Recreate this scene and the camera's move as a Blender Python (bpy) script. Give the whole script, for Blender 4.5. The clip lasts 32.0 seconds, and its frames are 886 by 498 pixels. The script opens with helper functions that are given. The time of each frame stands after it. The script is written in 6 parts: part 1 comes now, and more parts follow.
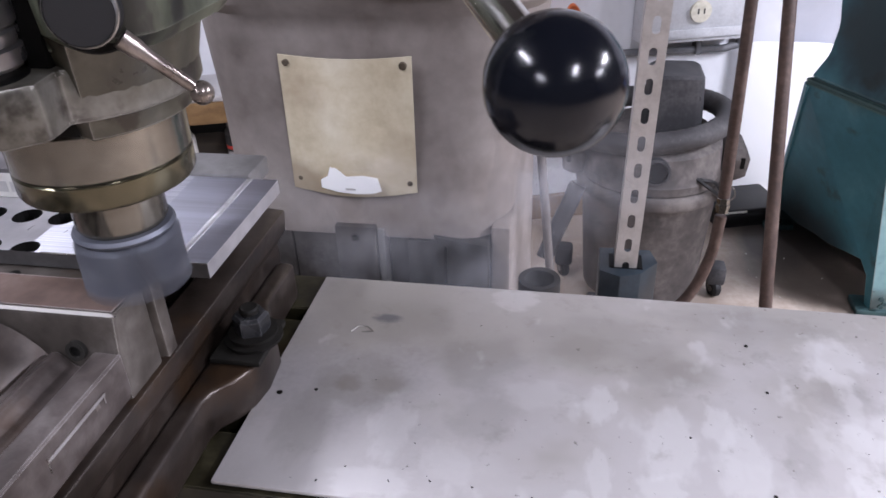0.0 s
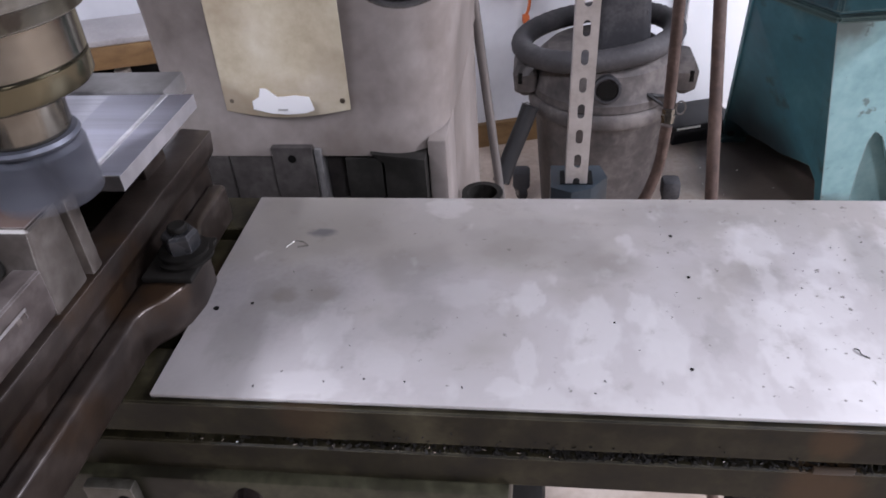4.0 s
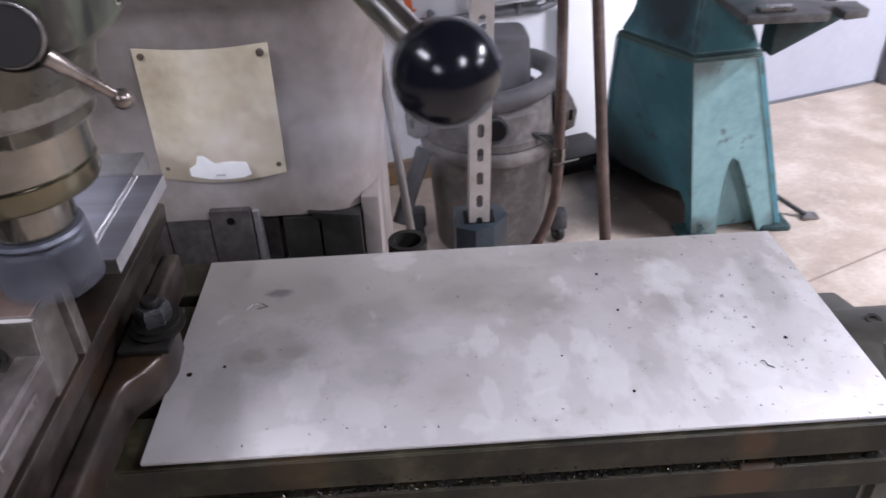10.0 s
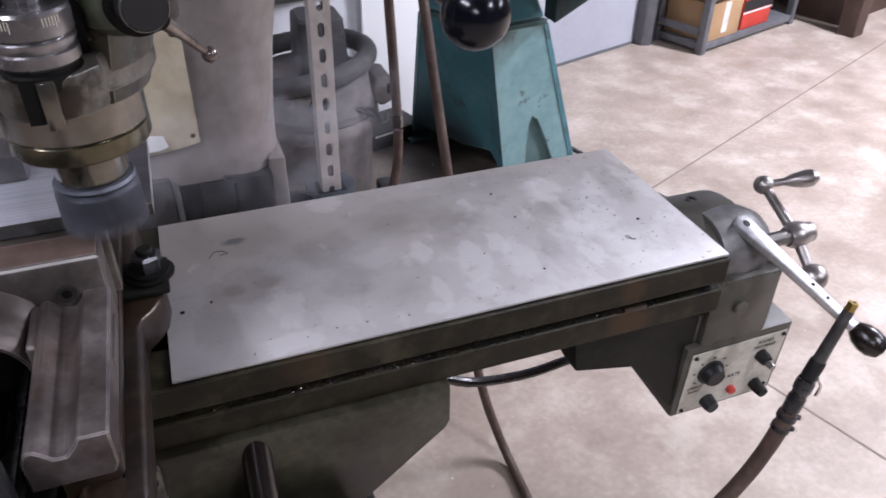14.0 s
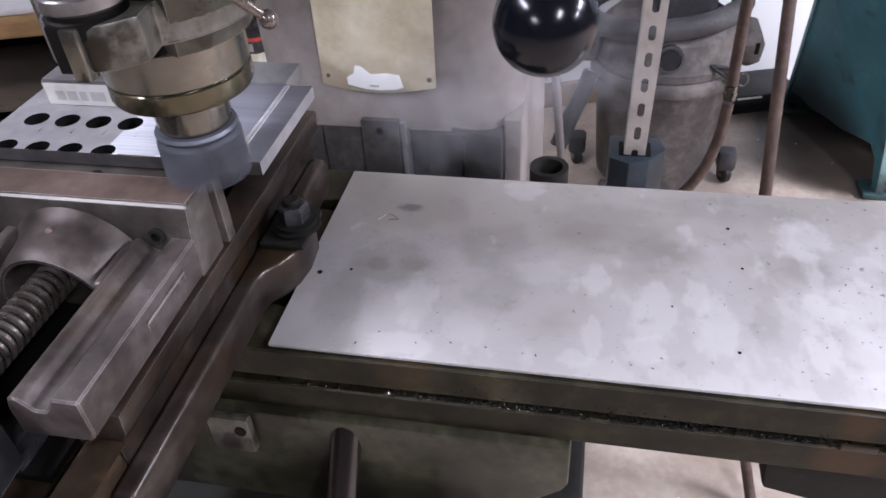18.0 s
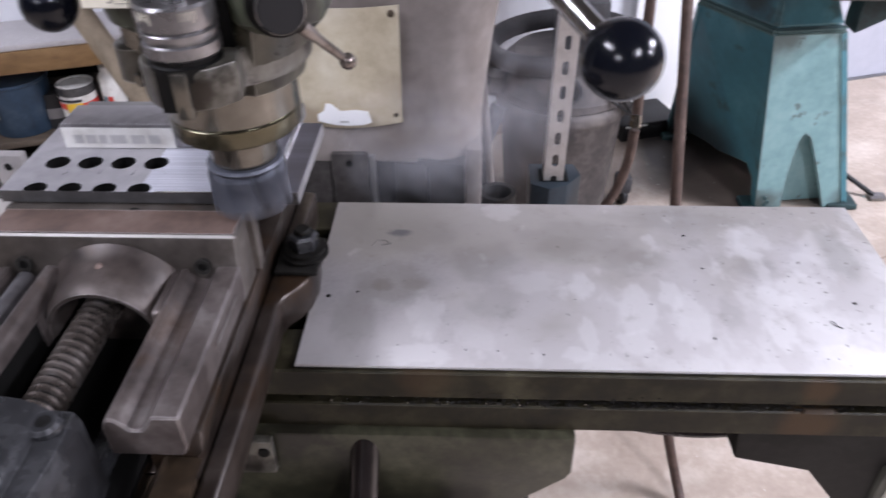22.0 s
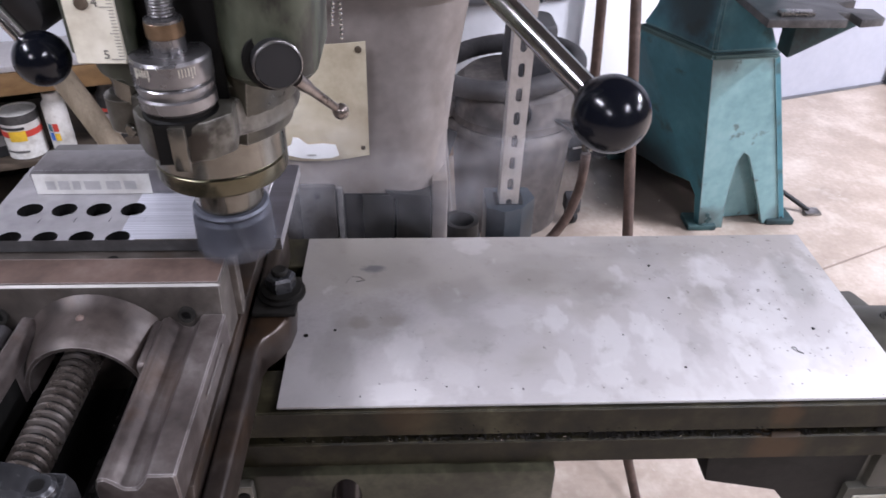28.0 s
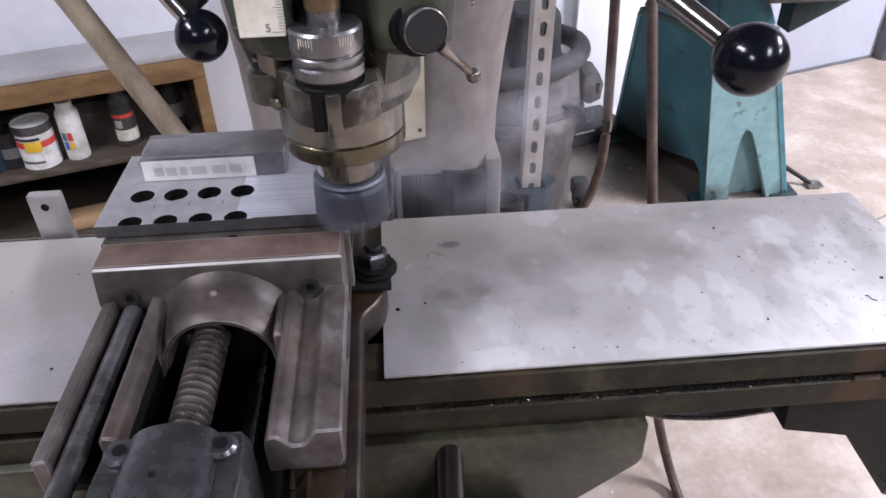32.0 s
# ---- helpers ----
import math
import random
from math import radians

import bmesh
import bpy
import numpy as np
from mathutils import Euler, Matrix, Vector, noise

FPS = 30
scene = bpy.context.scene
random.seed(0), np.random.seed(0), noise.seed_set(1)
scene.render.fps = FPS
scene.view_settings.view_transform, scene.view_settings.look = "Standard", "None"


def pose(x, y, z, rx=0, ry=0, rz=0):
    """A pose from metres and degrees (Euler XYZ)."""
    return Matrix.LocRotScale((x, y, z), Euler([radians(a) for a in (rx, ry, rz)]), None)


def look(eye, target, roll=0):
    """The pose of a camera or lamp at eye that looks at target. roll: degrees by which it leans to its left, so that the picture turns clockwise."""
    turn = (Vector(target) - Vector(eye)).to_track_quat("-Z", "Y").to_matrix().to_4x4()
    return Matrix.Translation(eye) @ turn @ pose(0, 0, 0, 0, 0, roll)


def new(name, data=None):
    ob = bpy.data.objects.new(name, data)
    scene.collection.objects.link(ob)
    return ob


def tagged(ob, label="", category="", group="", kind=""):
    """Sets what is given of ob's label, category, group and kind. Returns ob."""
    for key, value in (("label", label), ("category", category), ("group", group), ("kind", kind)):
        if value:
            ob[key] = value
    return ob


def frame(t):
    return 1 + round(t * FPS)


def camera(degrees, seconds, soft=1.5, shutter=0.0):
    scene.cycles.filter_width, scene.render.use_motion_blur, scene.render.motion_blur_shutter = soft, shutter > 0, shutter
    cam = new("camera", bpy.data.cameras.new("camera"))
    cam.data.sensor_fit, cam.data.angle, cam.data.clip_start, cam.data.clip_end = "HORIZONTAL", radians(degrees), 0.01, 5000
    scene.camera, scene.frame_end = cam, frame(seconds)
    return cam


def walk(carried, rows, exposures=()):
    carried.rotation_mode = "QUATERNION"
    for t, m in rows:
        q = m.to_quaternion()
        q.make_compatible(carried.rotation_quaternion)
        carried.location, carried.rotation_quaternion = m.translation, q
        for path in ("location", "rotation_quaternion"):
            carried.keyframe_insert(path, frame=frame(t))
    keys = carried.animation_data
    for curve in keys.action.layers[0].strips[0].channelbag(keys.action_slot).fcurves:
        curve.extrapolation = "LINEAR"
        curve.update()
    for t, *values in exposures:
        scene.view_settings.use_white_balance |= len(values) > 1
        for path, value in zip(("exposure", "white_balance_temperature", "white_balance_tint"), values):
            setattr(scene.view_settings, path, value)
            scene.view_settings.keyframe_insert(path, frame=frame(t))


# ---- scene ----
cam = camera(61.41, 32.0, soft=1.6, shutter=0.5)
# seconds, eye, yaw to the left, pitch up, roll
PATH = [
    (0, 0.2057, -0.2802, 1.3461, 11.29, -30.77, -2.26),
    (0.5, 0.2152, -0.2833, 1.3437, 11.24, -31.23, -2.61),
    (1, 0.2159, -0.2833, 1.3404, 11.27, -31.91, -2.88),
    (1.5, 0.2150, -0.2797, 1.3375, 10.91, -32.03, -3.06),
    (2, 0.2157, -0.2780, 1.3392, 10.78, -31.75, -3.78),
    (2.5, 0.2195, -0.2759, 1.3365, 8.99, -32.19, -3.01),
    (3, 0.2301, -0.2797, 1.3334, 7.45, -32.80, -3.17),
    (3.5, 0.2351, -0.2882, 1.3320, 6.76, -33.26, -3.47),
    (4, 0.2356, -0.2945, 1.3298, 8.76, -35.73, -4.33),
    (4.5, 0.2317, -0.3000, 1.3307, 9.44, -36.20, -4.30),
    (6.5, 0.2378, -0.2927, 1.3356, 7.90, -36.78, -3.63),
    (7, 0.2393, -0.2917, 1.3372, 7.35, -36.75, -3.27),
    (7.5, 0.2373, -0.2917, 1.3372, 6.44, -36.80, -2.34),
    (8, 0.2318, -0.2942, 1.3403, 6.73, -36.67, -1.98),
    (8.5, 0.2262, -0.2979, 1.3515, 6.51, -34.68, -2.57),
    (9, 0.2260, -0.3055, 1.3600, 6.00, -33.19, -2.82),
    (9.5, 0.2285, -0.3140, 1.3617, 4.86, -34.47, -3.10),
    (10, 0.1873, -0.3330, 1.3719, -2.09, -33.45, -2.15),
    (10.5, 0.1041, -0.3746, 1.3888, -10.46, -31.55, 1.35),
    (11, 0.0766, -0.4123, 1.3992, -18.23, -32.41, 2.13),
    (11.5, 0.0603, -0.4382, 1.3993, -19.62, -33.71, 2.59),
    (12, 0.0565, -0.4536, 1.4043, -20.18, -33.81, 2.40),
    (12.5, 0.0479, -0.4619, 1.4077, -22.47, -33.31, 2.20),
    (13, 0.0431, -0.4616, 1.4102, -23.39, -32.64, 2.30),
    (13.5, 0.0452, -0.4598, 1.4100, -23.44, -33.00, 1.54),
    (14, 0.0518, -0.4506, 1.4037, -20.18, -34.72, 0.41),
    (14.5, 0.0635, -0.4360, 1.3989, -16.83, -35.80, -0.23),
    (15, 0.1084, -0.4105, 1.3977, -6.35, -36.14, -1.93),
    (15.5, 0.1963, -0.3734, 1.3956, 8.64, -35.94, -3.80),
    (17.5, 0.2328, -0.3464, 1.3872, 15.28, -37.05, -5.26),
    (18, 0.2163, -0.3446, 1.3883, 13.30, -39.17, -4.04),
    (18.5, 0.1879, -0.3552, 1.3913, 10.08, -39.17, -2.35),
    (19, 0.1614, -0.3798, 1.4080, 6.93, -38.02, -1.48),
    (19.5, 0.1617, -0.4107, 1.4185, 4.30, -36.03, -1.64),
    (20, 0.1833, -0.4143, 1.4161, 2.76, -36.01, -2.55),
    (20.5, 0.1881, -0.4176, 1.4162, -2.64, -34.99, -1.65),
    (21, 0.1752, -0.4251, 1.4163, -4.44, -35.97, -2.16),
    (21.5, 0.1575, -0.4217, 1.4139, -2.21, -36.08, -1.14),
    (22, 0.1336, -0.4090, 1.4142, 2.51, -36.74, -0.77),
    (22.5, 0.1089, -0.4017, 1.4151, 6.84, -37.52, -1.47),
    (23, 0.1108, -0.3963, 1.4225, 6.64, -37.40, -1.99),
    (23.5, 0.1345, -0.4213, 1.4490, 4.73, -35.14, -5.38),
    (24, 0.1200, -0.4168, 1.4661, 6.36, -34.16, -5.43),
    (24.5, 0.0794, -0.4103, 1.4379, -3.52, -31.59, 1.03),
    (25, 0.0955, -0.4088, 1.4318, -5.20, -33.33, -0.67),
    (25.5, 0.1038, -0.4135, 1.4360, -2.29, -33.29, -1.01),
    (27.5, 0.1001, -0.4097, 1.4351, -1.23, -34.39, 1.15),
    (28, 0.1080, -0.4108, 1.4327, -2.59, -35.37, 0.98),
    (28.5, 0.1103, -0.4232, 1.4327, -4.07, -35.49, 0.22),
    (29, 0.1018, -0.4301, 1.4290, -4.40, -36.41, -0.23),
    (29.5, 0.0954, -0.4374, 1.4320, -3.06, -35.80, -1.66),
    (30, 0.0866, -0.4394, 1.4333, -2.88, -35.31, -1.87),
    (30.5, 0.0646, -0.4490, 1.4304, -1.25, -35.55, -1.49),
    (31, 0.0436, -0.4468, 1.4276, -0.76, -35.56, -1.33),
    (31.5, 0.0326, -0.4407, 1.4254, -2.72, -35.63, -1.24),
    (32, 0.0212, -0.4398, 1.4264, -3.76, -35.51, -1.33),
]


def facing(x, y, z, yaw, pitch, roll):
    way = Vector((-math.sin(radians(yaw)) * math.cos(radians(pitch)), math.cos(radians(yaw)) * math.cos(radians(pitch)), math.sin(radians(pitch))))
    return look((x, y, z), Vector((x, y, z)) + way, roll)


EXPOSURES = ((0.0, 0.12), (1.8, 0.1), (3.2, -0.02), (9.0, -0.02), (9.5, 0.03), (10.0, -0.02), (10.6, -0.1), (11.4, -0.3), (13.8, -0.35), (14.7, -0.15), (15.5, 0.05), (18.0, 0.1), (32.0, 0.1))
walk(cam, [(t, facing(*row)) for t, *row in PATH], EXPOSURES)

FEED = ((0, 0.0037), (4, 0.0026), (8, 0.0014), (12, 0.0), (16, -0.0019), (20, -0.0042), (24, -0.0069), (28, -0.0098), (32, -0.0127))  # seconds, travel of the table

# ---- world and light ----
ROOM = 18.0  # degrees by which the room is turned against the machine
TURN = Matrix.Rotation(radians(ROOM), 4, "Z")


def room(u, v, z=0.0):
    return TURN @ Vector((u, v, z))


world = bpy.data.worlds.new("world")
scene.world = world
world.use_nodes = True
world.node_tree.nodes["Background"].inputs[0].default_value = (0.92, 0.9, 1.0, 1)
world.node_tree.nodes["Background"].inputs[1].default_value = 0.1
scene.view_settings.exposure = 0.0
LAMPS = ((-1.7, -0.2, 70), (-2.2, -3.0, 64), (1.1, -2.6, 82), (3.9, -0.5, 295), (4.6, -2.4, 200))  # strip lights in the room's axes, and their power


# ---- materials ----
def blend(nt, fac, lo, hi, amount, under, color):
    """Lays a colour over another where a value lies past a soft threshold."""
    r = nt.nodes.new("ShaderNodeMapRange")
    r.interpolation_type = "SMOOTHSTEP"
    r.inputs["From Min"].default_value, r.inputs["From Max"].default_value = lo, hi
    r.inputs["To Max"].default_value = amount
    x = nt.nodes.new("ShaderNodeMix")
    x.data_type = "RGBA"
    nt.links.new(fac, r.inputs["Value"])
    nt.links.new(r.outputs[0], x.inputs[0])
    nt.links.new(under, x.inputs[6])
    x.inputs[7].default_value = (*color, 1)
    return x.outputs[2]


def spot(nt, under, centre, size, color, amount, seed=0.0, ragged=0.5, soft=0.65):
    """A ragged stain round a place, with a soft or a crisp rim."""
    co = nt.nodes.new("ShaderNodeTexCoord")
    mp = nt.nodes.new("ShaderNodeMapping")
    mp.vector_type = "TEXTURE"
    mp.inputs["Location"].default_value = centre
    mp.inputs["Scale"].default_value = (size[0], size[1], max(size))
    nt.links.new(co.outputs["Object"], mp.inputs["Vector"])
    ln = nt.nodes.new("ShaderNodeVectorMath")
    ln.operation = "LENGTH"
    nt.links.new(mp.outputs[0], ln.inputs[0])
    no = nt.nodes.new("ShaderNodeTexNoise")
    no.noise_dimensions = "4D"
    no.inputs["W"].default_value = seed
    no.inputs["Scale"].default_value, no.inputs["Detail"].default_value = 1.6, 5
    nt.links.new(mp.outputs[0], no.inputs["Vector"])
    ad = nt.nodes.new("ShaderNodeMath")
    ad.operation = "MULTIPLY_ADD"
    ad.inputs[1].default_value = 2 * ragged
    nt.links.new(no.outputs["Fac"], ad.inputs[0])
    nt.links.new(ln.outputs["Value"], ad.inputs[2])
    return blend(nt, ad.outputs[0], 1.0 + ragged, 1.0 - soft + ragged, amount, under, color)


def mat(name, base, dark=None, light=None, rough=0.5, metal=0.0, scale=8.0, fine=120.0, bump=0.0, spread=0.5, rough2=None, spec=0.5, coat=0.0, stretch=(1, 1, 1), worn=None, edge=0.0016, stain=None):
    """A surface with blotches at a large scale, grain at a fine one, and a little relief."""
    m = bpy.data.materials.new(name)
    m.use_nodes = True
    nt = m.node_tree
    b = nt.nodes["Principled BSDF"]
    b.inputs["Metallic"].default_value = metal
    b.inputs["Specular IOR Level"].default_value = spec
    b.inputs["Coat Weight"].default_value = coat
    dark = dark or tuple(c * 0.72 for c in base)
    light = light or tuple(min(1, c * 1.2) for c in base)
    co = nt.nodes.new("ShaderNodeTexCoord")
    mp = nt.nodes.new("ShaderNodeMapping")
    mp.inputs["Scale"].default_value = stretch
    nt.links.new(co.outputs["Object"], mp.inputs["Vector"])
    big = nt.nodes.new("ShaderNodeTexNoise")
    big.inputs["Scale"].default_value = scale
    big.inputs["Detail"].default_value = 6
    big.inputs["Roughness"].default_value = 0.62
    small = nt.nodes.new("ShaderNodeTexNoise")
    small.inputs["Scale"].default_value = fine
    small.inputs["Detail"].default_value = 3
    for n in (big, small):
        nt.links.new(mp.outputs[0], n.inputs["Vector"])
    mix = nt.nodes.new("ShaderNodeMath")
    mix.operation = "MULTIPLY_ADD"
    mix.inputs[1].default_value = 0.28
    nt.links.new(small.outputs["Fac"], mix.inputs[0])
    sub = nt.nodes.new("ShaderNodeMath")
    sub.operation = "SUBTRACT"
    sub.inputs[1].default_value = 0.14
    nt.links.new(big.outputs["Fac"], sub.inputs[0])
    nt.links.new(sub.outputs[0], mix.inputs[2])
    ramp = nt.nodes.new("ShaderNodeValToRGB")
    el = ramp.color_ramp.elements
    el[0].position, el[0].color = 0.5 - spread * 0.5, (*dark, 1)
    el[1].position, el[1].color = 0.5 + spread * 0.5, (*light, 1)
    mid = el.new(0.5)
    mid.color = (*base, 1)
    nt.links.new(mix.outputs[0], ramp.inputs[0])
    color = ramp.outputs[0]
    if stain:  # (colour, size, from, to, amount): patches of rust, oil or dust
        sn = nt.nodes.new("ShaderNodeTexNoise")
        sn.inputs["Scale"].default_value, sn.inputs["Detail"].default_value = stain[1], 5
        sn.inputs["Roughness"].default_value = 0.6
        sm = nt.nodes.new("ShaderNodeMapping")
        sm.inputs["Location"].default_value = (3.1, 1.7, 5.3)
        nt.links.new(mp.outputs[0], sm.inputs["Vector"])
        nt.links.new(sm.outputs[0], sn.inputs["Vector"])
        color = blend(nt, sn.outputs["Fac"], stain[2], stain[3], stain[4], color, stain[0])
    if worn:  # paint or scale rubbed off along the edges
        bv = nt.nodes.new("ShaderNodeBevel")
        bv.samples = 6
        bv.inputs["Radius"].default_value = edge
        ge = nt.nodes.new("ShaderNodeNewGeometry")
        dt = nt.nodes.new("ShaderNodeVectorMath")
        dt.operation = "DOT_PRODUCT"
        nt.links.new(bv.outputs[0], dt.inputs[0])
        nt.links.new(ge.outputs["True Normal"], dt.inputs[1])
        wa = nt.nodes.new("ShaderNodeMath")
        wa.operation = "MULTIPLY_ADD"
        wa.inputs[1].default_value = -0.25
        nt.links.new(big.outputs["Fac"], wa.inputs[0])
        nt.links.new(dt.outputs["Value"], wa.inputs[2])
        color = blend(nt, wa.outputs[0], 0.86, 0.68, 0.85, color, worn)
    nt.links.new(color, b.inputs["Base Color"])
    rr = nt.nodes.new("ShaderNodeMapRange")
    rr.inputs["From Min"].default_value, rr.inputs["From Max"].default_value = 0.3, 0.7
    rr.inputs["To Min"].default_value = rough
    rr.inputs["To Max"].default_value = rough2 if rough2 is not None else min(1, rough * 1.25 + 0.03)
    nt.links.new(mix.outputs[0], rr.inputs["Value"])
    nt.links.new(rr.outputs[0], b.inputs["Roughness"])
    if bump:
        bp = nt.nodes.new("ShaderNodeBump")
        bp.inputs["Strength"].default_value = 0.5
        bp.inputs["Distance"].default_value = bump
        nt.links.new(small.outputs["Fac"], bp.inputs["Height"])
        nt.links.new(bp.outputs[0], b.inputs["Normal"])
    return m


def glow(name, color, power):
    m = bpy.data.materials.new(name)
    m.use_nodes = True
    b = m.node_tree.nodes["Principled BSDF"]
    b.inputs["Base Color"].default_value = (*color, 1)
    b.inputs["Emission Color"].default_value = (*color, 1)
    b.inputs["Emission Strength"].default_value = power
    return m


M_COLUMN = mat("column_paint", (0.19, 0.165, 0.15), (0.105, 0.088, 0.077), (0.27, 0.242, 0.225), rough=0.5, scale=7, fine=60, bump=0.0006, stain=((0.115, 0.09, 0.072), 5, 0.54, 0.7, 0.6))
M_DARKCAST = mat("dark_cast", (0.012, 0.011, 0.0095), (0.004, 0.0035, 0.003), (0.028, 0.026, 0.023), rough=0.55, scale=16, bump=0.0005, spec=0.2)
M_TABLE = mat("oily_table_iron", (0.0125, 0.0108, 0.0052), (0.0028, 0.0024, 0.0013), (0.034, 0.03, 0.0165), rough=0.38, metal=0.1, scale=26, bump=0.0003, worn=(0.13, 0.115, 0.075), stain=((0.05, 0.027, 0.011), 7, 0.6, 0.72, 0.4), spec=0.22, spread=0.4)
nt = M_TABLE.node_tree
rust = nt.nodes["Principled BSDF"].inputs["Base Color"].links[0].from_socket
for k, (x, z, rx, a) in enumerate(((0.405, 0.945, 0.03, 0.8), (0.402, 0.985, 0.018, 0.75), (0.1, 0.99, 0.03, 0.35))):
    rust = spot(nt, rust, (x, -0.004, z), (rx, rx), (0.052, 0.029, 0.013), a, 21.0 + k)
nt.links.new(rust, nt.nodes["Principled BSDF"].inputs["Base Color"])
# Near-black that stands for oil grime and for shade inside slots, holes and gaps
M_GROOVE = mat("black_grime_shade", (0.004, 0.0038, 0.0035), rough=0.5, scale=40, spec=0.15)
M_VISE = mat("vise_iron", (0.096, 0.079, 0.073), (0.02, 0.016, 0.014), (0.22, 0.195, 0.185), rough=0.34, rough2=0.46, metal=0.48, scale=20, bump=0.0007, worn=(0.38, 0.365, 0.355), stain=((0.075, 0.044, 0.027), 18, 0.53, 0.68, 0.6), spread=0.62, fine=120)
M_VISEBOSS = mat("dark_boss_iron", (0.06, 0.047, 0.041), (0.014, 0.0105, 0.009), (0.13, 0.11, 0.1), rough=0.42, metal=0.4, scale=26, bump=0.001, worn=(0.32, 0.3, 0.29), stain=((0.05, 0.03, 0.019), 22, 0.52, 0.66, 0.7), spread=0.6, fine=120)
M_SLIDEROD = mat("blued_steel_rod", (0.125, 0.12, 0.124), (0.04, 0.038, 0.039), (0.22, 0.215, 0.222), rough=0.24, metal=0.7, scale=26)
M_JAW = mat("olive_jaw_iron", (0.066, 0.056, 0.048), (0.021, 0.0172, 0.014), (0.125, 0.11, 0.097), rough=0.42, metal=0.4, scale=20, bump=0.0006, worn=(0.4, 0.385, 0.36), stain=((0.05, 0.033, 0.021), 16, 0.55, 0.68, 0.7), fine=90)
# Darker copy of vise_iron: shade and oil on base, flanges, fixed jaw in colour
M_VISEBASE = mat("oily_shaded_iron", (0.03, 0.0225, 0.0185), (0.008, 0.0058, 0.0045), (0.075, 0.06, 0.051), rough=0.28, metal=0.35, scale=14, bump=0.0006, worn=(0.2, 0.18, 0.165), stain=((0.04, 0.022, 0.011), 10, 0.54, 0.68, 0.7), fine=90)
M_VISETOP = mat("rusty_jaw_top", (0.135, 0.09, 0.073), (0.065, 0.042, 0.033), (0.2, 0.145, 0.122), rough=0.42, metal=0.15, scale=24, bump=0.0002, worn=(0.36, 0.33, 0.32))
M_STEEL = mat("ground_steel", (0.25, 0.238, 0.226), (0.12, 0.112, 0.1), (0.42, 0.405, 0.39), rough=0.25, metal=0.9, scale=14, fine=200)
M_CHROME = mat("polished_steel", (0.62, 0.6, 0.58), (0.45, 0.43, 0.4), (0.75, 0.74, 0.72), rough=0.12, metal=1.0, scale=20)
M_BRASSY = mat("oil_stained_steel", (0.165, 0.154, 0.13), (0.095, 0.087, 0.07), (0.26, 0.248, 0.222), rough=0.16, metal=0.85, scale=9, stretch=(1, 1, 2), spread=0.6)
M_OLIVESTEEL = mat("olive_oily_steel", (0.1, 0.09, 0.058), (0.06, 0.053, 0.033), (0.155, 0.142, 0.1), rough=0.17, metal=0.85, scale=9, spread=0.6)
M_GREEN = mat("head_green_paint", (0.05, 0.057, 0.037), (0.013, 0.0145, 0.009), (0.112, 0.124, 0.09), rough=0.36, scale=14, bump=0.0004, spread=0.52, stretch=(1, 1, 0.5), worn=(0.2, 0.21, 0.17), edge=0.003, stain=((0.006, 0.0055, 0.004), 30, 0.49, 0.6, 0.9))
M_BLACK = mat("black_phenolic", (0.003, 0.0036, 0.006), (0.002, 0.0024, 0.004), (0.005, 0.006, 0.009), rough=0.13, rough2=0.2, spec=0.3)
M_BLACKMATT = mat("black_plastic", (0.015, 0.0148, 0.0155), rough=0.45, spec=0.3)
M_PLATENAME = mat("yellowed_nameplate", (0.52, 0.46, 0.335), (0.4, 0.335, 0.23), (0.62, 0.57, 0.455), rough=0.45, metal=0.0, scale=22)
nt = M_PLATENAME.node_tree
tarnish = nt.nodes["Principled BSDF"].inputs["Base Color"].links[0].from_socket
for k, (x, z, r, a) in enumerate(((-0.06, 1.03, 0.035, 0.6), (0.05, 1.06, 0.04, 0.35), (-0.05, 1.12, 0.03, 0.3), (0.0, 1.024, 0.05, 0.4))):
    tarnish = spot(nt, tarnish, (x, 0.354, z), (r, r), (0.24, 0.17, 0.11), a, 31.0 + k)
nt.links.new(tarnish, nt.nodes["Principled BSDF"].inputs["Base Color"])
M_BRONZE = mat("rusty_bronze", (0.17, 0.112, 0.066), (0.085, 0.054, 0.03), (0.28, 0.21, 0.145), rough=0.3, metal=0.6, scale=60)
M_RIVET = mat("brown_rivet", (0.1, 0.078, 0.055), (0.05, 0.038, 0.027), (0.17, 0.14, 0.105), rough=0.45, metal=0.5, scale=60)
M_CREAM = mat("cream_scale", (0.66, 0.63, 0.52), (0.5, 0.46, 0.36), (0.75, 0.72, 0.62), rough=0.4, scale=30)
M_WHITE = mat("white_wall", (0.68, 0.69, 0.72), (0.58, 0.59, 0.62), (0.75, 0.76, 0.79), rough=0.6, scale=1.5, fine=30)
# Walls and ceiling out of view, kept dark to hold back fill light
M_DIM = mat("unseen_dark_lining", (0.06, 0.057, 0.057), (0.045, 0.042, 0.042), (0.085, 0.08, 0.08), rough=0.7, scale=1.0, fine=20)
M_GREYWALL = mat("grey_wall", (0.43, 0.44, 0.49), (0.37, 0.38, 0.43), (0.48, 0.49, 0.54), rough=0.55, scale=1.2, fine=30)
M_CONCRETE = mat("concrete", (0.43, 0.352, 0.288), (0.33, 0.265, 0.213), (0.58, 0.5, 0.43), rough=0.38, rough2=0.6, scale=4.5, fine=60, bump=0.0008, spread=0.4, stain=((0.64, 0.575, 0.5), 5.5, 0.53, 0.68, 0.5))
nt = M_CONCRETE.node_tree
floor_tone = nt.nodes["Principled BSDF"].inputs["Base Color"].links[0].from_socket
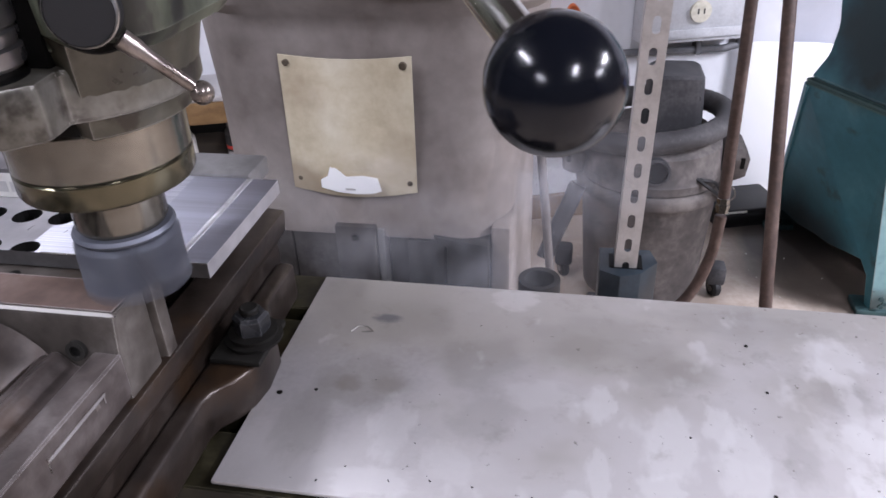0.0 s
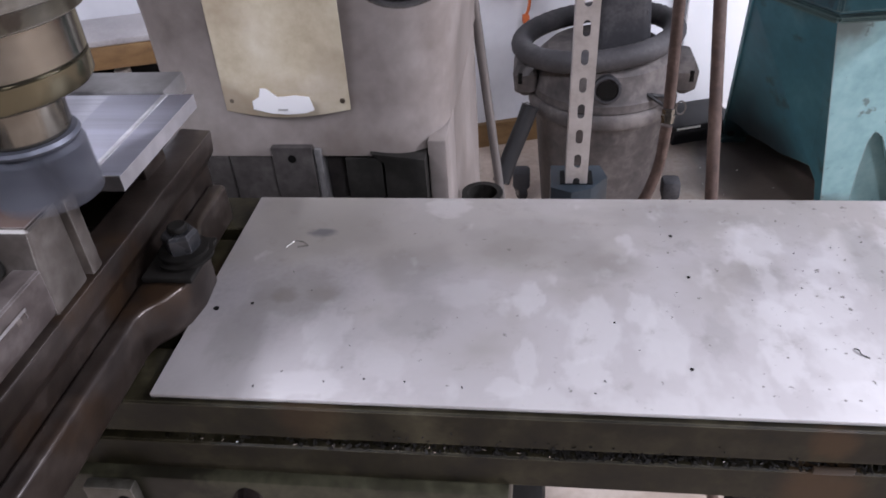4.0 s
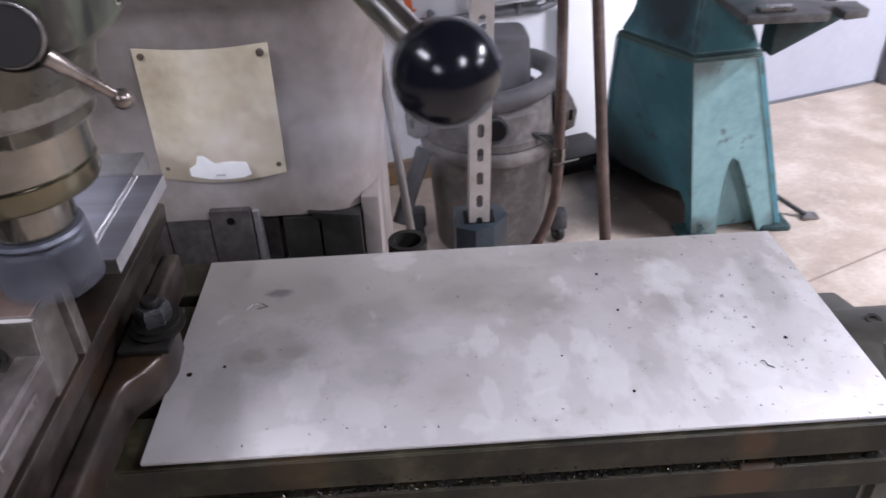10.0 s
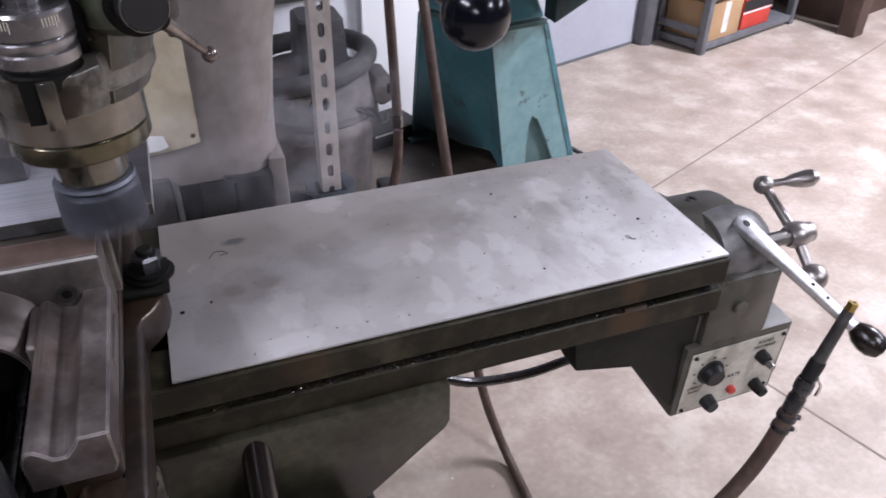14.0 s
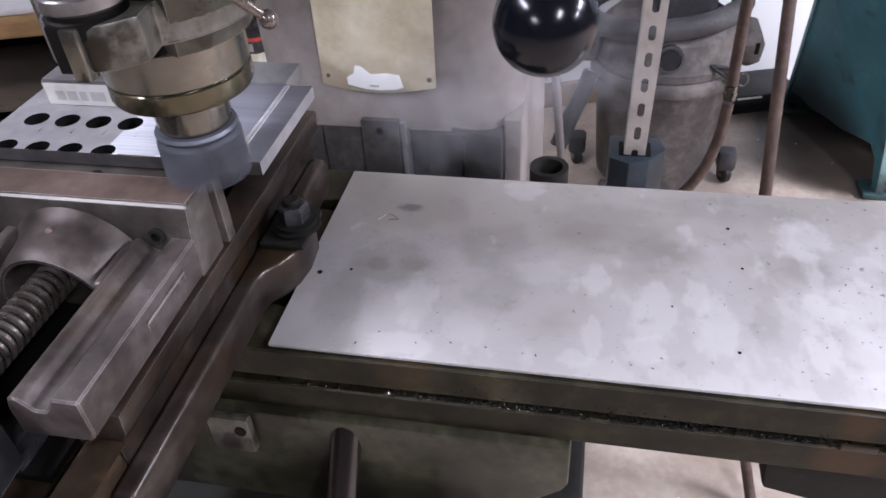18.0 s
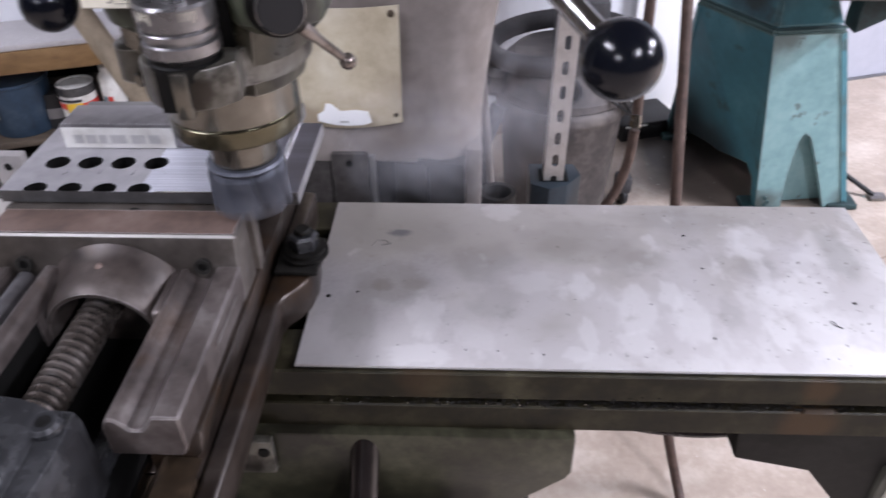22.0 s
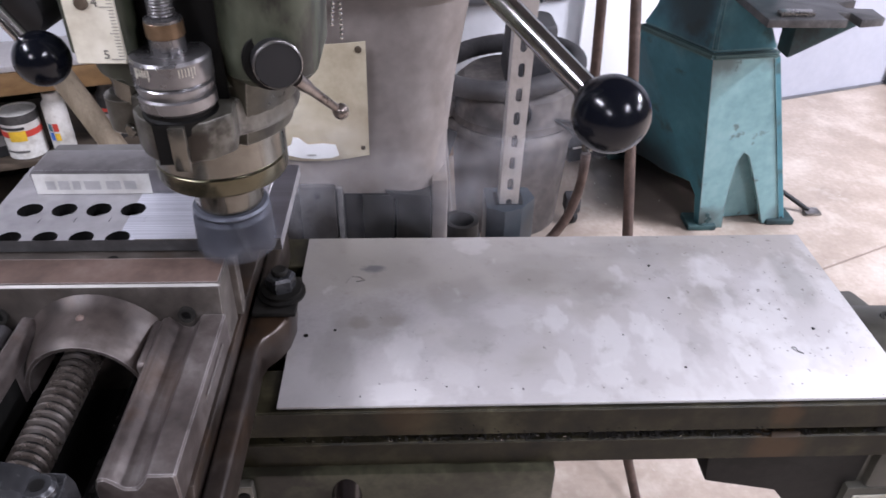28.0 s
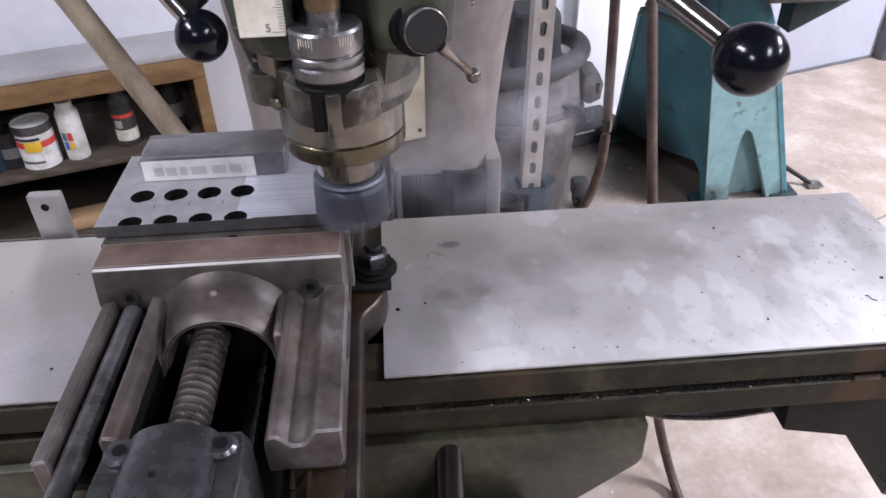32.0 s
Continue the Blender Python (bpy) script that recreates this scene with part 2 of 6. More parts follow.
# soot beside the saw, and darker spots under the vacuum, table and saw
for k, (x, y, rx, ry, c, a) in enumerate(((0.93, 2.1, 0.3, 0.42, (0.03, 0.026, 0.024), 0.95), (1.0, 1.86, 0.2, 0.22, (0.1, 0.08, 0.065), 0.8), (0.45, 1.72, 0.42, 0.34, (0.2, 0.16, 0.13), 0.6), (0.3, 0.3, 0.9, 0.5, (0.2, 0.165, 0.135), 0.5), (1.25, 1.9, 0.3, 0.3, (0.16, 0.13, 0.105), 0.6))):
    floor_tone = spot(nt, floor_tone, (x, y, 0.0), (rx, ry), c, a, 11.0 + k)
nt.links.new(floor_tone, nt.nodes["Principled BSDF"].inputs["Base Color"])
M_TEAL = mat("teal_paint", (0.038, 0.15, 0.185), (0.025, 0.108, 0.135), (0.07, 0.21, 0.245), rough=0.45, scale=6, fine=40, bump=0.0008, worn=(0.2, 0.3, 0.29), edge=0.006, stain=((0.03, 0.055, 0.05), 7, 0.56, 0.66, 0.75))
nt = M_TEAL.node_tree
# darker low on the side, grime on the upper casting's left
teal_tone = spot(nt, nt.nodes["Principled BSDF"].inputs["Base Color"].links[0].from_socket, (0.97, 2.1, -0.08), (0.44, 0.44), (0.012, 0.018, 0.019), 0.95, 4.0)
teal_tone = spot(nt, teal_tone, (0.9, 1.78, 0.8), (0.21, 0.21), (0.012, 0.018, 0.02), 0.9, 6.0)
nt.links.new(teal_tone, nt.nodes["Principled BSDF"].inputs["Base Color"])
M_TEALDARK = mat("grimy_teal", (0.016, 0.045, 0.048), (0.006, 0.012, 0.013), (0.045, 0.105, 0.105), rough=0.55, scale=9, bump=0.0008, worn=(0.09, 0.15, 0.14), edge=0.006)
M_VAC = mat("dusty_grey_plastic", (0.078, 0.068, 0.064), (0.03, 0.027, 0.026), (0.16, 0.143, 0.132), rough=0.62, scale=9, fine=60, stain=((0.03, 0.027, 0.027), 9, 0.55, 0.68, 0.7), spread=0.42)
M_VACDARK = mat("dusty_dark_plastic", (0.026, 0.026, 0.029), (0.011, 0.011, 0.013), (0.075, 0.072, 0.074), rough=0.55, scale=11)
M_HOSEDARK = mat("dusty_hose_plastic", (0.042, 0.04, 0.042), (0.018, 0.017, 0.018), (0.1, 0.096, 0.096), rough=0.6, scale=9)
M_BLUE = mat("blue_bracket_paint", (0.014, 0.024, 0.033), (0.008, 0.013, 0.018), (0.028, 0.042, 0.054), rough=0.4, scale=20)
M_HOSE = mat("brown_rubber_hose", (0.07, 0.042, 0.032), (0.038, 0.023, 0.018), (0.12, 0.08, 0.063), rough=0.5, scale=30)
M_ZINC = mat("zinc_strut", (0.52, 0.5, 0.48), (0.38, 0.36, 0.34), (0.62, 0.6, 0.58), rough=0.4, metal=0.5, scale=20)
M_WOOD = mat("plywood", (0.175, 0.1, 0.039), (0.105, 0.058, 0.022), (0.24, 0.148, 0.064), rough=0.55, scale=6, stretch=(1, 6, 6))
M_WOODGREY = mat("weathered_wood", (0.25, 0.2, 0.138), (0.14, 0.108, 0.07), (0.36, 0.295, 0.215), rough=0.6, scale=8, stretch=(6, 6, 1))
M_BENCHTOP = mat("grey_bench_top", (0.36, 0.345, 0.345), (0.25, 0.237, 0.237), (0.45, 0.435, 0.435), rough=0.5, scale=4)
M_DARK = mat("shelf_shade", (0.012, 0.0105, 0.009), rough=0.7, spec=0.2)
M_CARD = mat("cardboard", (0.4, 0.25, 0.13), (0.32, 0.195, 0.1), (0.47, 0.31, 0.17), rough=0.7, scale=3)
M_BINBLUE = mat("blue_plastic_bin", (0.02, 0.12, 0.5), rough=0.4)
M_RED = mat("red_print", (0.55, 0.05, 0.035), rough=0.5)
M_YELLOW = mat("yellow_print", (0.75, 0.48, 0.04), rough=0.45)
M_LABEL = mat("white_label", (0.66, 0.65, 0.61), (0.5, 0.48, 0.44), (0.74, 0.73, 0.7), rough=0.4, scale=40, spread=0.4)
M_INK = mat("dark_ink", (0.02, 0.02, 0.022), rough=0.5)
M_SCALEINK = mat("worn_scale_ink", (0.16, 0.15, 0.13), rough=0.5)
M_ORANGE = mat("orange_cord", (0.6, 0.14, 0.04), rough=0.5)
M_BRASS = mat("brass", (0.5, 0.36, 0.12), rough=0.3, metal=0.9)
M_SHELF = mat("dark_shelf_steel", (0.13, 0.132, 0.142), (0.085, 0.086, 0.092), (0.18, 0.182, 0.195), rough=0.5, scale=12)
M_BROWNBENCH = mat("brown_bench_paint", (0.075, 0.045, 0.032), (0.045, 0.027, 0.02), (0.11, 0.07, 0.052), rough=0.55, scale=10)
M_TUBE = glow("tube_light", (0.97, 0.97, 1.1), 16.0)

M_BRKT = mat("bracket_grey", (0.09, 0.084, 0.068), (0.022, 0.0185, 0.013), (0.185, 0.178, 0.158), rough=0.3, metal=0.35, scale=20, bump=0.0004, spread=0.6, worn=(0.42, 0.41, 0.385), edge=0.0018, stain=((0.015, 0.01, 0.006), 30, 0.48, 0.61, 0.9))
M_SATIN = mat("satin_handle_steel", (0.33, 0.305, 0.295), (0.2, 0.183, 0.175), (0.46, 0.435, 0.42), rough=0.3, metal=0.85, scale=40)
M_SKIRT = mat("olive_skirt", (0.056, 0.051, 0.036), (0.018, 0.0155, 0.0105), (0.112, 0.106, 0.082), rough=0.26, metal=0.3, scale=22, bump=0.0004, spread=0.55, worn=(0.3, 0.29, 0.26), edge=0.002, stain=((0.016, 0.0105, 0.0055), 34, 0.49, 0.61, 0.85))
M_NUT = mat("dull_blue_steel", (0.19, 0.184, 0.186), (0.1, 0.097, 0.097), (0.31, 0.305, 0.308), rough=0.24, metal=0.8, scale=20)
M_SHELFWOOD = mat("dark_dusty_wood", (0.055, 0.041, 0.028), (0.026, 0.019, 0.0125), (0.1, 0.078, 0.056), rough=0.6, scale=8, stretch=(1, 6, 6))
M_SADDLE = mat("olive_oily_cast", (0.026, 0.025, 0.0145), (0.006, 0.0055, 0.003), (0.07, 0.068, 0.042), spec=0.4, rough=0.32, scale=9, bump=0.0004, spread=0.4, stain=((0.009, 0.0075, 0.005), 12, 0.52, 0.62, 0.8))
M_PRINT = mat("faint_print", (0.5, 0.49, 0.48), rough=0.4, metal=0.4, scale=40)
M_WAYS = mat("way_grey", (0.036, 0.032, 0.03), (0.014, 0.012, 0.011), (0.075, 0.068, 0.064), rough=0.6, scale=18, spec=0.15)
M_SCREW = mat("oily_screw", (0.2, 0.17, 0.15), (0.08, 0.064, 0.053), (0.34, 0.31, 0.29), rough=0.24, metal=0.75, scale=30)
M_CUT = mat("cutter_steel", (0.1, 0.108, 0.132), (0.055, 0.06, 0.075), (0.17, 0.18, 0.21), rough=0.42, metal=0.45, scale=25)
M_IRONPALE = mat("pale_cast_grey", (0.16, 0.155, 0.152), (0.08, 0.077, 0.075), (0.25, 0.245, 0.243), rough=0.4, metal=0.3, scale=16, bump=0.0004, stain=((0.05, 0.048, 0.045), 16, 0.54, 0.66, 0.7))
M_FEED = mat("feed_grey_green", (0.062, 0.059, 0.047), (0.026, 0.0245, 0.019), (0.11, 0.105, 0.088), rough=0.4, scale=18, bump=0.0003, worn=(0.22, 0.215, 0.19), spread=0.55)
M_PANEL = mat("panel_cream", (0.48, 0.47, 0.4), (0.36, 0.35, 0.28), (0.58, 0.57, 0.5), rough=0.4, scale=30)
M_ALU = mat("satin_aluminium", (0.6, 0.6, 0.62), (0.5, 0.5, 0.52), (0.7, 0.7, 0.72), rough=0.28, metal=0.85, scale=30, stretch=(1, 4, 1))
M_BLACKBROWN = mat("dark_bakelite", (0.012, 0.008, 0.007), rough=0.22, spec=0.6)
M_SMUDGE = mat("oil_smudge_grey", (0.16, 0.155, 0.155), rough=0.4, metal=0.3)
M_RUST = mat("rust_smear", (0.026, 0.0165, 0.009), (0.012, 0.008, 0.005), (0.05, 0.031, 0.0165), rough=0.4, scale=60)
M_CAP = mat("cap_grey_iron", (0.034, 0.0345, 0.037), (0.011, 0.011, 0.0115), (0.085, 0.086, 0.09), rough=0.22, metal=0.45, scale=20, bump=0.0005, worn=(0.17, 0.172, 0.18), spread=0.6)
M_BLOCK = mat("block_ground_steel", (0.38, 0.372, 0.385), (0.26, 0.255, 0.265), (0.5, 0.49, 0.505), rough=0.34, metal=0.6, scale=16, worn=(0.6, 0.6, 0.62), edge=0.001)
M_BAR = mat("bar_dull_white", (0.2, 0.19, 0.195), (0.11, 0.103, 0.105), (0.29, 0.28, 0.285), rough=0.3, metal=0.6, scale=24, worn=(0.6, 0.6, 0.6))
M_BARGREY = mat("bar_grey", (0.36, 0.34, 0.33), rough=0.4, metal=0.5, scale=24)
# Lighter copy of teal_paint: light on the saw's front is put into the colour
M_TEALLIT = mat("lit_teal_paint", (0.2, 0.35, 0.358), (0.14, 0.27, 0.278), (0.255, 0.405, 0.41), rough=0.45, scale=5, fine=40, bump=0.0008, worn=(0.12, 0.11, 0.09), edge=0.007, stain=((0.07, 0.085, 0.07), 16, 0.63, 0.69, 0.7))
nt = M_TEALLIT.node_tree
foot = nt.nodes["Principled BSDF"].inputs["Base Color"].links[0].from_socket
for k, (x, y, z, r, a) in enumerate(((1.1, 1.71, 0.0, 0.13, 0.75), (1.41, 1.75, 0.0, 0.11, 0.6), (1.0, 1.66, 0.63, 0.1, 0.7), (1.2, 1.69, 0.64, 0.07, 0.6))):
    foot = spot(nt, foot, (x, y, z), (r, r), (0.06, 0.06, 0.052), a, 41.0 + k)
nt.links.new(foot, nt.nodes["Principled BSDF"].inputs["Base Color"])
M_DARKSTEEL = mat("dark_steel", (0.07, 0.068, 0.068), (0.035, 0.034, 0.034), (0.13, 0.128, 0.126), rough=0.4, metal=0.5, scale=20)
M_RODGREY = mat("rod_grey", (0.16, 0.15, 0.145), rough=0.4, metal=0.5)
M_BUCKET = mat("bucket_blue", (0.018, 0.04, 0.07), (0.008, 0.018, 0.033), (0.06, 0.085, 0.11), rough=0.5, scale=22, spread=0.6)
M_WHITEBOX = mat("box_grey_white", (0.52, 0.53, 0.55), rough=0.45, scale=6)
M_BRIGHTWHITE = mat("bright_white_plastic", (0.93, 0.93, 0.93), (0.92, 0.92, 0.92), (0.94, 0.94, 0.94), rough=0.35)
M_JOINT = mat("joint_dust", (0.27, 0.215, 0.175), rough=0.7)


def worn_sheet():
    """Sheet steel, oily and dull at one end, paler by painted reflection at the other, with pale dried patches and
    brown stains.
    """
    m = mat("worn_sheet_steel", (0.4, 0.38, 0.38), (0.31, 0.292, 0.288), (0.47, 0.448, 0.452), rough=0.42, rough2=0.55, metal=0.28, scale=7, fine=240, spread=0.4)
    nt = m.node_tree
    b = nt.nodes["Principled BSDF"]
    out = b.inputs["Base Color"].links[0].from_socket
    co = nt.nodes.new("ShaderNodeTexCoord")
    xyz = nt.nodes.new("ShaderNodeSeparateXYZ")
    nt.links.new(co.outputs["Object"], xyz.inputs[0])

    def field(scale, loc, kx, ky, k0, amount=1.0, detail=4.0, rough=0.55, stretch=(1, 1, 1)):
        """Noise that is pushed up or down along the sheet."""
        mp = nt.nodes.new("ShaderNodeMapping")
        mp.inputs["Location"].default_value = loc
        mp.inputs["Scale"].default_value = stretch
        n = nt.nodes.new("ShaderNodeTexNoise")
        n.inputs["Scale"].default_value, n.inputs["Detail"].default_value, n.inputs["Roughness"].default_value = scale, detail, rough
        nt.links.new(co.outputs["Object"], mp.inputs["Vector"])
        nt.links.new(mp.outputs[0], n.inputs["Vector"])
        v = n.outputs["Fac"]
        for k, src in ((kx, xyz.outputs[0]), (ky, xyz.outputs[1])):
            a = nt.nodes.new("ShaderNodeMath")
            a.operation = "MULTIPLY_ADD"
            a.inputs[1].default_value = k
            nt.links.new(src, a.inputs[0])
            nt.links.new(v, a.inputs[2])
            v = a.outputs[0]
        a = nt.nodes.new("ShaderNodeMath")
        a.inputs[1].default_value = k0
        nt.links.new(v, a.inputs[0])
        return a.outputs[0]

    # paler to the right and front: the sheet's reflected light is in the colour
    out = blend(nt, field(5.0, (2.4, 0.6, 0), 0.8, -1.2, -0.03), 0.36, 0.62, 0.85, out, (0.53, 0.51, 0.505))
    out = blend(nt, field(8.0, (5.1, 3.3, 0), -0.15, 1.6, -0.13), 0.44, 0.68, 0.7, out, (0.36, 0.335, 0.3))
    # brown oily patches, then pale patches where oil has dried off
    oily = ((0.064, 0.098, 0.03, 0.027, 0.5), (0.23, 0.171, 0.05, 0.032, 0.4), (0.148, 0.133, 0.03, 0.028, 0.4), (0.041, 0.056, 0.018, 0.04, 0.4), (0.276, 0.138, 0.025, 0.02, 0.35), (0.389, 0.129, 0.02, 0.018, 0.35), (0.351, 0.065, 0.012, 0.021, 0.3), (0.156, 0.078, 0.024, 0.024, 0.3), (0.06, 0.19, 0.06, 0.04, 0.4), (0.34, 0.205, 0.06, 0.02, 0.4))
    for k, (x, y, rx, ry, a) in enumerate(oily):
        out = spot(nt, out, (x, y, 1.0), (1.3 * rx, 1.3 * ry), (0.26, 0.245, 0.225), a, 51.0 + k, 0.7, 0.6)
    pale = ((0.23, 0.098, 0.012, 0.017, 0.6), (0.273, 0.069, 0.018, 0.032, 0.6), (0.306, 0.09, 0.011, 0.018, 0.6), (0.317, 0.058, 0.017, 0.031, 0.6), (0.268, 0.03, 0.015, 0.016, 0.55), (0.23, 0.039, 0.008, 0.022, 0.5), (0.221, 0.015, 0.014, 0.008, 0.5), (0.391, 0.088, 0.015, 0.017, 0.6), (0.421, 0.1, 0.022, 0.024, 0.5), (0.385, 0.046, 0.012, 0.022, 0.6))
    pale += ((0.422, 0.048, 0.02, 0.025, 0.5), (0.466, 0.158, 0.031, 0.027, 0.5), (0.394, 0.169, 0.02, 0.023, 0.45), (0.427, 0.021, 0.025, 0.012, 0.5), (0.098, 0.058, 0.014, 0.027, 0.4), (0.095, 0.013, 0.025, 0.012, 0.5), (0.165, 0.215, 0.02, 0.014, 0.4), (0.193, 0.103, 0.024, 0.015, 0.3), (0.141, 0.034, 0.018, 0.02, 0.25))
    for k, (x, y, rx, ry, a) in enumerate(pale):
        out = spot(nt, out, (x, y, 1.0), (1.2 * rx, 1.2 * ry), (0.68, 0.67, 0.665), 0.8 * a, 71.0 + k, 0.8, 0.42)
    out = blend(nt, field(26.0, (3.4, 1.1, 0), 0.45, -0.6, -0.08, detail=3.0, stretch=(1.3, 0.8, 1)), 0.53, 0.65, 0.45, out, (0.63, 0.62, 0.615))
    out = blend(nt, field(40.0, (7.1, 2.1, 0), 0.05, 0.3, 0.0, rough=0.65), 0.6, 0.8, 0.35, out, (0.24, 0.22, 0.19))
    out = blend(nt, field(150.0, (1.1, 5.1, 0), 0.16, 0.0, -0.02), 0.69, 0.76, 0.8, out, (0.13, 0.12, 0.105))
    for k, (x, y, rx, ry, c, a) in enumerate(((0.058, 0.098, 0.013, 0.012, (0.2, 0.18, 0.155), 0.55), (0.086, 0.1, 0.016, 0.012, (0.24, 0.22, 0.19), 0.45), (0.067, 0.176, 0.015, 0.008, (0.12, 0.12, 0.135), 0.85), (0.22, 0.16, 0.03, 0.02, (0.2, 0.18, 0.15), 0.25), (0.295, 0.14, 0.03, 0.02, (0.22, 0.2, 0.17), 0.25), (0.47, 0.15, 0.025, 0.06, (0.2, 0.19, 0.17), 0.5))):
        out = spot(nt, out, (x, y, 1.0), (rx, ry), c, a, 3.0 + k)
    nt.links.new(out, b.inputs["Base Color"])
    return m


def machined(name, lined, smear=0.3, base=(0.55, 0.56, 0.62)):
    """Freshly faced steel: its feed lines run along the block and smear what it mirrors across them."""
    m = mat(name, base, [0.82 * c for c in base], [1.17 * c for c in base], rough=smear, rough2=smear + 0.04, metal=0.6 if lined else 0.95, scale=8, fine=60, stretch=(0.4, 9, 1))
    nt = m.node_tree
    b = nt.nodes["Principled BSDF"]
    co = nt.nodes.new("ShaderNodeTexCoord")
    mp = nt.nodes.new("ShaderNodeMapping")
    mp.inputs["Scale"].default_value = (7, 900, 1)
    no = nt.nodes.new("ShaderNodeTexNoise")
    no.inputs["Scale"].default_value, no.inputs["Detail"].default_value = 1.0, 2.0
    nt.links.new(co.outputs["Object"], mp.inputs["Vector"])
    nt.links.new(mp.outputs[0], no.inputs["Vector"])
    bp = nt.nodes.new("ShaderNodeBump")
    bp.inputs["Strength"].default_value = 0.35 if lined else 0.12
    bp.inputs["Distance"].default_value = 0.0004
    nt.links.new(no.outputs["Fac"], bp.inputs["Height"])
    nt.links.new(bp.outputs[0], b.inputs["Normal"])
    out = b.inputs["Base Color"].links[0].from_socket
    if lined:
        out = blend(nt, no.outputs["Fac"], 0.42, 0.62, 0.6, out, (0.82, 0.83, 0.9))
        out = blend(nt, no.outputs["Fac"], 0.58, 0.72, 0.4, out, (0.46, 0.46, 0.52))
    nt.links.new(out, b.inputs["Base Color"])
    b.inputs["Anisotropic"].default_value = 0.95
    tn = nt.nodes.new("ShaderNodeCombineXYZ")
    tn.inputs[1].default_value = 1.0
    nt.links.new(tn.outputs[0], b.inputs["Tangent"])
    return m


def smoke():
    """Thin haze that lets light through from both sides."""
    m = bpy.data.materials.new("thin_smoke")
    m.use_nodes = True
    nt = m.node_tree
    nt.nodes.remove(nt.nodes["Principled BSDF"])
    df = nt.nodes.new("ShaderNodeBsdfDiffuse")
    tl = nt.nodes.new("ShaderNodeBsdfTranslucent")
    tr = nt.nodes.new("ShaderNodeBsdfTransparent")
    half = nt.nodes.new("ShaderNodeMixShader")
    mixed = nt.nodes.new("ShaderNodeMixShader")
    for n in (df, tl):
        n.inputs[0].default_value = (0.84, 0.86, 0.94, 1)
    nt.links.new(df.outputs[0], half.inputs[1])
    nt.links.new(tl.outputs[0], half.inputs[2])
    nt.links.new(tr.outputs[0], mixed.inputs[1])
    nt.links.new(half.outputs[0], mixed.inputs[2])
    nt.links.new(mixed.outputs[0], nt.nodes["Material Output"].inputs[0])
    co = nt.nodes.new("ShaderNodeTexCoord")
    mp = nt.nodes.new("ShaderNodeMapping")
    mp.inputs["Scale"].default_value = (8, 12, 12)
    gr = nt.nodes.new("ShaderNodeTexGradient")
    gr.gradient_type = "SPHERICAL"
    no = nt.nodes.new("ShaderNodeTexNoise")
    no.inputs["Scale"].default_value, no.inputs["Detail"].default_value = 14.0, 4.0
    mr = nt.nodes.new("ShaderNodeMapRange")
    mr.inputs["From Min"].default_value, mr.inputs["From Max"].default_value = 0.4, 0.75
    mu = nt.nodes.new("ShaderNodeMath")
    mu.operation = "MULTIPLY"
    m2 = nt.nodes.new("ShaderNodeMath")
    m2.operation = "MULTIPLY"
    m2.inputs[1].default_value = 0.44
    nt.links.new(co.outputs["Object"], mp.inputs["Vector"])
    nt.links.new(mp.outputs[0], gr.inputs["Vector"])
    nt.links.new(co.outputs["Object"], no.inputs["Vector"])
    nt.links.new(no.outputs["Fac"], mr.inputs["Value"])
    nt.links.new(gr.outputs["Fac"], mu.inputs[0])
    nt.links.new(mr.outputs[0], mu.inputs[1])
    nt.links.new(mu.outputs[0], m2.inputs[0])
    nt.links.new(m2.outputs[0], mixed.inputs[0])
    return m


M_PLATE, M_SMOKE = worn_sheet(), smoke()
M_MACHINED, M_LINED, M_RIDGE = machined("machined_steel", False, 0.34, (0.55, 0.56, 0.64)), machined("lined_machined_steel", True), machined("burnished_ridge", False, 0.58, (0.83, 0.83, 0.85))


# ---- mesh helpers ----
def bm_box(lo, hi, bevel=0.0, seg=2):
    bm = bmesh.new()
    bmesh.ops.create_cube(bm, size=1)
    for v in bm.verts:
        v.co = Vector([(a + b) / 2 + c * (b - a) for a, b, c in zip(lo, hi, v.co)])
    if bevel:
        bmesh.ops.bevel(bm, geom=bm.edges[:], offset=bevel, segments=seg, profile=0.5, affect="EDGES")
    return bm


def bm_prism(outline, axis, a, b, bevel=0.0, seg=2):
    """An outline of 2D points pushed along an axis from a to b. Axis x: points are (y, z); y: (x, z); z: (x, y)."""
    bm = bmesh.new()

    def at(p, d):
        return {"x": (d, p[0], p[1]), "y": (p[0], d, p[1]), "z": (p[0], p[1], d)}[axis]

    lo = [bm.verts.new(at(p, a)) for p in outline]
    hi = [bm.verts.new(at(p, b)) for p in outline]
    n = len(outline)
    bm.faces.new(lo)
    bm.faces.new(hi)
    for i in range(n):
        bm.faces.new((lo[i], lo[(i + 1) % n], hi[(i + 1) % n], hi[i]))
    bmesh.ops.recalc_face_normals(bm, faces=bm.faces[:])
    if bevel:
        bmesh.ops.bevel(bm, geom=[e for e in bm.edges if e.calc_face_angle(0) > 0.5], offset=bevel, segments=seg, profile=0.5, affect="EDGES")
    return bm


def bm_lathe(profile, n=32, frm=None):
    """(radius, height) points turned round z; frm places the result."""
    bm = bmesh.new()
    rings = []
    for r, z in profile:
        rings.append([bm.verts.new((r * math.cos(2 * math.pi * k / n), r * math.sin(2 * math.pi * k / n), z)) for k in range(n)] if r > 1e-6 else [bm.verts.new((0, 0, z))])
    for a, b in zip(rings, rings[1:]):
        for k in range(n):
            p = [a[k % len(a)], a[(k + 1) % len(a)], b[(k + 1) % len(b)], b[k % len(b)]]
            p = list(dict.fromkeys(p))
            if len(p) > 2:
                bm.faces.new(p)
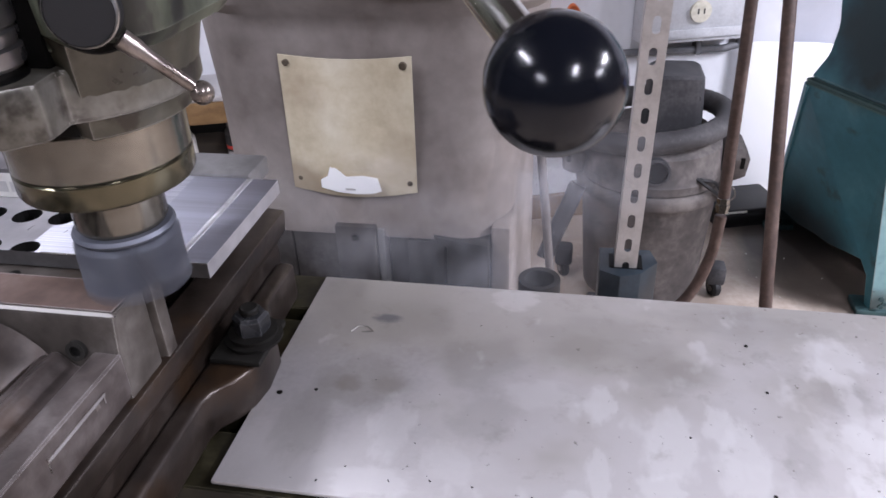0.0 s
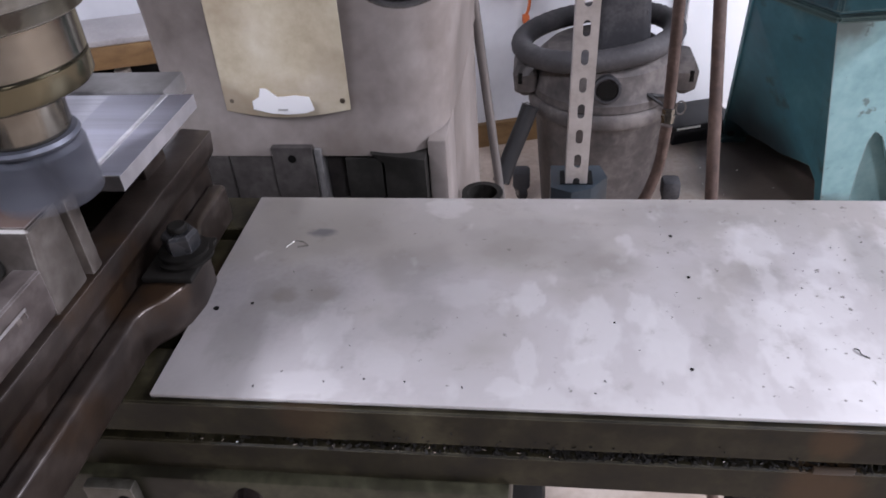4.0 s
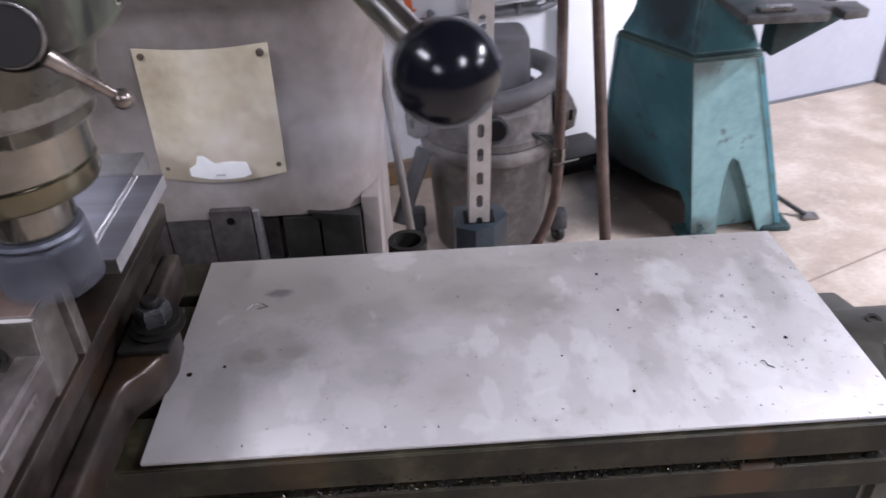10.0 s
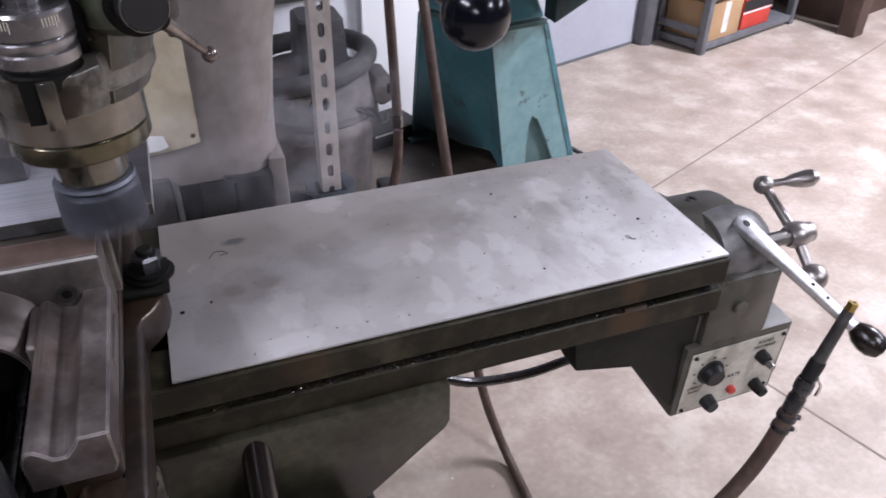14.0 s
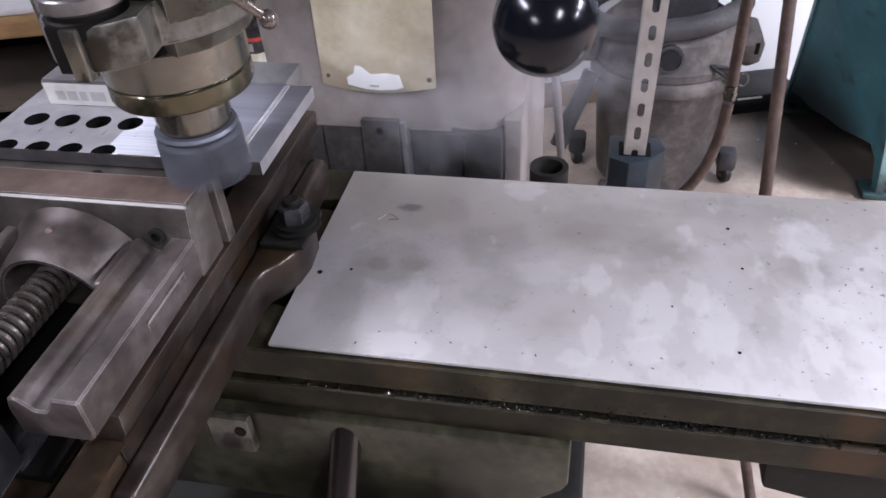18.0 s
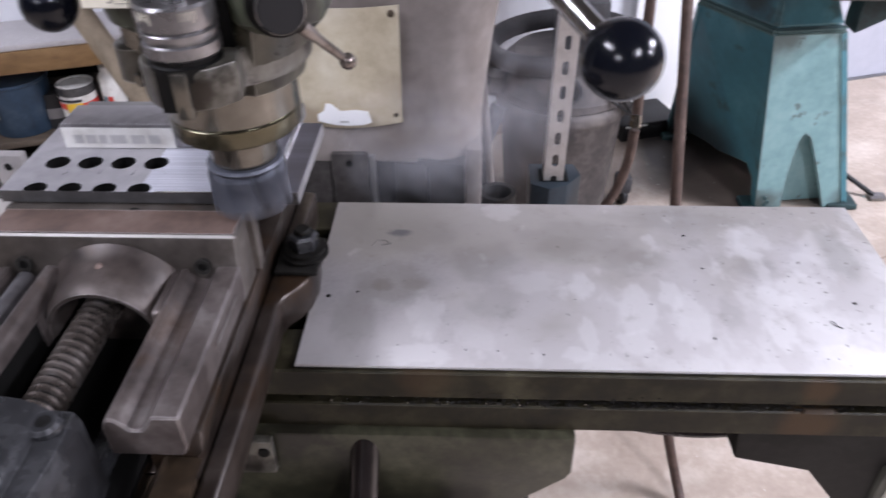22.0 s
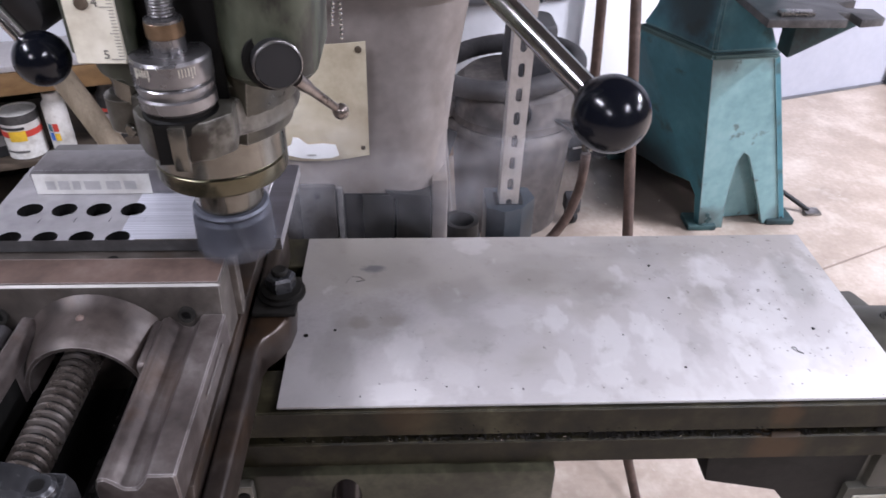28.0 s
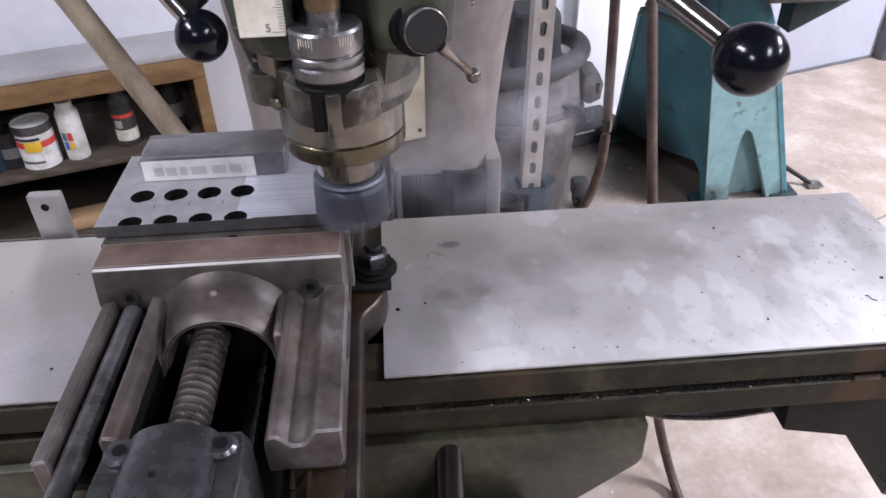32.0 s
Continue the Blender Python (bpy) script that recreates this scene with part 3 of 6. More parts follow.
    if profile[0][0] > 1e-6 and abs(profile[0][0] - profile[-1][0]) < 1e-9:
        for k in range(n):
            bm.faces.new((rings[-1][k], rings[-1][(k + 1) % n], rings[0][(k + 1) % n], rings[0][k]))
    else:
        for ring in (rings[0], rings[-1]):
            if len(ring) > 2:
                bm.faces.new(ring)
    bmesh.ops.recalc_face_normals(bm, faces=bm.faces[:])
    if frm is not None:
        bm.transform(frm)
    return bm


def along(a, b):
    """The pose that stands a z-axis shape at a, pointing to b."""
    d = Vector(b) - Vector(a)
    return Matrix.Translation(a) @ d.to_track_quat("Z", "Y").to_matrix().to_4x4()


def bm_rod(a, b, r, r2=None, n=20, edge=0.0):
    d = (Vector(b) - Vector(a)).length
    r2 = r if r2 is None else r2
    e = edge
    prof = [(0, 0), (r - e, 0), (r, e), (r2, d - e), (r2 - e, d), (0, d)] if e else [(0, 0), (r, 0), (r2, d), (0, d)]
    return bm_lathe(prof, n, along(a, b))


def bm_ball(c, r, n=32):
    bm = bmesh.new()
    bmesh.ops.create_uvsphere(bm, u_segments=n, v_segments=n // 2, radius=r)
    bm.transform(Matrix.Translation(c))
    return bm


def smooth_path(pts, k=8):
    """Points on a Catmull-Rom curve through pts."""
    p = [Vector(q) for q in pts]
    p = [2 * p[0] - p[1]] + p + [2 * p[-1] - p[-2]]
    out = []
    for a, b, c, d in zip(p, p[1:], p[2:], p[3:]):
        for i in range(k):
            t = i / k
            out.append(0.5 * (2 * b + (c - a) * t + (2 * a - 5 * b + 4 * c - d) * t * t + (3 * b - a - 3 * c + d) * t**3))
    return out + [p[-2]]


def bm_tube(pts, r, n=12, closed=False, ripple=0.0, every=1):
    bm = bmesh.new()
    rings = []
    m = len(pts)
    up = Vector((0.13, 0.21, 1)).normalized()
    for i, p in enumerate(pts):
        a, b = (pts[i - 1], pts[(i + 1) % m]) if closed else (pts[max(i - 1, 0)], pts[min(i + 1, m - 1)])
        d = (Vector(b) - Vector(a)).normalized()
        s = d.cross(up)
        s = s.normalized() if s.length > 1e-4 else Vector((1, 0, 0))
        t = s.cross(d)
        rr = r + (ripple if (i // every) % 2 else 0)
        rings.append([bm.verts.new(Vector(p) + rr * (math.cos(2 * math.pi * k / n) * s + math.sin(2 * math.pi * k / n) * t)) for k in range(n)])
    for i in range(m if closed else m - 1):
        a, b = rings[i], rings[(i + 1) % m]
        for k in range(n):
            bm.faces.new((a[k], a[(k + 1) % n], b[(k + 1) % n], b[k]))
    if not closed:
        bm.faces.new(rings[0])
        bm.faces.new(rings[-1])
    bmesh.ops.recalc_face_normals(bm, faces=bm.faces[:])
    return bm


def join(*bms):
    out = bmesh.new()
    for b in bms:
        me = bpy.data.meshes.new("tmp")
        b.to_mesh(me)
        b.free()
        out.from_mesh(me)
        bpy.data.meshes.remove(me)
    return out


def part(name, bm, material, parent=None, label="", smooth=True):
    """Links a bmesh as one mesh object under a thing or under a part."""
    me = bpy.data.meshes.new(name)
    bm.to_mesh(me)
    bm.free()
    for m in material if isinstance(material, (list, tuple)) else [material]:
        me.materials.append(m)
    if smooth:
        me.polygons.foreach_set("use_smooth", [True] * len(me.polygons))
        me.set_sharp_from_angle(angle=radians(32))
    ob = new(name, me)
    if parent:
        ob.parent = parent
        ob.matrix_parent_inverse = parent.matrix_basis.inverted() if not parent.parent else Matrix()
    if label:
        tagged(ob, label)
    return ob


def thing(name, label, category, at=(0, 0, 0), group="", kind=""):
    ob = new(name)
    ob.location = at
    ob.empty_display_size = 0.05
    return tagged(ob, label, category, group, kind)


def bm_text(text, size, frm, depth=0.0004, align="CENTER"):
    cu = bpy.data.curves.new("letters", "FONT")
    cu.body, cu.size, cu.extrude, cu.align_x, cu.align_y = text, size, depth, align, "CENTER"
    ob = bpy.data.objects.new("letters", cu)
    me = ob.to_mesh()
    bm = bmesh.new()
    bm.from_mesh(me)
    ob.to_mesh_clear()
    bpy.data.objects.remove(ob)
    bpy.data.curves.remove(cu)
    bm.transform(frm)
    return bm


# ---- the room ----
def build_room():
    def slab(name, lo, hi, material, label, kind="structure", category="wall"):
        bm = bm_box(lo, hi)
        bm.transform(TURN)
        return tagged(part(name, bm, material, None, label, smooth=False), label, category, kind=kind)

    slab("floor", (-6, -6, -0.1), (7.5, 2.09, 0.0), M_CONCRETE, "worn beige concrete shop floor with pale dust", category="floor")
    slab("wall_north", (-6.1, 2.09, -0.1), (1.62, 2.24, 3.2), M_WHITE, "white painted shop wall behind the machines")
    slab("wall_north_east", (1.62, 2.09, -0.1), (7.6, 2.24, 3.2), M_GREYWALL, "smooth pale grey wall panel behind the saw")
    slab("wall_south", (-6.1, -6.1, -0.1), (7.6, -6.0, 3.2), M_DIM, "unseen dim grey shop wall")
    slab("wall_west", (-6.1, -6, -0.1), (-6.0, 2.09, 3.2), M_DIM, "unseen dim grey shop wall")
    slab("wall_east", (7.5, -6, -0.1), (7.6, 2.09, 3.2), M_DIM, "unseen dim grey shop wall")
    slab("ceiling", (-6.1, -6.1, 3.2), (7.6, 2.24, 3.3), M_DIM, "unseen dim grey ceiling of the workshop", category="ceiling")
    slab("baseboard", (-0.6, 2.065, 0.0), (1.6, 2.088, 0.09), M_WOOD, "raw wood baseboard along the white wall", category="baseboard")
    for u, v, power in LAMPS:
        lamp = thing("ceiling_light", "white strip light with two fluorescent tubes on the ceiling", "ceiling light", room(u, v, 3.13), "strip lights")
        for name, lo, hi, m in (("housing", (u - 0.09, v - 0.62, 3.13), (u + 0.09, v + 0.62, 3.2), M_WHITE), ("tube", (u - 0.065, v - 0.6, 3.09), (u - 0.035, v + 0.6, 3.12), M_TUBE), ("tube", (u + 0.035, v - 0.6, 3.09), (u + 0.065, v + 0.6, 3.12), M_TUBE)):
            bm = bm_box(lo, hi, 0.008)
            bm.transform(TURN)
            part(name, bm, m, lamp)
        light = bpy.data.lights.new("strip_light", "AREA")
        light.shape, light.size, light.size_y = "RECTANGLE", 0.14, 1.2
        light.energy, light.color = power, (0.97, 0.97, 1.15)
        ob = new("strip_light", light)
        ob.matrix_basis = TURN @ pose(u, v, 3.08)


build_room()

# ---- milling machine ----
AX, AY = -0.0122, 0.0095  # spindle axis
NX = -0.0128  # depth screw


def ring(z, x0, x1, y0, y1, r, k=7):
    pts = []
    for cx, cy, a0 in ((x1 - r, y0 + r, -90), (x1 - r, y1 - r, 0), (x0 + r, y1 - r, 90), (x0 + r, y0 + r, 180)):
        for i in range(k):
            a = radians(a0 + 90 * i / (k - 1))
            pts.append((cx + r * math.cos(a), cy + r * math.sin(a), z))
    return pts


def loft(rings, caps=True):
    bm = bmesh.new()
    vs = [[bm.verts.new(p) for p in r] for r in rings]
    n = len(vs[0])
    for a, b in zip(vs, vs[1:]):
        for k in range(n):
            bm.faces.new((a[k], a[(k + 1) % n], b[(k + 1) % n], b[k]))
    if caps:
        bm.faces.new(vs[0])
        bm.faces.new(vs[-1])
    bmesh.ops.recalc_face_normals(bm, faces=bm.faces[:])
    return bm


def screw_head(c, d, r, parent, name="screw", m=None, hexed=False):
    """A domed or six-sided screw head at c, pointing along d."""
    f = along(c, Vector(c) + Vector(d))
    prof = [(0, 0), (r, 0), (r, r * 0.45), (r * 0.8, r * 0.6), (0, r * 0.6)]
    return part(name, bm_lathe(prof, 6 if hexed else 16, f), m or M_STEEL, parent)


def build_mill():
    mill = thing("milling_machine", "old grey knee milling machine with oily table and power feed", "milling machine", (0, 0.4, 0))
    # column: bulging front above, set back behind the ways below
    column = part("column", loft([ring(0.12, -0.155, 0.145, 0.43, 0.82, 0.04), ring(0.955, -0.15, 0.142, 0.43, 0.8, 0.04), ring(0.958, -0.15, 0.142, 0.40, 0.8, 0.05), ring(0.974, -0.152, 0.144, 0.35, 0.8, 0.06), ring(0.979, -0.152, 0.146, 0.342, 0.8, 0.062), ring(0.99, -0.153, 0.146, 0.343, 0.8, 0.064), ring(1.005, -0.154, 0.147, 0.349, 0.8, 0.065), ring(1.03, -0.155, 0.149, 0.356, 0.8, 0.066), ring(1.1, -0.16, 0.158, 0.36, 0.8, 0.07), ring(1.175, -0.168, 0.171, 0.36, 0.8, 0.075), ring(1.19, -0.17, 0.174, 0.359, 0.8, 0.08), ring(1.2, -0.178, 0.184, 0.352, 0.81, 0.085), ring(1.225, -0.182, 0.192, 0.35, 0.81, 0.09), ring(1.3, -0.17, 0.19, 0.352, 0.81, 0.09)]), M_COLUMN, mill, "dull grey painted cast column")
    for x0, x1 in ((0.128, 0.147), (-0.15, -0.12)):
        part("way", bm_box((x0, 0.352, 0.3), (x1, 0.429, 0.99), 0.003), M_COLUMN, mill)
    part("base", bm_box((-0.24, -0.3, 0.0), (0.26, 0.98, 0.12), 0.02), M_DARKCAST, mill)
    part("turret", bm_lathe([(0.17, 1.3), (0.185, 1.31), (0.185, 1.42), (0.17, 1.44), (0.0, 1.44)], 40, Matrix.Translation((0.01, 0.58, 0))), M_COLUMN, mill)
    part("ram", bm_box((-0.1, 0.16, 1.44), (0.11, 1.0, 1.6), 0.015), M_COLUMN, mill)
    part("cover", bm_box((0.028, 0.338, 1.213), (0.1, 0.352, 1.3), 0.002), M_DARKCAST, mill, "dark square cover on the column")
    # brass coloured name plate, bent at the foot, with a paper scrap and four rivets
    bm = bmesh.new()
    cols, rows = 10, 12
    grid = []
    for j in range(rows + 1):
        row = []
        for i in range(cols + 1):
            a, b = i / cols, j / rows
            x = -0.067 + 0.1245 * a - 0.0015 * (1 - b)
            z = 1.0235 + 0.1335 * b - 0.006 * math.sin(math.pi * a) * (1 - b) - 0.004 * math.sin(math.pi * a) * b
            y = 0.3545 - 0.004 * (1 - b) ** 3 * math.sin(math.pi * a)
            row.append(bm.verts.new((x, y, z)))
        grid.append(row)
    for j in range(rows):
        for i in range(cols):
            bm.faces.new((grid[j][i], grid[j][i + 1], grid[j + 1][i + 1], grid[j + 1][i]))
    bmesh.ops.recalc_face_normals(bm, faces=bm.faces[:])
    bmesh.ops.solidify(bm, geom=bm.faces[:], thickness=0.0012)
    bmesh.ops.recalc_face_normals(bm, faces=bm.faces[:])
    plate = part("nameplate", bm, M_PLATENAME, mill, "blank yellowed metal name plate with four rivets")
    for x, z, r in ((-0.060, 1.1495, 0.0038), (0.0495, 1.1485, 0.0045), (-0.061, 1.034, 0.0027), (0.0495, 1.033, 0.0032)):
        screw_head((x, 0.3535, z), (0, -1, 0), 0.85 * r, plate, "rivet", M_RIVET)
    bm = bm_prism([(x * 1.08 + 0.0005, 1.0215 + (z - 1.0085) * 1.12) for x, z in ((-0.036, 1.0135), (-0.02, 1.0095), (-0.005, 1.0085), (0.012, 1.0095), (0.02, 1.0125), (0.017, 1.0245), (0.004, 1.0262), (-0.006, 1.0252), (-0.012, 1.0248), (-0.021, 1.0325), (-0.0265, 1.033), (-0.029, 1.025), (-0.036, 1.021))], "y", 0.3475, 0.3479)
    scrap = part("paper_scrap", bm, M_BRIGHTWHITE, plate, "torn white paper sticker")
    part("print_bar", bm_box((-0.014, 0.3471, 1.0255), (-0.004, 0.3474, 1.0275)), M_PRINT, plate)
    # knee with the wiper and gib castings behind the table
    part("knee", bm_prism([(-0.1, 0.82), (0.36, 0.82), (0.36, 0.46), (0.2, 0.4), (-0.02, 0.6), (-0.1, 0.68)], "x", -0.15, 0.125, 0.008), M_DARKCAST, mill)
    part("dovetail", bm_prism([(0.0725, 0.984), (0.127, 0.977), (0.127, 0.82), (0.084, 0.82), (0.0862, 0.972)], "y", 0.337, 0.43, 0.0012), M_DARKCAST, mill, "dark oily dovetail way")
    part("dovetail", bm_prism([(-0.124, 0.9905), (-0.168, 0.987), (-0.165, 0.82), (-0.13, 0.82), (-0.132, 0.974)], "y", 0.339, 0.43, 0.0012), M_DARKCAST, mill, "dark oily dovetail way")
    for x0, x1, z1, y0, m in ((-0.1185, -0.0745, 0.9785, 0.341, M_WAYS), (-0.074, -0.0275, 0.9825, 0.3425, M_WAYS), (-0.0268, 0.0155, 0.9912, 0.336, M_WAYS), (0.016, 0.0235, 0.988, 0.338, M_IRONPALE), (0.0237, 0.0455, 0.976, 0.352, M_WAYS), (0.046, 0.0835, 0.9768, 0.341, M_DARKCAST)):
        part("way_block", bm_box((x0, y0, 0.82), (x1, 0.43, z1), 0.002), m, mill)
    part("pin_hole", bm_rod((-0.0058, 0.3362, 0.979), (-0.0058, 0.3352, 0.979), 0.0042), M_GROOVE, mill)
    # the cross slide: saddle, table and power feed travel together on the knee
    slide = thing("milling_table", "oily dark cast iron milling table on its olive grey saddle", "milling table", (0, 0.1, 0.9))
    saddle = part("saddle", bm_prism([(-0.345, 0.9325), (0.222, 0.9325), (0.222, 0.888), (0.218, 0.880), (0.12, 0.795), (-0.24, 0.795), (-0.341, 0.87), (-0.345, 0.878)], "y", -0.012, 0.325, 0.004), M_SADDLE, slide, "olive grey oily saddle casting")
    part("lock_shaft", bm_rod((0.05, 0.0, 0.923), (0.047, -0.055, 0.842), 0.0125, edge=0.002), M_BLACKBROWN, saddle, "black steel lock lever")
    lug = part("lug", bm_box((-0.059, -0.022, 0.892), (-0.0235, -0.0125, 0.9322), 0.003), M_BRKT, saddle, "small pale bracket with a socket screw")
    part("socket", bm_rod((-0.031, -0.0215, 0.9205), (-0.031, -0.0235, 0.9205), 0.0048), M_GROOVE, lug)
    # table, with T-slots and a groove along the front
    prof = [(-0.004, 0.9965)]
    for y in (0.052, 0.115, 0.178):
        prof += [(y - 0.008, 0.9965), (y - 0.008, 0.982), (y - 0.013, 0.982), (y - 0.013, 0.974), (y + 0.013, 0.974), (y + 0.013, 0.982), (y + 0.008, 0.982), (y + 0.008, 0.9965)]
    prof += [(0.2335, 0.9965), (0.2335, 0.975), (0.222, 0.971), (0.222, 0.96), (0.2335, 0.956), (0.2335, 0.9335), (-0.004, 0.9335), (-0.004, 0.9605), (0.004, 0.9612), (0.008, 0.9622), (0.008, 0.967), (0.004, 0.968), (-0.004, 0.969)]
    table = part("table", bm_prism(prof, "x", -0.62, 0.506, 0.0012, 1), M_TABLE, slide, "oily dark cast iron work table")
    part("groove_grime", bm_box((-0.61, 0.0062, 0.9626), (0.5, 0.0079, 0.9668)), M_GROOVE, table)
    part("stop_button", bm_box((0.395, -0.0062, 0.961), (0.418, -0.0035, 0.9665), 0.001), M_RUST, table, "rusty stop dog in the table groove")
    return mill, slide, table


mill, slide, table = build_mill()


def build_head():
    """The head with quill, depth stop, levers and scale."""
    at = Matrix.Translation((AX, AY, 0))
    def flat(z, r):
        return [(AX + r * math.cos(a), max(AY + r * math.sin(a), -0.034), z) for a in (2 * math.pi * k / 64 for k in range(64))]
    head = part("head", loft([flat(z, r) for z, r in ((1.272, 0.052), (1.276, 0.058), (1.284, 0.06), (1.6, 0.06))]), M_GREEN, mill, "grimy grey green painted head casting")
    # right rib, rounded, that carries the lock knob; left rib that carries the scale
    part("rib", loft([ring(z, 0.008 + d, 0.058 - d, -0.046 + d, 0.04, 0.016, 5) for z, d in ((1.274, 0.006), (1.28, 0.001), (1.3, 0.0), (1.6, 0.0))]), M_GREEN, head)
    part("rib", loft([ring(z, -0.062, -0.029, -0.05, 0.03, 0.006, 4) for z in (1.296, 1.6)]), M_GREEN, head)
    # the recess's shade is painted in as a black face
    part("slot", bm_box((-0.0318, -0.0358, 1.266), (0.0095, -0.03, 1.6)), M_GROOVE, head, "black oily slot behind the depth screw, shade in its colour")
    # feed housing and lever on the other side
    part("feed_housing", bm_box((-0.25, -0.03, 1.346), (-0.066, 0.06, 1.44), 0.02, 3), M_GREEN, head)
    # quill, its wear ring and the spindle nose
    quill = part("quill", bm_lathe([(0, 1.2122), (0.0392, 1.2122), (0.0401, 1.2134), (0.0401, 1.2335), (0.039, 1.235), (0.039, 1.275), (0, 1.275)], 64, at), M_BRASSY, mill, "oil stained ground steel quill")
    part("quill_nose", bm_lathe([(0, 1.1975), (0.0345, 1.1975), (0.039, 1.2), (0.0401, 1.202), (0.0401, 1.2112), (0.0392, 1.212), (0, 1.212)], 64, at), M_OLIVESTEEL, quill, "olive oily lower ring")
    # black band: oil and the shade under the bracket in one colour
    part("oil_shade_band", bm_lathe([(0.0392, 1.2352), (0.0408, 1.2352), (0.0408, 1.2428), (0.0392, 1.2428)], 56, at), M_GROOVE, quill, "black gap over the quill, oil and shade in its colour")
    part("spindle_nose", bm_lathe([(0, 1.1755), (0.0205, 1.1755), (0.0218, 1.178), (0.0218, 1.2), (0, 1.2)], 48, at), M_BRASSY, quill, "polished spindle nose")
    # stop bracket clamped round the quill: ring with a tab to the front
    pts = []
    for k in range(33):
        a = radians(-62 + 304 * k / 32)
        pts.append((AX + 0.0515 * math.cos(a), AY + 0.0515 * math.sin(a)))
    tab = [(-0.0395, -0.046), (-0.0325, -0.058), (-0.0235, -0.0655), (-0.0065, -0.0665), (0.003, -0.0635), (0.0145, -0.052)]
    bracket = part("stop_bracket", bm_prism(pts + tab, "z", 1.243, 1.2658, 0.0025), M_BRKT, mill, "grey stop bracket with chipped paint")
    # boss is black to paint in the shade below the nut
    part("boss", bm_lathe([(0.0, 1.255), (0.0185, 1.255), (0.0192, 1.2662), (0.0178, 1.2672), (0.0178, 1.2693), (0, 1.2693)], 28, Matrix.Translation((NX, -0.049, 0))), M_GROOVE, bracket, "black boss under the depth nut, the nut's shade in its colour")
    part("gap", bm_box((-0.0228, -0.0678, 1.2435), (-0.0158, -0.06, 1.2655)), M_GROOVE, bracket, "dark clamp gap")
    part("tooth", bm_box((-0.0152, -0.0705, 1.2405), (-0.0068, -0.062, 1.2655), 0.0012), M_BRASSY, bracket, "oily steel key")
    screw_head((-0.046, -0.034, 1.247), (-0.5, -0.87, 0), 0.004, bracket, "clamp_screw", M_BRASSY)
    part("ear", bm_lathe([(0, 1.243), (0.013, 1.243), (0.013, 1.262), (0.010, 1.264), (0, 1.264)], 20, Matrix.Translation((-0.05, -0.018, 0))), M_BRKT, bracket)
    part("guide_rod", bm_rod((-0.047, -0.022, 1.26), (-0.047, -0.022, 1.30), 0.0085), M_BRASSY, bracket)
    # the casting runs down round the quill in a skirt, and only the front is cut away
    arc = [radians(-56 + 250 * k / 40) for k in range(41)]
    skirt = [[(AX + r * math.cos(a), AY + r * math.sin(a), z) for a in arc] for z, r in ((1.2335, 0.0442), (1.2345, 0.0462), (1.25, 0.0505), (1.27, 0.0555), (1.284, 0.0595), (1.298, 0.0608), (1.31, 0.0600))]
    part("skirt", loft(skirt), M_SKIRT, head, "grey skirt of the head casting, brown with oil")
    # micrometer depth nuts and screw
    nut = part("depth_nut", bm_lathe([(0.007, 1.2695), (0.0182, 1.2695), (0.0195, 1.271), (0.0195, 1.2765), (0.0182, 1.2775), (0.0187, 1.279), (0.0195, 1.2805), (0.0195, 1.2825), (0.0185, 1.2835), (0.0199, 1.285), (0.0199, 1.2955), (0.0188, 1.297), (0.007, 1.297)], 48, Matrix.Translation((NX, -0.049, 0))), M_NUT, mill, "dull grey steel micrometer depth nut")
    marks = [bm_box((-0.00013, -0.0202, 1.2905 if k % 5 else 1.289), (0.00013, -0.0197, 1.2945)) for k in range(12)]
    for k, b in enumerate(marks):
        b.transform(Matrix.Translation((NX, -0.049, 0)) @ Matrix.Rotation(radians(-40 + 4.5 * k + (38 if k > 5 else 0)), 4, "Z"))
    tagged(part("graduations", join(*marks), M_CREAM, nut), kind="stuff")
    rod = part("depth_screw", bm_lathe([(0.0088, 1.2935), (0.0088, 1.3105), (0.0092, 1.311), (0.0092, 1.314), (0.0069, 1.315)] + [(0.0066 if k % 2 else 0.0061, 1.315 + 0.0008 * k) for k in range(280)], 20, Matrix.Translation((NX, -0.049, 0))), M_NUT, mill, "worn threaded depth stop screw")
    part("bronze_band", bm_lathe([(0.0089, 1.305), (0.0094, 1.3055), (0.0094, 1.3125), (0.0089, 1.313)], 20, Matrix.Translation((NX, -0.049, 0))), M_BRONZE, rod, "rust brown band")
    # scale in inches with its screw
    scale = part("depth_scale", bm_box((-0.0565, -0.0545, 1.2925), (-0.0325, -0.0515, 1.46), 0.0006, 1), M_CREAM, mill, "cream coloured depth scale with black figures")
    ticks = []
    for k in range(0, 90):
        w = 0.0065 if k % 16 == 0 else 0.0045 if k % 8 == 0 else 0.0028
        z = 1.295 + 0.0015875 * k
        ticks.append(bm_box((-0.0327 - w, -0.0549, z), (-0.0327, -0.0546, z + 0.00022)))
    tagged(part("ticks", join(*ticks), M_SCALEINK, scale), kind="stuff")
    for k, s in enumerate("54321"):
        part("figure", bm_text(s, 0.0062, pose(-0.0412, -0.0548, 1.2972 + 0.0254 * k, 90, 0, 0), 0.0002), M_SCALEINK, scale)
    for z in (1.3225, 1.387):
        screw_head((-0.047, -0.0546, z), (0, -1, 0), 0.0032, scale, "screw", M_RIVET)
    # quill lock: knob, lever and ball
    d = Vector((0.30, -0.95, 0.05)).normalized()
    c = Vector((0.0372, -0.042, 1.2905))
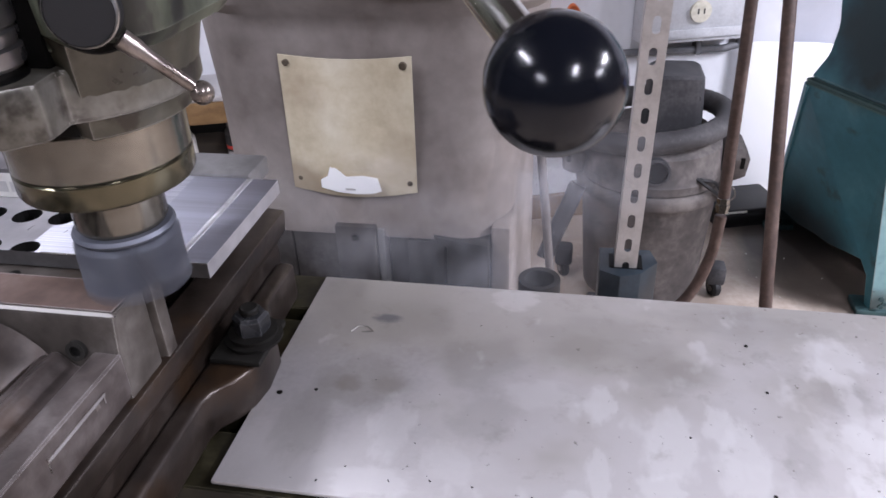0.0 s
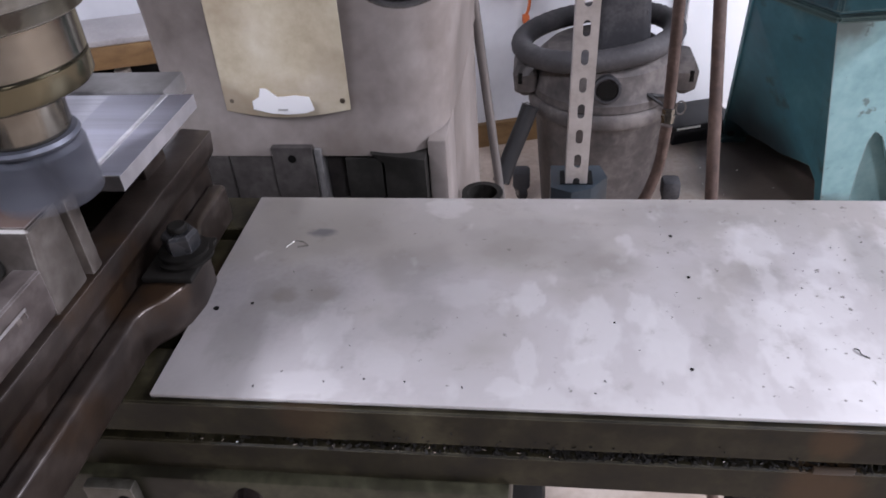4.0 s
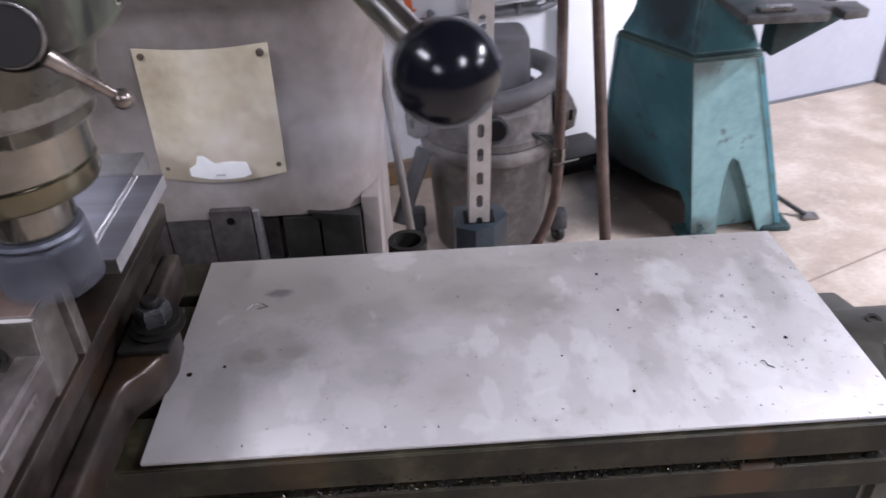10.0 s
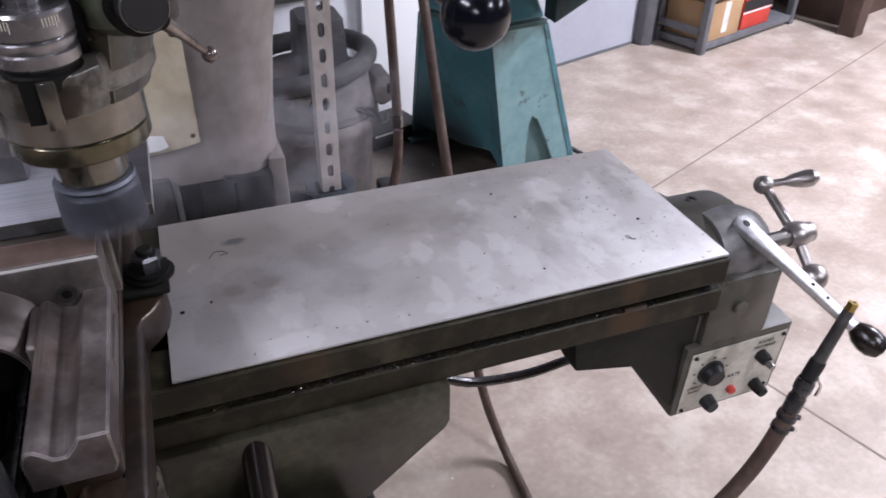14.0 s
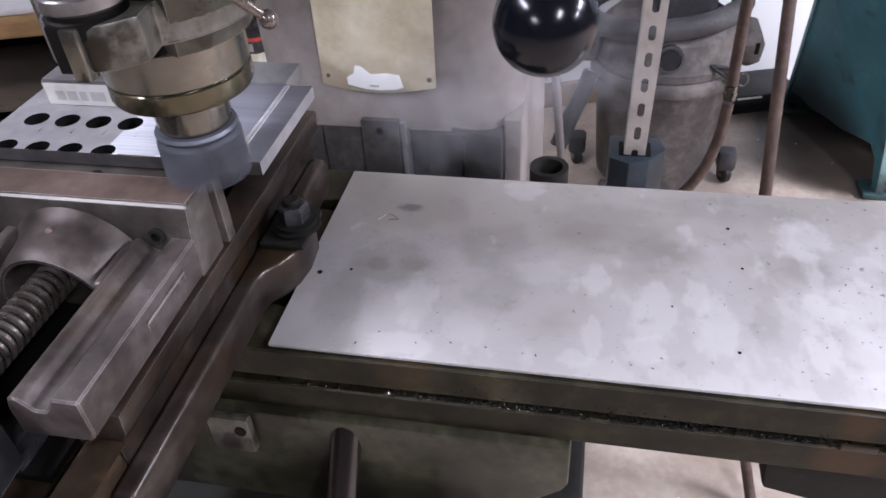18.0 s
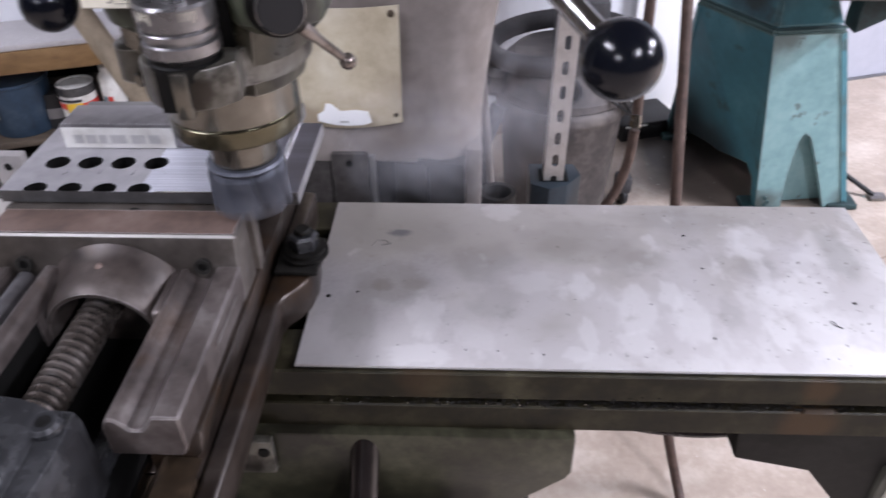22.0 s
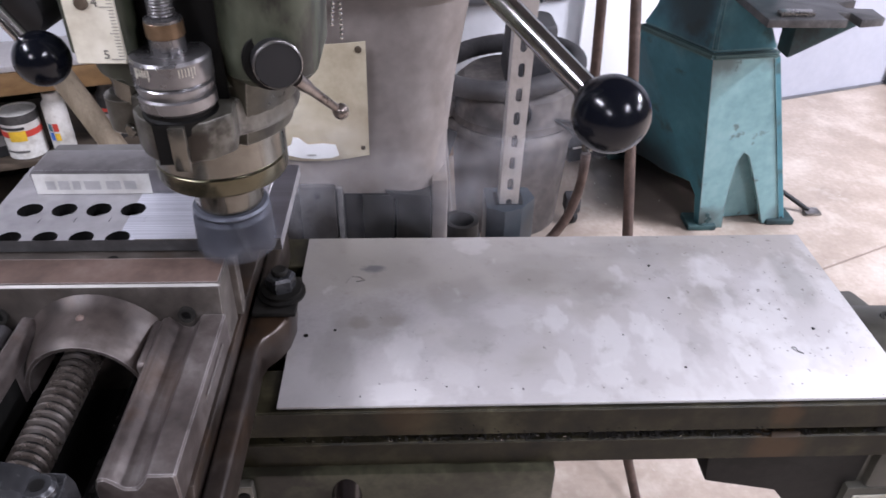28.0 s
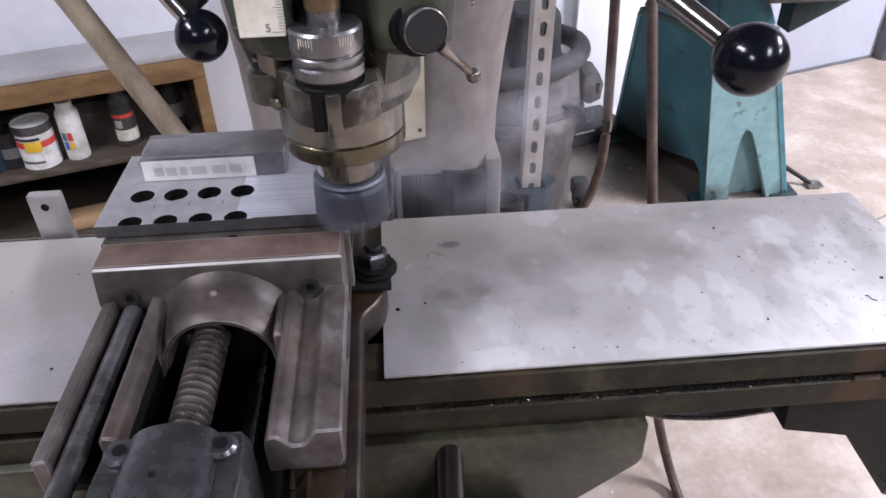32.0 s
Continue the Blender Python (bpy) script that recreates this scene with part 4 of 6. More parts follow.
    lock = part("lock_knob", bm_lathe([(0.0, -0.006), (0.0123, -0.006), (0.0123, 0.0105), (0.0113, 0.012), (0, 0.0122)], 36, along(c, c + d)), M_BLACKMATT, mill, "black round quill lock knob")
    # black collar paints in the ring of shade beside the knob
    part("collar", bm_lathe([(0.0126, -0.012), (0.0166, -0.012), (0.0166, 0.0005), (0.0158, 0.0016), (0.0126, 0.0016)], 36, along(c, c + d)), M_GROOVE, lock, "black collar behind the knob, the knob's shade in its colour")
    part("rim", bm_lathe([(0.0116, 0.0114), (0.0124, 0.0109), (0.0124, 0.0097), (0.0116, 0.0124)], 36, along(c, c + d)), M_STEEL, lock)
    a, b = Vector((0.0482, -0.0455, 1.2805)), Vector((0.068, -0.0337, 1.2575))
    part("lever", bm_lathe([(0, 0), (0.0038, 0), (0.0036, 0.006), (0.0027, 0.010), (0.0022, 0.031), (0, 0.032)], 16, along(a, b)), M_SCREW, lock, "tapered steel lock lever")
    part("lever_ball", bm_ball(b, 0.0046, 20), M_SCREW, lock)
    # upper nut with a black washer, and the bead chain
    c2 = Vector((0.0465, -0.05, 1.3375))
    hexn = part("hex_nut", bm_lathe([(0, 0), (0.0128, 0), (0.0128, 0.003), (0, 0.003)], 28, along(c2, c2 + d)), M_GROOVE, mill, "black washer under a large nut")
    part("nut", bm_lathe([(0.004, 0.003), (0.0095, 0.003), (0.0095, 0.009), (0.0082, 0.0105), (0.0045, 0.0105)], 6, along(c2, c2 + d)), M_BLACKMATT, hexn)
    part("stud", bm_lathe([(0, 0.003), (0.0045, 0.003), (0.0045, 0.011), (0, 0.012)], 16, along(c2, c2 + d)), M_STEEL, hexn)
    beads = []
    for k in range(30):
        s = k / 29
        beads.append(bm_ball((0.0635 + 0.0035 * math.sin(3 * s), -0.012 + 0.004 * math.cos(5 * s), 1.37 - 0.072 * s), 0.00115, 8))
        beads.append(bm_ball((0.0675 + 0.002 * math.sin(2 * s), -0.013 + 0.003 * math.cos(4 * s), 1.37 - 0.078 * s), 0.00115, 8))
    tagged(part("bead_chain", join(*beads), M_CHROME, mill, "thin steel bead chain"), kind="stuff")
    # quill feed lever with its black ball
    ball = Vector((0.1992, -0.0955, 1.2845))
    way = Vector((-0.50, 0.80, 0.33)).normalized()
    hub = ball + way * 0.235
    lever = part("feed_lever", bm_rod(ball + way * 0.013, hub, 0.0062, 0.0072), M_CHROME, mill, "bright steel quill feed lever")
    part("ball_knob", bm_lathe([(0.0184 * math.sin(math.pi * k / 24), -0.0184 * math.cos(math.pi * k / 24)) for k in range(22)] + [(0.0075, 0.017), (0.007, 0.018), (0, 0.018)], 40, along(ball, ball + way)), M_BLACK, lever, "glossy black ball knob")
    part("hub", bm_rod(hub - Vector((0.03, 0, 0)), hub + Vector((0.012, 0, 0)), 0.022, edge=0.003), M_STEEL, lever)
    # trip lever with its ball
    b = Vector((-0.0782, -0.0437, 1.2912))
    top = Vector((-0.128, -0.03, 1.357))
    arm = part("trip_lever", bm_rod(b + (top - b) * 0.36, b + (top - b) * 0.92, 0.0046, 0.006), M_BLACKMATT, mill, "black feed trip lever")
    part("shank", bm_rod(b, b + (top - b) * 0.37, 0.004), M_CHROME, arm)
    part("ball_knob", bm_ball(b, 0.0138, 36), M_BLACK, arm, "glossy black ball knob")
    part("side_knob", bm_lathe([(0, 0), (0.013, 0), (0.0145, 0.004), (0.0145, 0.02), (0.0125, 0.024), (0, 0.025)], 28, along((-0.083, -0.005, 1.314), (-0.094, -0.04, 1.309))), M_BLACKMATT, mill, "black round side knob")
    return quill


quill = build_head()


def build_cutter():
    """A nine-bladed cutter on a slim core under the spindle nose; the gaps between the blades show through when it spins."""
    cut = part("cutter", bm_lathe([(0, -0.0185), (0.006, -0.0185), (0.007, -0.016), (0.0075, 0.009), (0.023, 0.0115), (0.0246, 0.0135), (0.0236, 0.0154), (0, 0.0154)], 40), M_CUT, None, "spinning grey steel cutter")
    for k in range(9):
        b = bm_prism([(0.0065, -0.0192), (0.0065, 0.0105), (0.0232, 0.0112), (0.0252, 0.0085), (0.0256, -0.0192)], "y", -0.0026, 0.0026)
        b.transform(Matrix.Rotation(radians(40 * k), 4, "Z") @ Matrix.Rotation(radians(12), 4, "X"))
        part("blade", b, M_CUT, cut)
    return cut


cutter = build_cutter()
cutter.parent = mill
cutter.matrix_basis = pose(AX, AY - 0.4, 1.16)


def build_power_feed():
    """End bracket, power feed box, crank and lever on the table's end."""
    # end bracket with a rounded top
    pts = [(0.02, 0.85), (0.02, 0.955)]
    for k in range(13):
        a = math.pi * (1 - k / 12)
        pts.append((0.085 + 0.065 * math.cos(a), 0.952 + 0.046 * math.sin(a)))
    pts += [(0.15, 0.955), (0.21, 0.94), (0.21, 0.85)]
    bracket = part("end_bracket", bm_prism(pts, "x", 0.508, 0.575, 0.004), M_FEED, slide, "grey cast end bracket of the table")
    for y, z in ((0.1, 0.9955), (0.17, 0.9505)):
        part("socket_screw", bm_lathe([(0.002, 0), (0.0062, 0), (0.0062, 0.003), (0.0035, 0.003), (0.0035, 0.001), (0, 0.001)], 16, along((0.535, y, z - 0.001), (0.535, y - 0.1, z + 0.4))), M_DARKCAST, bracket)
    part("housing", bm_box((0.5135, 0.012, 0.866), (0.598, 0.13, 0.952), 0.006), M_FEED, bracket, "grey green gear housing")
    screw_head((0.55, 0.0118, 0.915), (0, -1, 0), 0.008, bracket, "plug", M_FEED)
    part("arm", bm_prism([(0.362, 0.9268), (0.368, 0.872), (0.437, 0.856), (0.509, 0.764), (0.512, 0.9268)], "y", 0.02, 0.19, 0.003), M_DARKCAST, bracket, "dark cast mounting arm")
    # control box with slanted panel
    lean = Matrix.Translation((0.505, 0.017, 0.762)) @ Matrix.Rotation(radians(-1.2), 4, "Y") @ Matrix.Rotation(radians(3), 4, "X")
    def on(bm):
        bm.transform(lean)
        return bm
    box = part("control_box", on(bm_box((-0.004, 0.0005, -0.004), (0.134, 0.10, 0.106), 0.004)), M_FEED, slide, "grey green power feed control box")
    part("panel", on(bm_box((0.003, -0.0015, 0.003), (0.127, 0.0, 0.097), 0.0006, 1)), M_PANEL, box, "yellowed white control panel")
    def knob(name, x, z, r, l, m, label=""):
        return part(name, on(bm_lathe([(0, 0), (r, 0), (r * 0.95, l * 0.7), (r * 0.8, l), (0, l)], 20, along((x, -0.0015, z), (x, -1, z)))), m, box, label)
    dial = knob("rate_dial", 0.033, 0.063, 0.0135, 0.012, M_BLACKMATT, "black rate dial")
    part("dial_skirt", on(bm_lathe([(0, 0), (0.0165, 0), (0.016, 0.003), (0, 0.003)], 24, along((0.033, -0.0014, 0.063), (0.033, -1, 0.063)))), M_BLACKMATT, box)
    knob("toggle", 0.099, 0.067, 0.008, 0.012, M_DARKCAST, "dark traverse button")
    knob("toggle_tip", 0.101, 0.064, 0.0045, 0.02, M_STEEL)
    knob("switch", 0.104, 0.019, 0.0075, 0.018, M_DARKCAST, "dark toggle switch")
    knob("switch", 0.04, 0.014, 0.009, 0.014, M_BLACKMATT, "black direction switch")
    knob("pilot_lamp", 0.07, 0.022, 0.0055, 0.006, M_RED, "red pilot lamp")
    for x, z in ((0.008, 0.092), (0.122, 0.092), (0.12, 0.012), (0.008, 0.008)):
        knob("screw", x, z, 0.0025, 0.002, M_DARKCAST)
    for s, x, z, h in (("RAPID", 0.1, 0.088, 0.0075), ("TRAVERSE", 0.1, 0.0805, 0.0065), ("RATE", 0.069, 0.045, 0.0075), ("APPROX", 0.018, 0.042, 0.0055), ("IN/MIN", 0.018, 0.0355, 0.005)):
        part("lettering", on(bm_text(s, h, pose(x, -0.0018, z, 90, 0, 0), 0.0001)), M_INK, box)
    for k in range(7):
        a = radians(215 - 42 * k)
        x, z = 0.033 + 0.0215 * math.cos(a), 0.063 + 0.0215 * math.sin(a)
        part("print_bar", on(bm_box((x - 0.0018, -0.0018, z - 0.001), (x + 0.0018, -0.0016, z + 0.001))), M_INK, box)
    # feed engage lever with a dark egg-shaped knob
    a, b = Vector((0.5585, 0.0425, 0.9935)), Vector((0.609, -0.077, 0.9385))
    f = along(a, b)
    bm = bm_prism([(-0.0125, 0.0), (-0.011, -0.008), (0, -0.0125), (0.011, -0.008), (0.0125, 0.0), (0.0085, 0.05), (0.0065, 0.142), (-0.0065, 0.142), (-0.0085, 0.05)], "y", -0.004, 0.004, 0.002)
    bm.transform(f @ Matrix.Rotation(radians(0), 4, "Z"))
    lev = part("feed_handle", bm, M_ALU, slide, "bright aluminium feed handle with drilled holes")
    for s in (0.0, 0.085, 0.103):
        p = f @ Vector((0, 0, s))
        n = (f.to_3x3() @ Vector((0, 1, 0)))
        n = n if n.z > 0 else -n
        part("hole", bm_rod(p + n * 0.0036, p + n * 0.0045, 0.004 if s == 0 else 0.0022), M_GROOVE, lev)
    part("egg_knob", bm_lathe([(0.0, -0.004), (0.007, -0.003), (0.0115, 0.004), (0.0135, 0.013), (0.0125, 0.022), (0.008, 0.029), (0.0, 0.031)], 28, along(b, b + (b - a))), M_BLACKBROWN, lev, "dark brown egg-shaped knob")
    # ball crank on the feed screw
    hub = Vector((0.622, 0.034, 0.974))
    tip, low = Vector((0.622, 0.094, 1.0015)), Vector((0.622, -0.003, 0.9445))
    crank = part("crank", join(bm_lathe([(0, -0.012), (0.010, -0.012), (0.0135, -0.006), (0.0145, 0), (0.0135, 0.007), (0.011, 0.012), (0.011, 0.018), (0, 0.018)], 28, along(hub, hub + Vector((1, 0, 0)))), bm_rod(hub, tip, 0.0058, 0.0048), bm_rod(hub, low, 0.0058, 0.0052)), M_SATIN, slide, "polished ball crank handle")
    part("ball", bm_ball(tip, 0.0105, 28), M_SATIN, crank)
    part("ball", bm_ball(low, 0.0145, 28), M_SATIN, crank)
    part("grip", bm_lathe([(0, 0.008), (0.004, 0.008), (0.0045, 0.016), (0.004, 0.02), (0.0075, 0.03), (0.0098, 0.042), (0.0092, 0.05), (0.005, 0.0555), (0, 0.056)], 28, along(tip, tip + Vector((0.8, -0.38, 0.22)))), M_SATIN, crank, "polished revolving grip")
    part("screw_shaft", bm_rod((0.57, 0.034, 0.974), (0.635, 0.034, 0.974), 0.008), M_STEEL, slide)
    part("dome", bm_lathe([(0, -0.03), (0.043, -0.03), (0.0455, 0.0), (0.043, 0.018), (0.035, 0.034), (0.022, 0.043), (0, 0.046)], 44, along((0.558, 0.064, 0.955), (0.7, 0.064, 0.955))), M_IRONPALE, bracket, "rounded pale grey feed casing")


build_power_feed()


# ---- on the table ----
def build_plate(x0, x1, spots):
    plate = tagged(part("cover_plate", bm_box((x0, 0.0, 0.9968), (x1, 0.2286, 1.0), 0.0008, 2), M_PLATE, None), "stained dull grey sheet steel cover lying on the milling table", "cover plate", "table cover plates")
    for x, y, r in spots:
        part("drilled_hole", bm_lathe([(0, 0.9998), (r, 0.9998), (r, 1.0003), (0, 1.0003)], 14, Matrix.Translation((x, y, 0))), M_GROOVE, plate)
    return plate


plate = build_plate(0.0, 0.506, ((0.0134, 0.0815, 0.0021), (0.0378, 0.0878, 0.0013), (0.3356, 0.1764, 0.0014), (0.3414, 0.1265, 0.0011), (0.457, 0.0818, 0.0016), (0.3298, 0.0364, 0.0012), (0.287, 0.077, 0.0008)))
plate_west = build_plate(-0.62, -0.2515, ((-0.27, 0.035, 0.0014),))


for (x0, y0), (x1, y1) in (((0.043, 0.155), (0.0475, 0.164)), ((0.0475, 0.164), (0.055, 0.163)), ((0.052, 0.156), (0.060, 0.158)), ((0.060, 0.158), (0.055, 0.163))):
    part("scratch", bm_rod((x0, y0, 1.0001), (x1, y1, 1.0), 0.0006, n=6), M_STEEL, plate, "bright scratched mark")


def build_vise():
    vise = thing("machine_vise", "worn brown cast iron machine vise bolted to the milling table", "vise", (-0.1, 0.03, 0.9968))
    V = vise
    # base with flanges and clamping ears
    part("base_front", bm_prism([(-0.176, 0.9968), (-0.030, 0.9968), (-0.030, 1.044), (-0.0215, 1.053), (-0.045, 1.054), (-0.055, 1.035), (-0.15, 1.035), (-0.16, 1.054), (-0.1845, 1.053), (-0.176, 1.044)], "y", -0.235, -0.1282, 0.002), M_RUST, V, "rusty oily front of the vise base")
    part("base", bm_prism([(-0.176, 0.9968), (-0.030, 0.9968), (-0.030, 1.044), (-0.0215, 1.056), (-0.0195, 1.074), (-0.045, 1.076), (-0.055, 1.06), (-0.055, 1.035), (-0.15, 1.035), (-0.15, 1.06), (-0.16, 1.076), (-0.1865, 1.074), (-0.1845, 1.056), (-0.176, 1.044)], "y", -0.128, 0.21, 0.002), M_VISEBASE, V, "oily brown cast vise base, its shade in the colour")
    for s in (1, -1):
        c = -0.103
        pts = [(0.0735, -0.15), (0.0885, -0.15), (0.0885, -0.05), (0.0882, 0.01), (0.0878, 0.034), (0.0905, 0.044), (0.096, 0.0505), (0.0995, 0.055), (0.1055, 0.066), (0.1085, 0.085), (0.106, 0.112), (0.096, 0.128), (0.0885, 0.145), (0.0885, 0.2), (0.0735, 0.2)]
        out = [(c + s * x, y) for x, y in pts]
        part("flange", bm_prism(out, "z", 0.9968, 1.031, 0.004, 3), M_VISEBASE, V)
        x = c + s * 0.0985
        stud = part("clamp_bolt", bm_lathe([(0, 1.036), (0.0195, 1.036), (0.0198, 1.0385), (0.0165, 1.0395), (0.0168, 1.0425), (0.0125, 1.043), (0, 1.043)], 32, Matrix.Translation((x, 0.095, 0))), M_DARKCAST, V, "dark steel clamping bolt with washers")
        part("nut", bm_lathe([(0, 1.043), (0.0118, 1.043), (0.0124, 1.0455), (0.0124, 1.054), (0.0105, 1.0565), (0, 1.0565)], 6, Matrix.Translation((x, 0.095, 0)) @ Matrix.Rotation(0.35, 4, "Z")), M_CAP, stud)
        part("thread_end", bm_rod((x, 0.095, 1.0565), (x, 0.095, 1.0615), 0.0066, edge=0.001), M_DARKCAST, stud)
        part("strap", bm_box((x - 0.022 if s > 0 else x - 0.014, 0.069, 1.0312), (x + 0.014 if s > 0 else x + 0.022, 0.118, 1.0358), 0.0015), M_DARKCAST, stud)
    # moving jaw
    jaw = part("jaw", bm_prism([(-0.0165, 1.106), (-0.0128, 1.1283), (-0.0112, 1.13), (0.0165, 1.13), (0.0165, 1.076), (-0.0165, 1.076)], "x", -0.1885, -0.0205, 0.0022), M_JAW, V, "moving vise jaw with a rust brown top")
    part("jaw_top", bm_box((-0.1872, -0.0106, 1.1301), (-0.0218, 0.0163, 1.1306)), M_VISETOP, jaw, "rust brown ground top")
    part("jaw_plate", bm_box((-0.19, 0.0172, 1.079), (-0.0165, 0.0275, 1.1295), 0.001), M_JAW, V, "hard steel jaw plate")
    part("notch", bm_rod((-0.098, 0.0165, 1.13), (-0.098, 0.0165, 1.1303), 0.0035), M_GROOVE, jaw)
    for x in (-0.1655, -0.0438):
        h = part("socket_screw", bm_lathe([(0.0035, 0.001), (0.0032, 0.0026), (0.0056, 0.0026), (0.0056, -0.004), (0, -0.004)], 24, along((x, -0.0163, 1.1085), (x, -1.0, 1.25))), M_DARKCAST, jaw)
        part("socket", bm_lathe([(0, 0.0004), (0.0036, 0.0004), (0.0036, 0.0012), (0, 0.0012)], 6, along((x, -0.0163, 1.1085), (x, -1.0, 1.25))), M_GROOVE, jaw)
    # carriage arms on both sides of the screw: grooved profiles
    prof_r = [(-0.0185, 1.109), (-0.034, 1.109), (-0.0365, 1.104), (-0.041, 1.0985), (-0.047, 1.0985), (-0.052, 1.104), (-0.0555, 1.107), (-0.060, 1.106), (-0.0625, 1.099), (-0.0625, 1.078), (-0.0215, 1.078), (-0.0185, 1.085)]
    part("arm", bm_prism(prof_r, "y", -0.1475, -0.0166, 0.0012, 1), M_VISE, V, "grooved arm of the moving jaw")
    prof_l1 = [(-0.1855, 1.105), (-0.177, 1.1065), (-0.1755, 1.104), (-0.1755, 1.078), (-0.1855, 1.078)]
    prof_l2 = [(-0.1525, 1.1055), (-0.1505, 1.1085), (-0.144, 1.1075), (-0.1415, 1.1025), (-0.1412, 1.094), (-0.1525, 1.094)]
    part("arm", bm_prism(prof_l1, "y", -0.1525, -0.0166, 0.0012, 1), M_VISE, V)
    part("arm", bm_prism(prof_l2, "y", -0.141, -0.0166, 0.0012, 1), M_VISE, V)
    # black sheets paint in the shade of the screw channel and rod slot
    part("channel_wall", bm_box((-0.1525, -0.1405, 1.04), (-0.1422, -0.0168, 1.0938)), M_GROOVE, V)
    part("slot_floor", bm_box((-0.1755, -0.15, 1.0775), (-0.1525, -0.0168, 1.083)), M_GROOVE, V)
    part("guide_rod", bm_rod((-0.1675, -0.2, 1.097), (-0.1652, -0.02, 1.0985), 0.0066, edge=0.001), M_SLIDEROD, V, "round steel rod in the arm's slot")
    # half-round boss over the screw
    cx, cz = -0.1045, 1.074
    sx = -0.1132
    def arch(r, y):
        return [(cx + r * math.cos(math.pi * k / 18), y, cz + r * math.sin(math.pi * k / 18) * 1.02) for k in range(19)]
    bm = bmesh.new()
    rings = []
    for r, y in ((0.0345, -0.0166), (0.0345, -0.05), (0.036, -0.053), (0.0385, -0.0533), (0.0408, -0.0505), (0.0425, -0.044), (0.0438, -0.036), (0.0452, -0.028), (0.0475, -0.0215), (0.0512, -0.0167)):
        rings.append([bm.verts.new(p) for p in arch(r, y)])
    for a, b in zip(rings, rings[1:]):
        for k in range(18):
            bm.faces.new((a[k], a[k + 1], b[k + 1], b[k]))
    bmesh.ops.recalc_face_normals(bm, faces=bm.faces[:])
    for f in bm.faces:
        f.normal_flip()
    part("boss", bm, M_VISEBOSS, V, "half-round nut boss with a worn rim")
    # shade inside the arch, put in as a black sheet
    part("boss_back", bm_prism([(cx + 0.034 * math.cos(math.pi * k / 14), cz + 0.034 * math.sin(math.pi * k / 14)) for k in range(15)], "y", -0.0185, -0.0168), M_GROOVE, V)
    for x0, x1 in ((-0.0665, -0.0555), (-0.1505, -0.1415)):
        part("web", bm_box((x0, -0.06, 1.07), (x1, -0.0168, 1.1045), 0.003, 3), M_VISE, V)
    part("oil_cup", bm_ball((cx - 0.001, -0.032, cz + 0.0445), 0.0028, 12), M_VISETOP, V)
    # screw with square thread
    n, pitch, y0, y1 = 40, 0.0062, -0.165, -0.02
    prof = (0.0123, 0.0123, 0.012, 0.0083, 0.0079, 0.0079, 0.0083, 0.012)
    place = (0.0, 0.3, 0.36, 0.46, 0.52, 0.82, 0.88, 0.97)
    turns = int((y1 - y0) / pitch)
    bm = bmesh.new()
    rows = []
    for j in range(turns * 8):
        y = y0 + (j // 8 + place[j % 8]) * pitch
        rows.append([bm.verts.new((sx + prof[j % 8] * math.cos(2 * math.pi * k / n), y + pitch * k / n, 1.083 + prof[j % 8] * math.sin(2 * math.pi * k / n))) for k in range(n)])
    for j in range(len(rows) - 9):
        for k in range(n):
            a, b = rows[j], rows[j + 1]
            if k + 1 < n:
                bm.faces.new((a[k], a[k + 1], b[k + 1], b[k]))
            else:
                bm.faces.new((a[k], rows[j + 8][0], rows[j + 9][0], b[k]))
    bmesh.ops.recalc_face_normals(bm, faces=bm.faces[:])
    lead = part("lead_screw", bm, M_SCREW, V, "oily square-threaded lead screw")
    # black core hides the lit thread roots: shade between threads by colour
    part("core", bm_rod((sx, y0, 1.083), (sx, y1, 1.083), 0.0092, n=28), M_GROOVE, lead, "black core that paints in the shade between the threads")
    # black floor carries the channel's shade
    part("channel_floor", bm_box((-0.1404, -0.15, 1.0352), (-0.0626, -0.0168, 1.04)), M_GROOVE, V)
    part("inner_rail", bm_box((-0.0885, -0.149, 1.04), (-0.0795, -0.02, 1.058), 0.001), M_CAP, V)
    # front bearing cap
    def prof(y, w, zt):
        pts = [(cx - w, y, 1.06), (cx - w, y, 1.112), (cx - w + 0.003, y, 1.118), (cx - 0.024, y, 1.119)]
        pts += [(cx + 0.0235 * math.cos(math.pi * (1 - k / 12)), y, zt - 0.013 + 0.0135 * math.sin(math.pi * k / 12)) for k in range(1, 12)]
        return pts + [(cx + 0.024, y, 1.119), (cx + w - 0.003, y, 1.118), (cx + w, y, 1.112), (cx + w, y, 1.06)]
    cap = part("bearing_cap", loft([prof(-0.152, 0.037, 1.128), prof(-0.1535, 0.038, 1.130), prof(-0.18, 0.040, 1.132), prof(-0.225, 0.037, 1.130), prof(-0.23, 0.035, 1.128)]), M_CAP, V, "dark grey cast bearing cap")
    for s in (-1, 1):
        part("lug", bm_rod((cx + s * 0.0256, -0.163, 1.095), (cx + s * 0.0256, -0.163, 1.1235), 0.0098, 0.0088, edge=0.0018), M_CAP, cap)
        part("bolt_hole", bm_rod((cx + s * 0.0256, -0.163, 1.1234), (cx + s * 0.0256, -0.163, 1.1238), 0.0038), M_GROOVE, cap)
    part("oil_hole", bm_rod((cx - 0.0018, -0.187, 1.130), (cx - 0.0018, -0.187, 1.1325), 0.0018), M_GROOVE, cap)
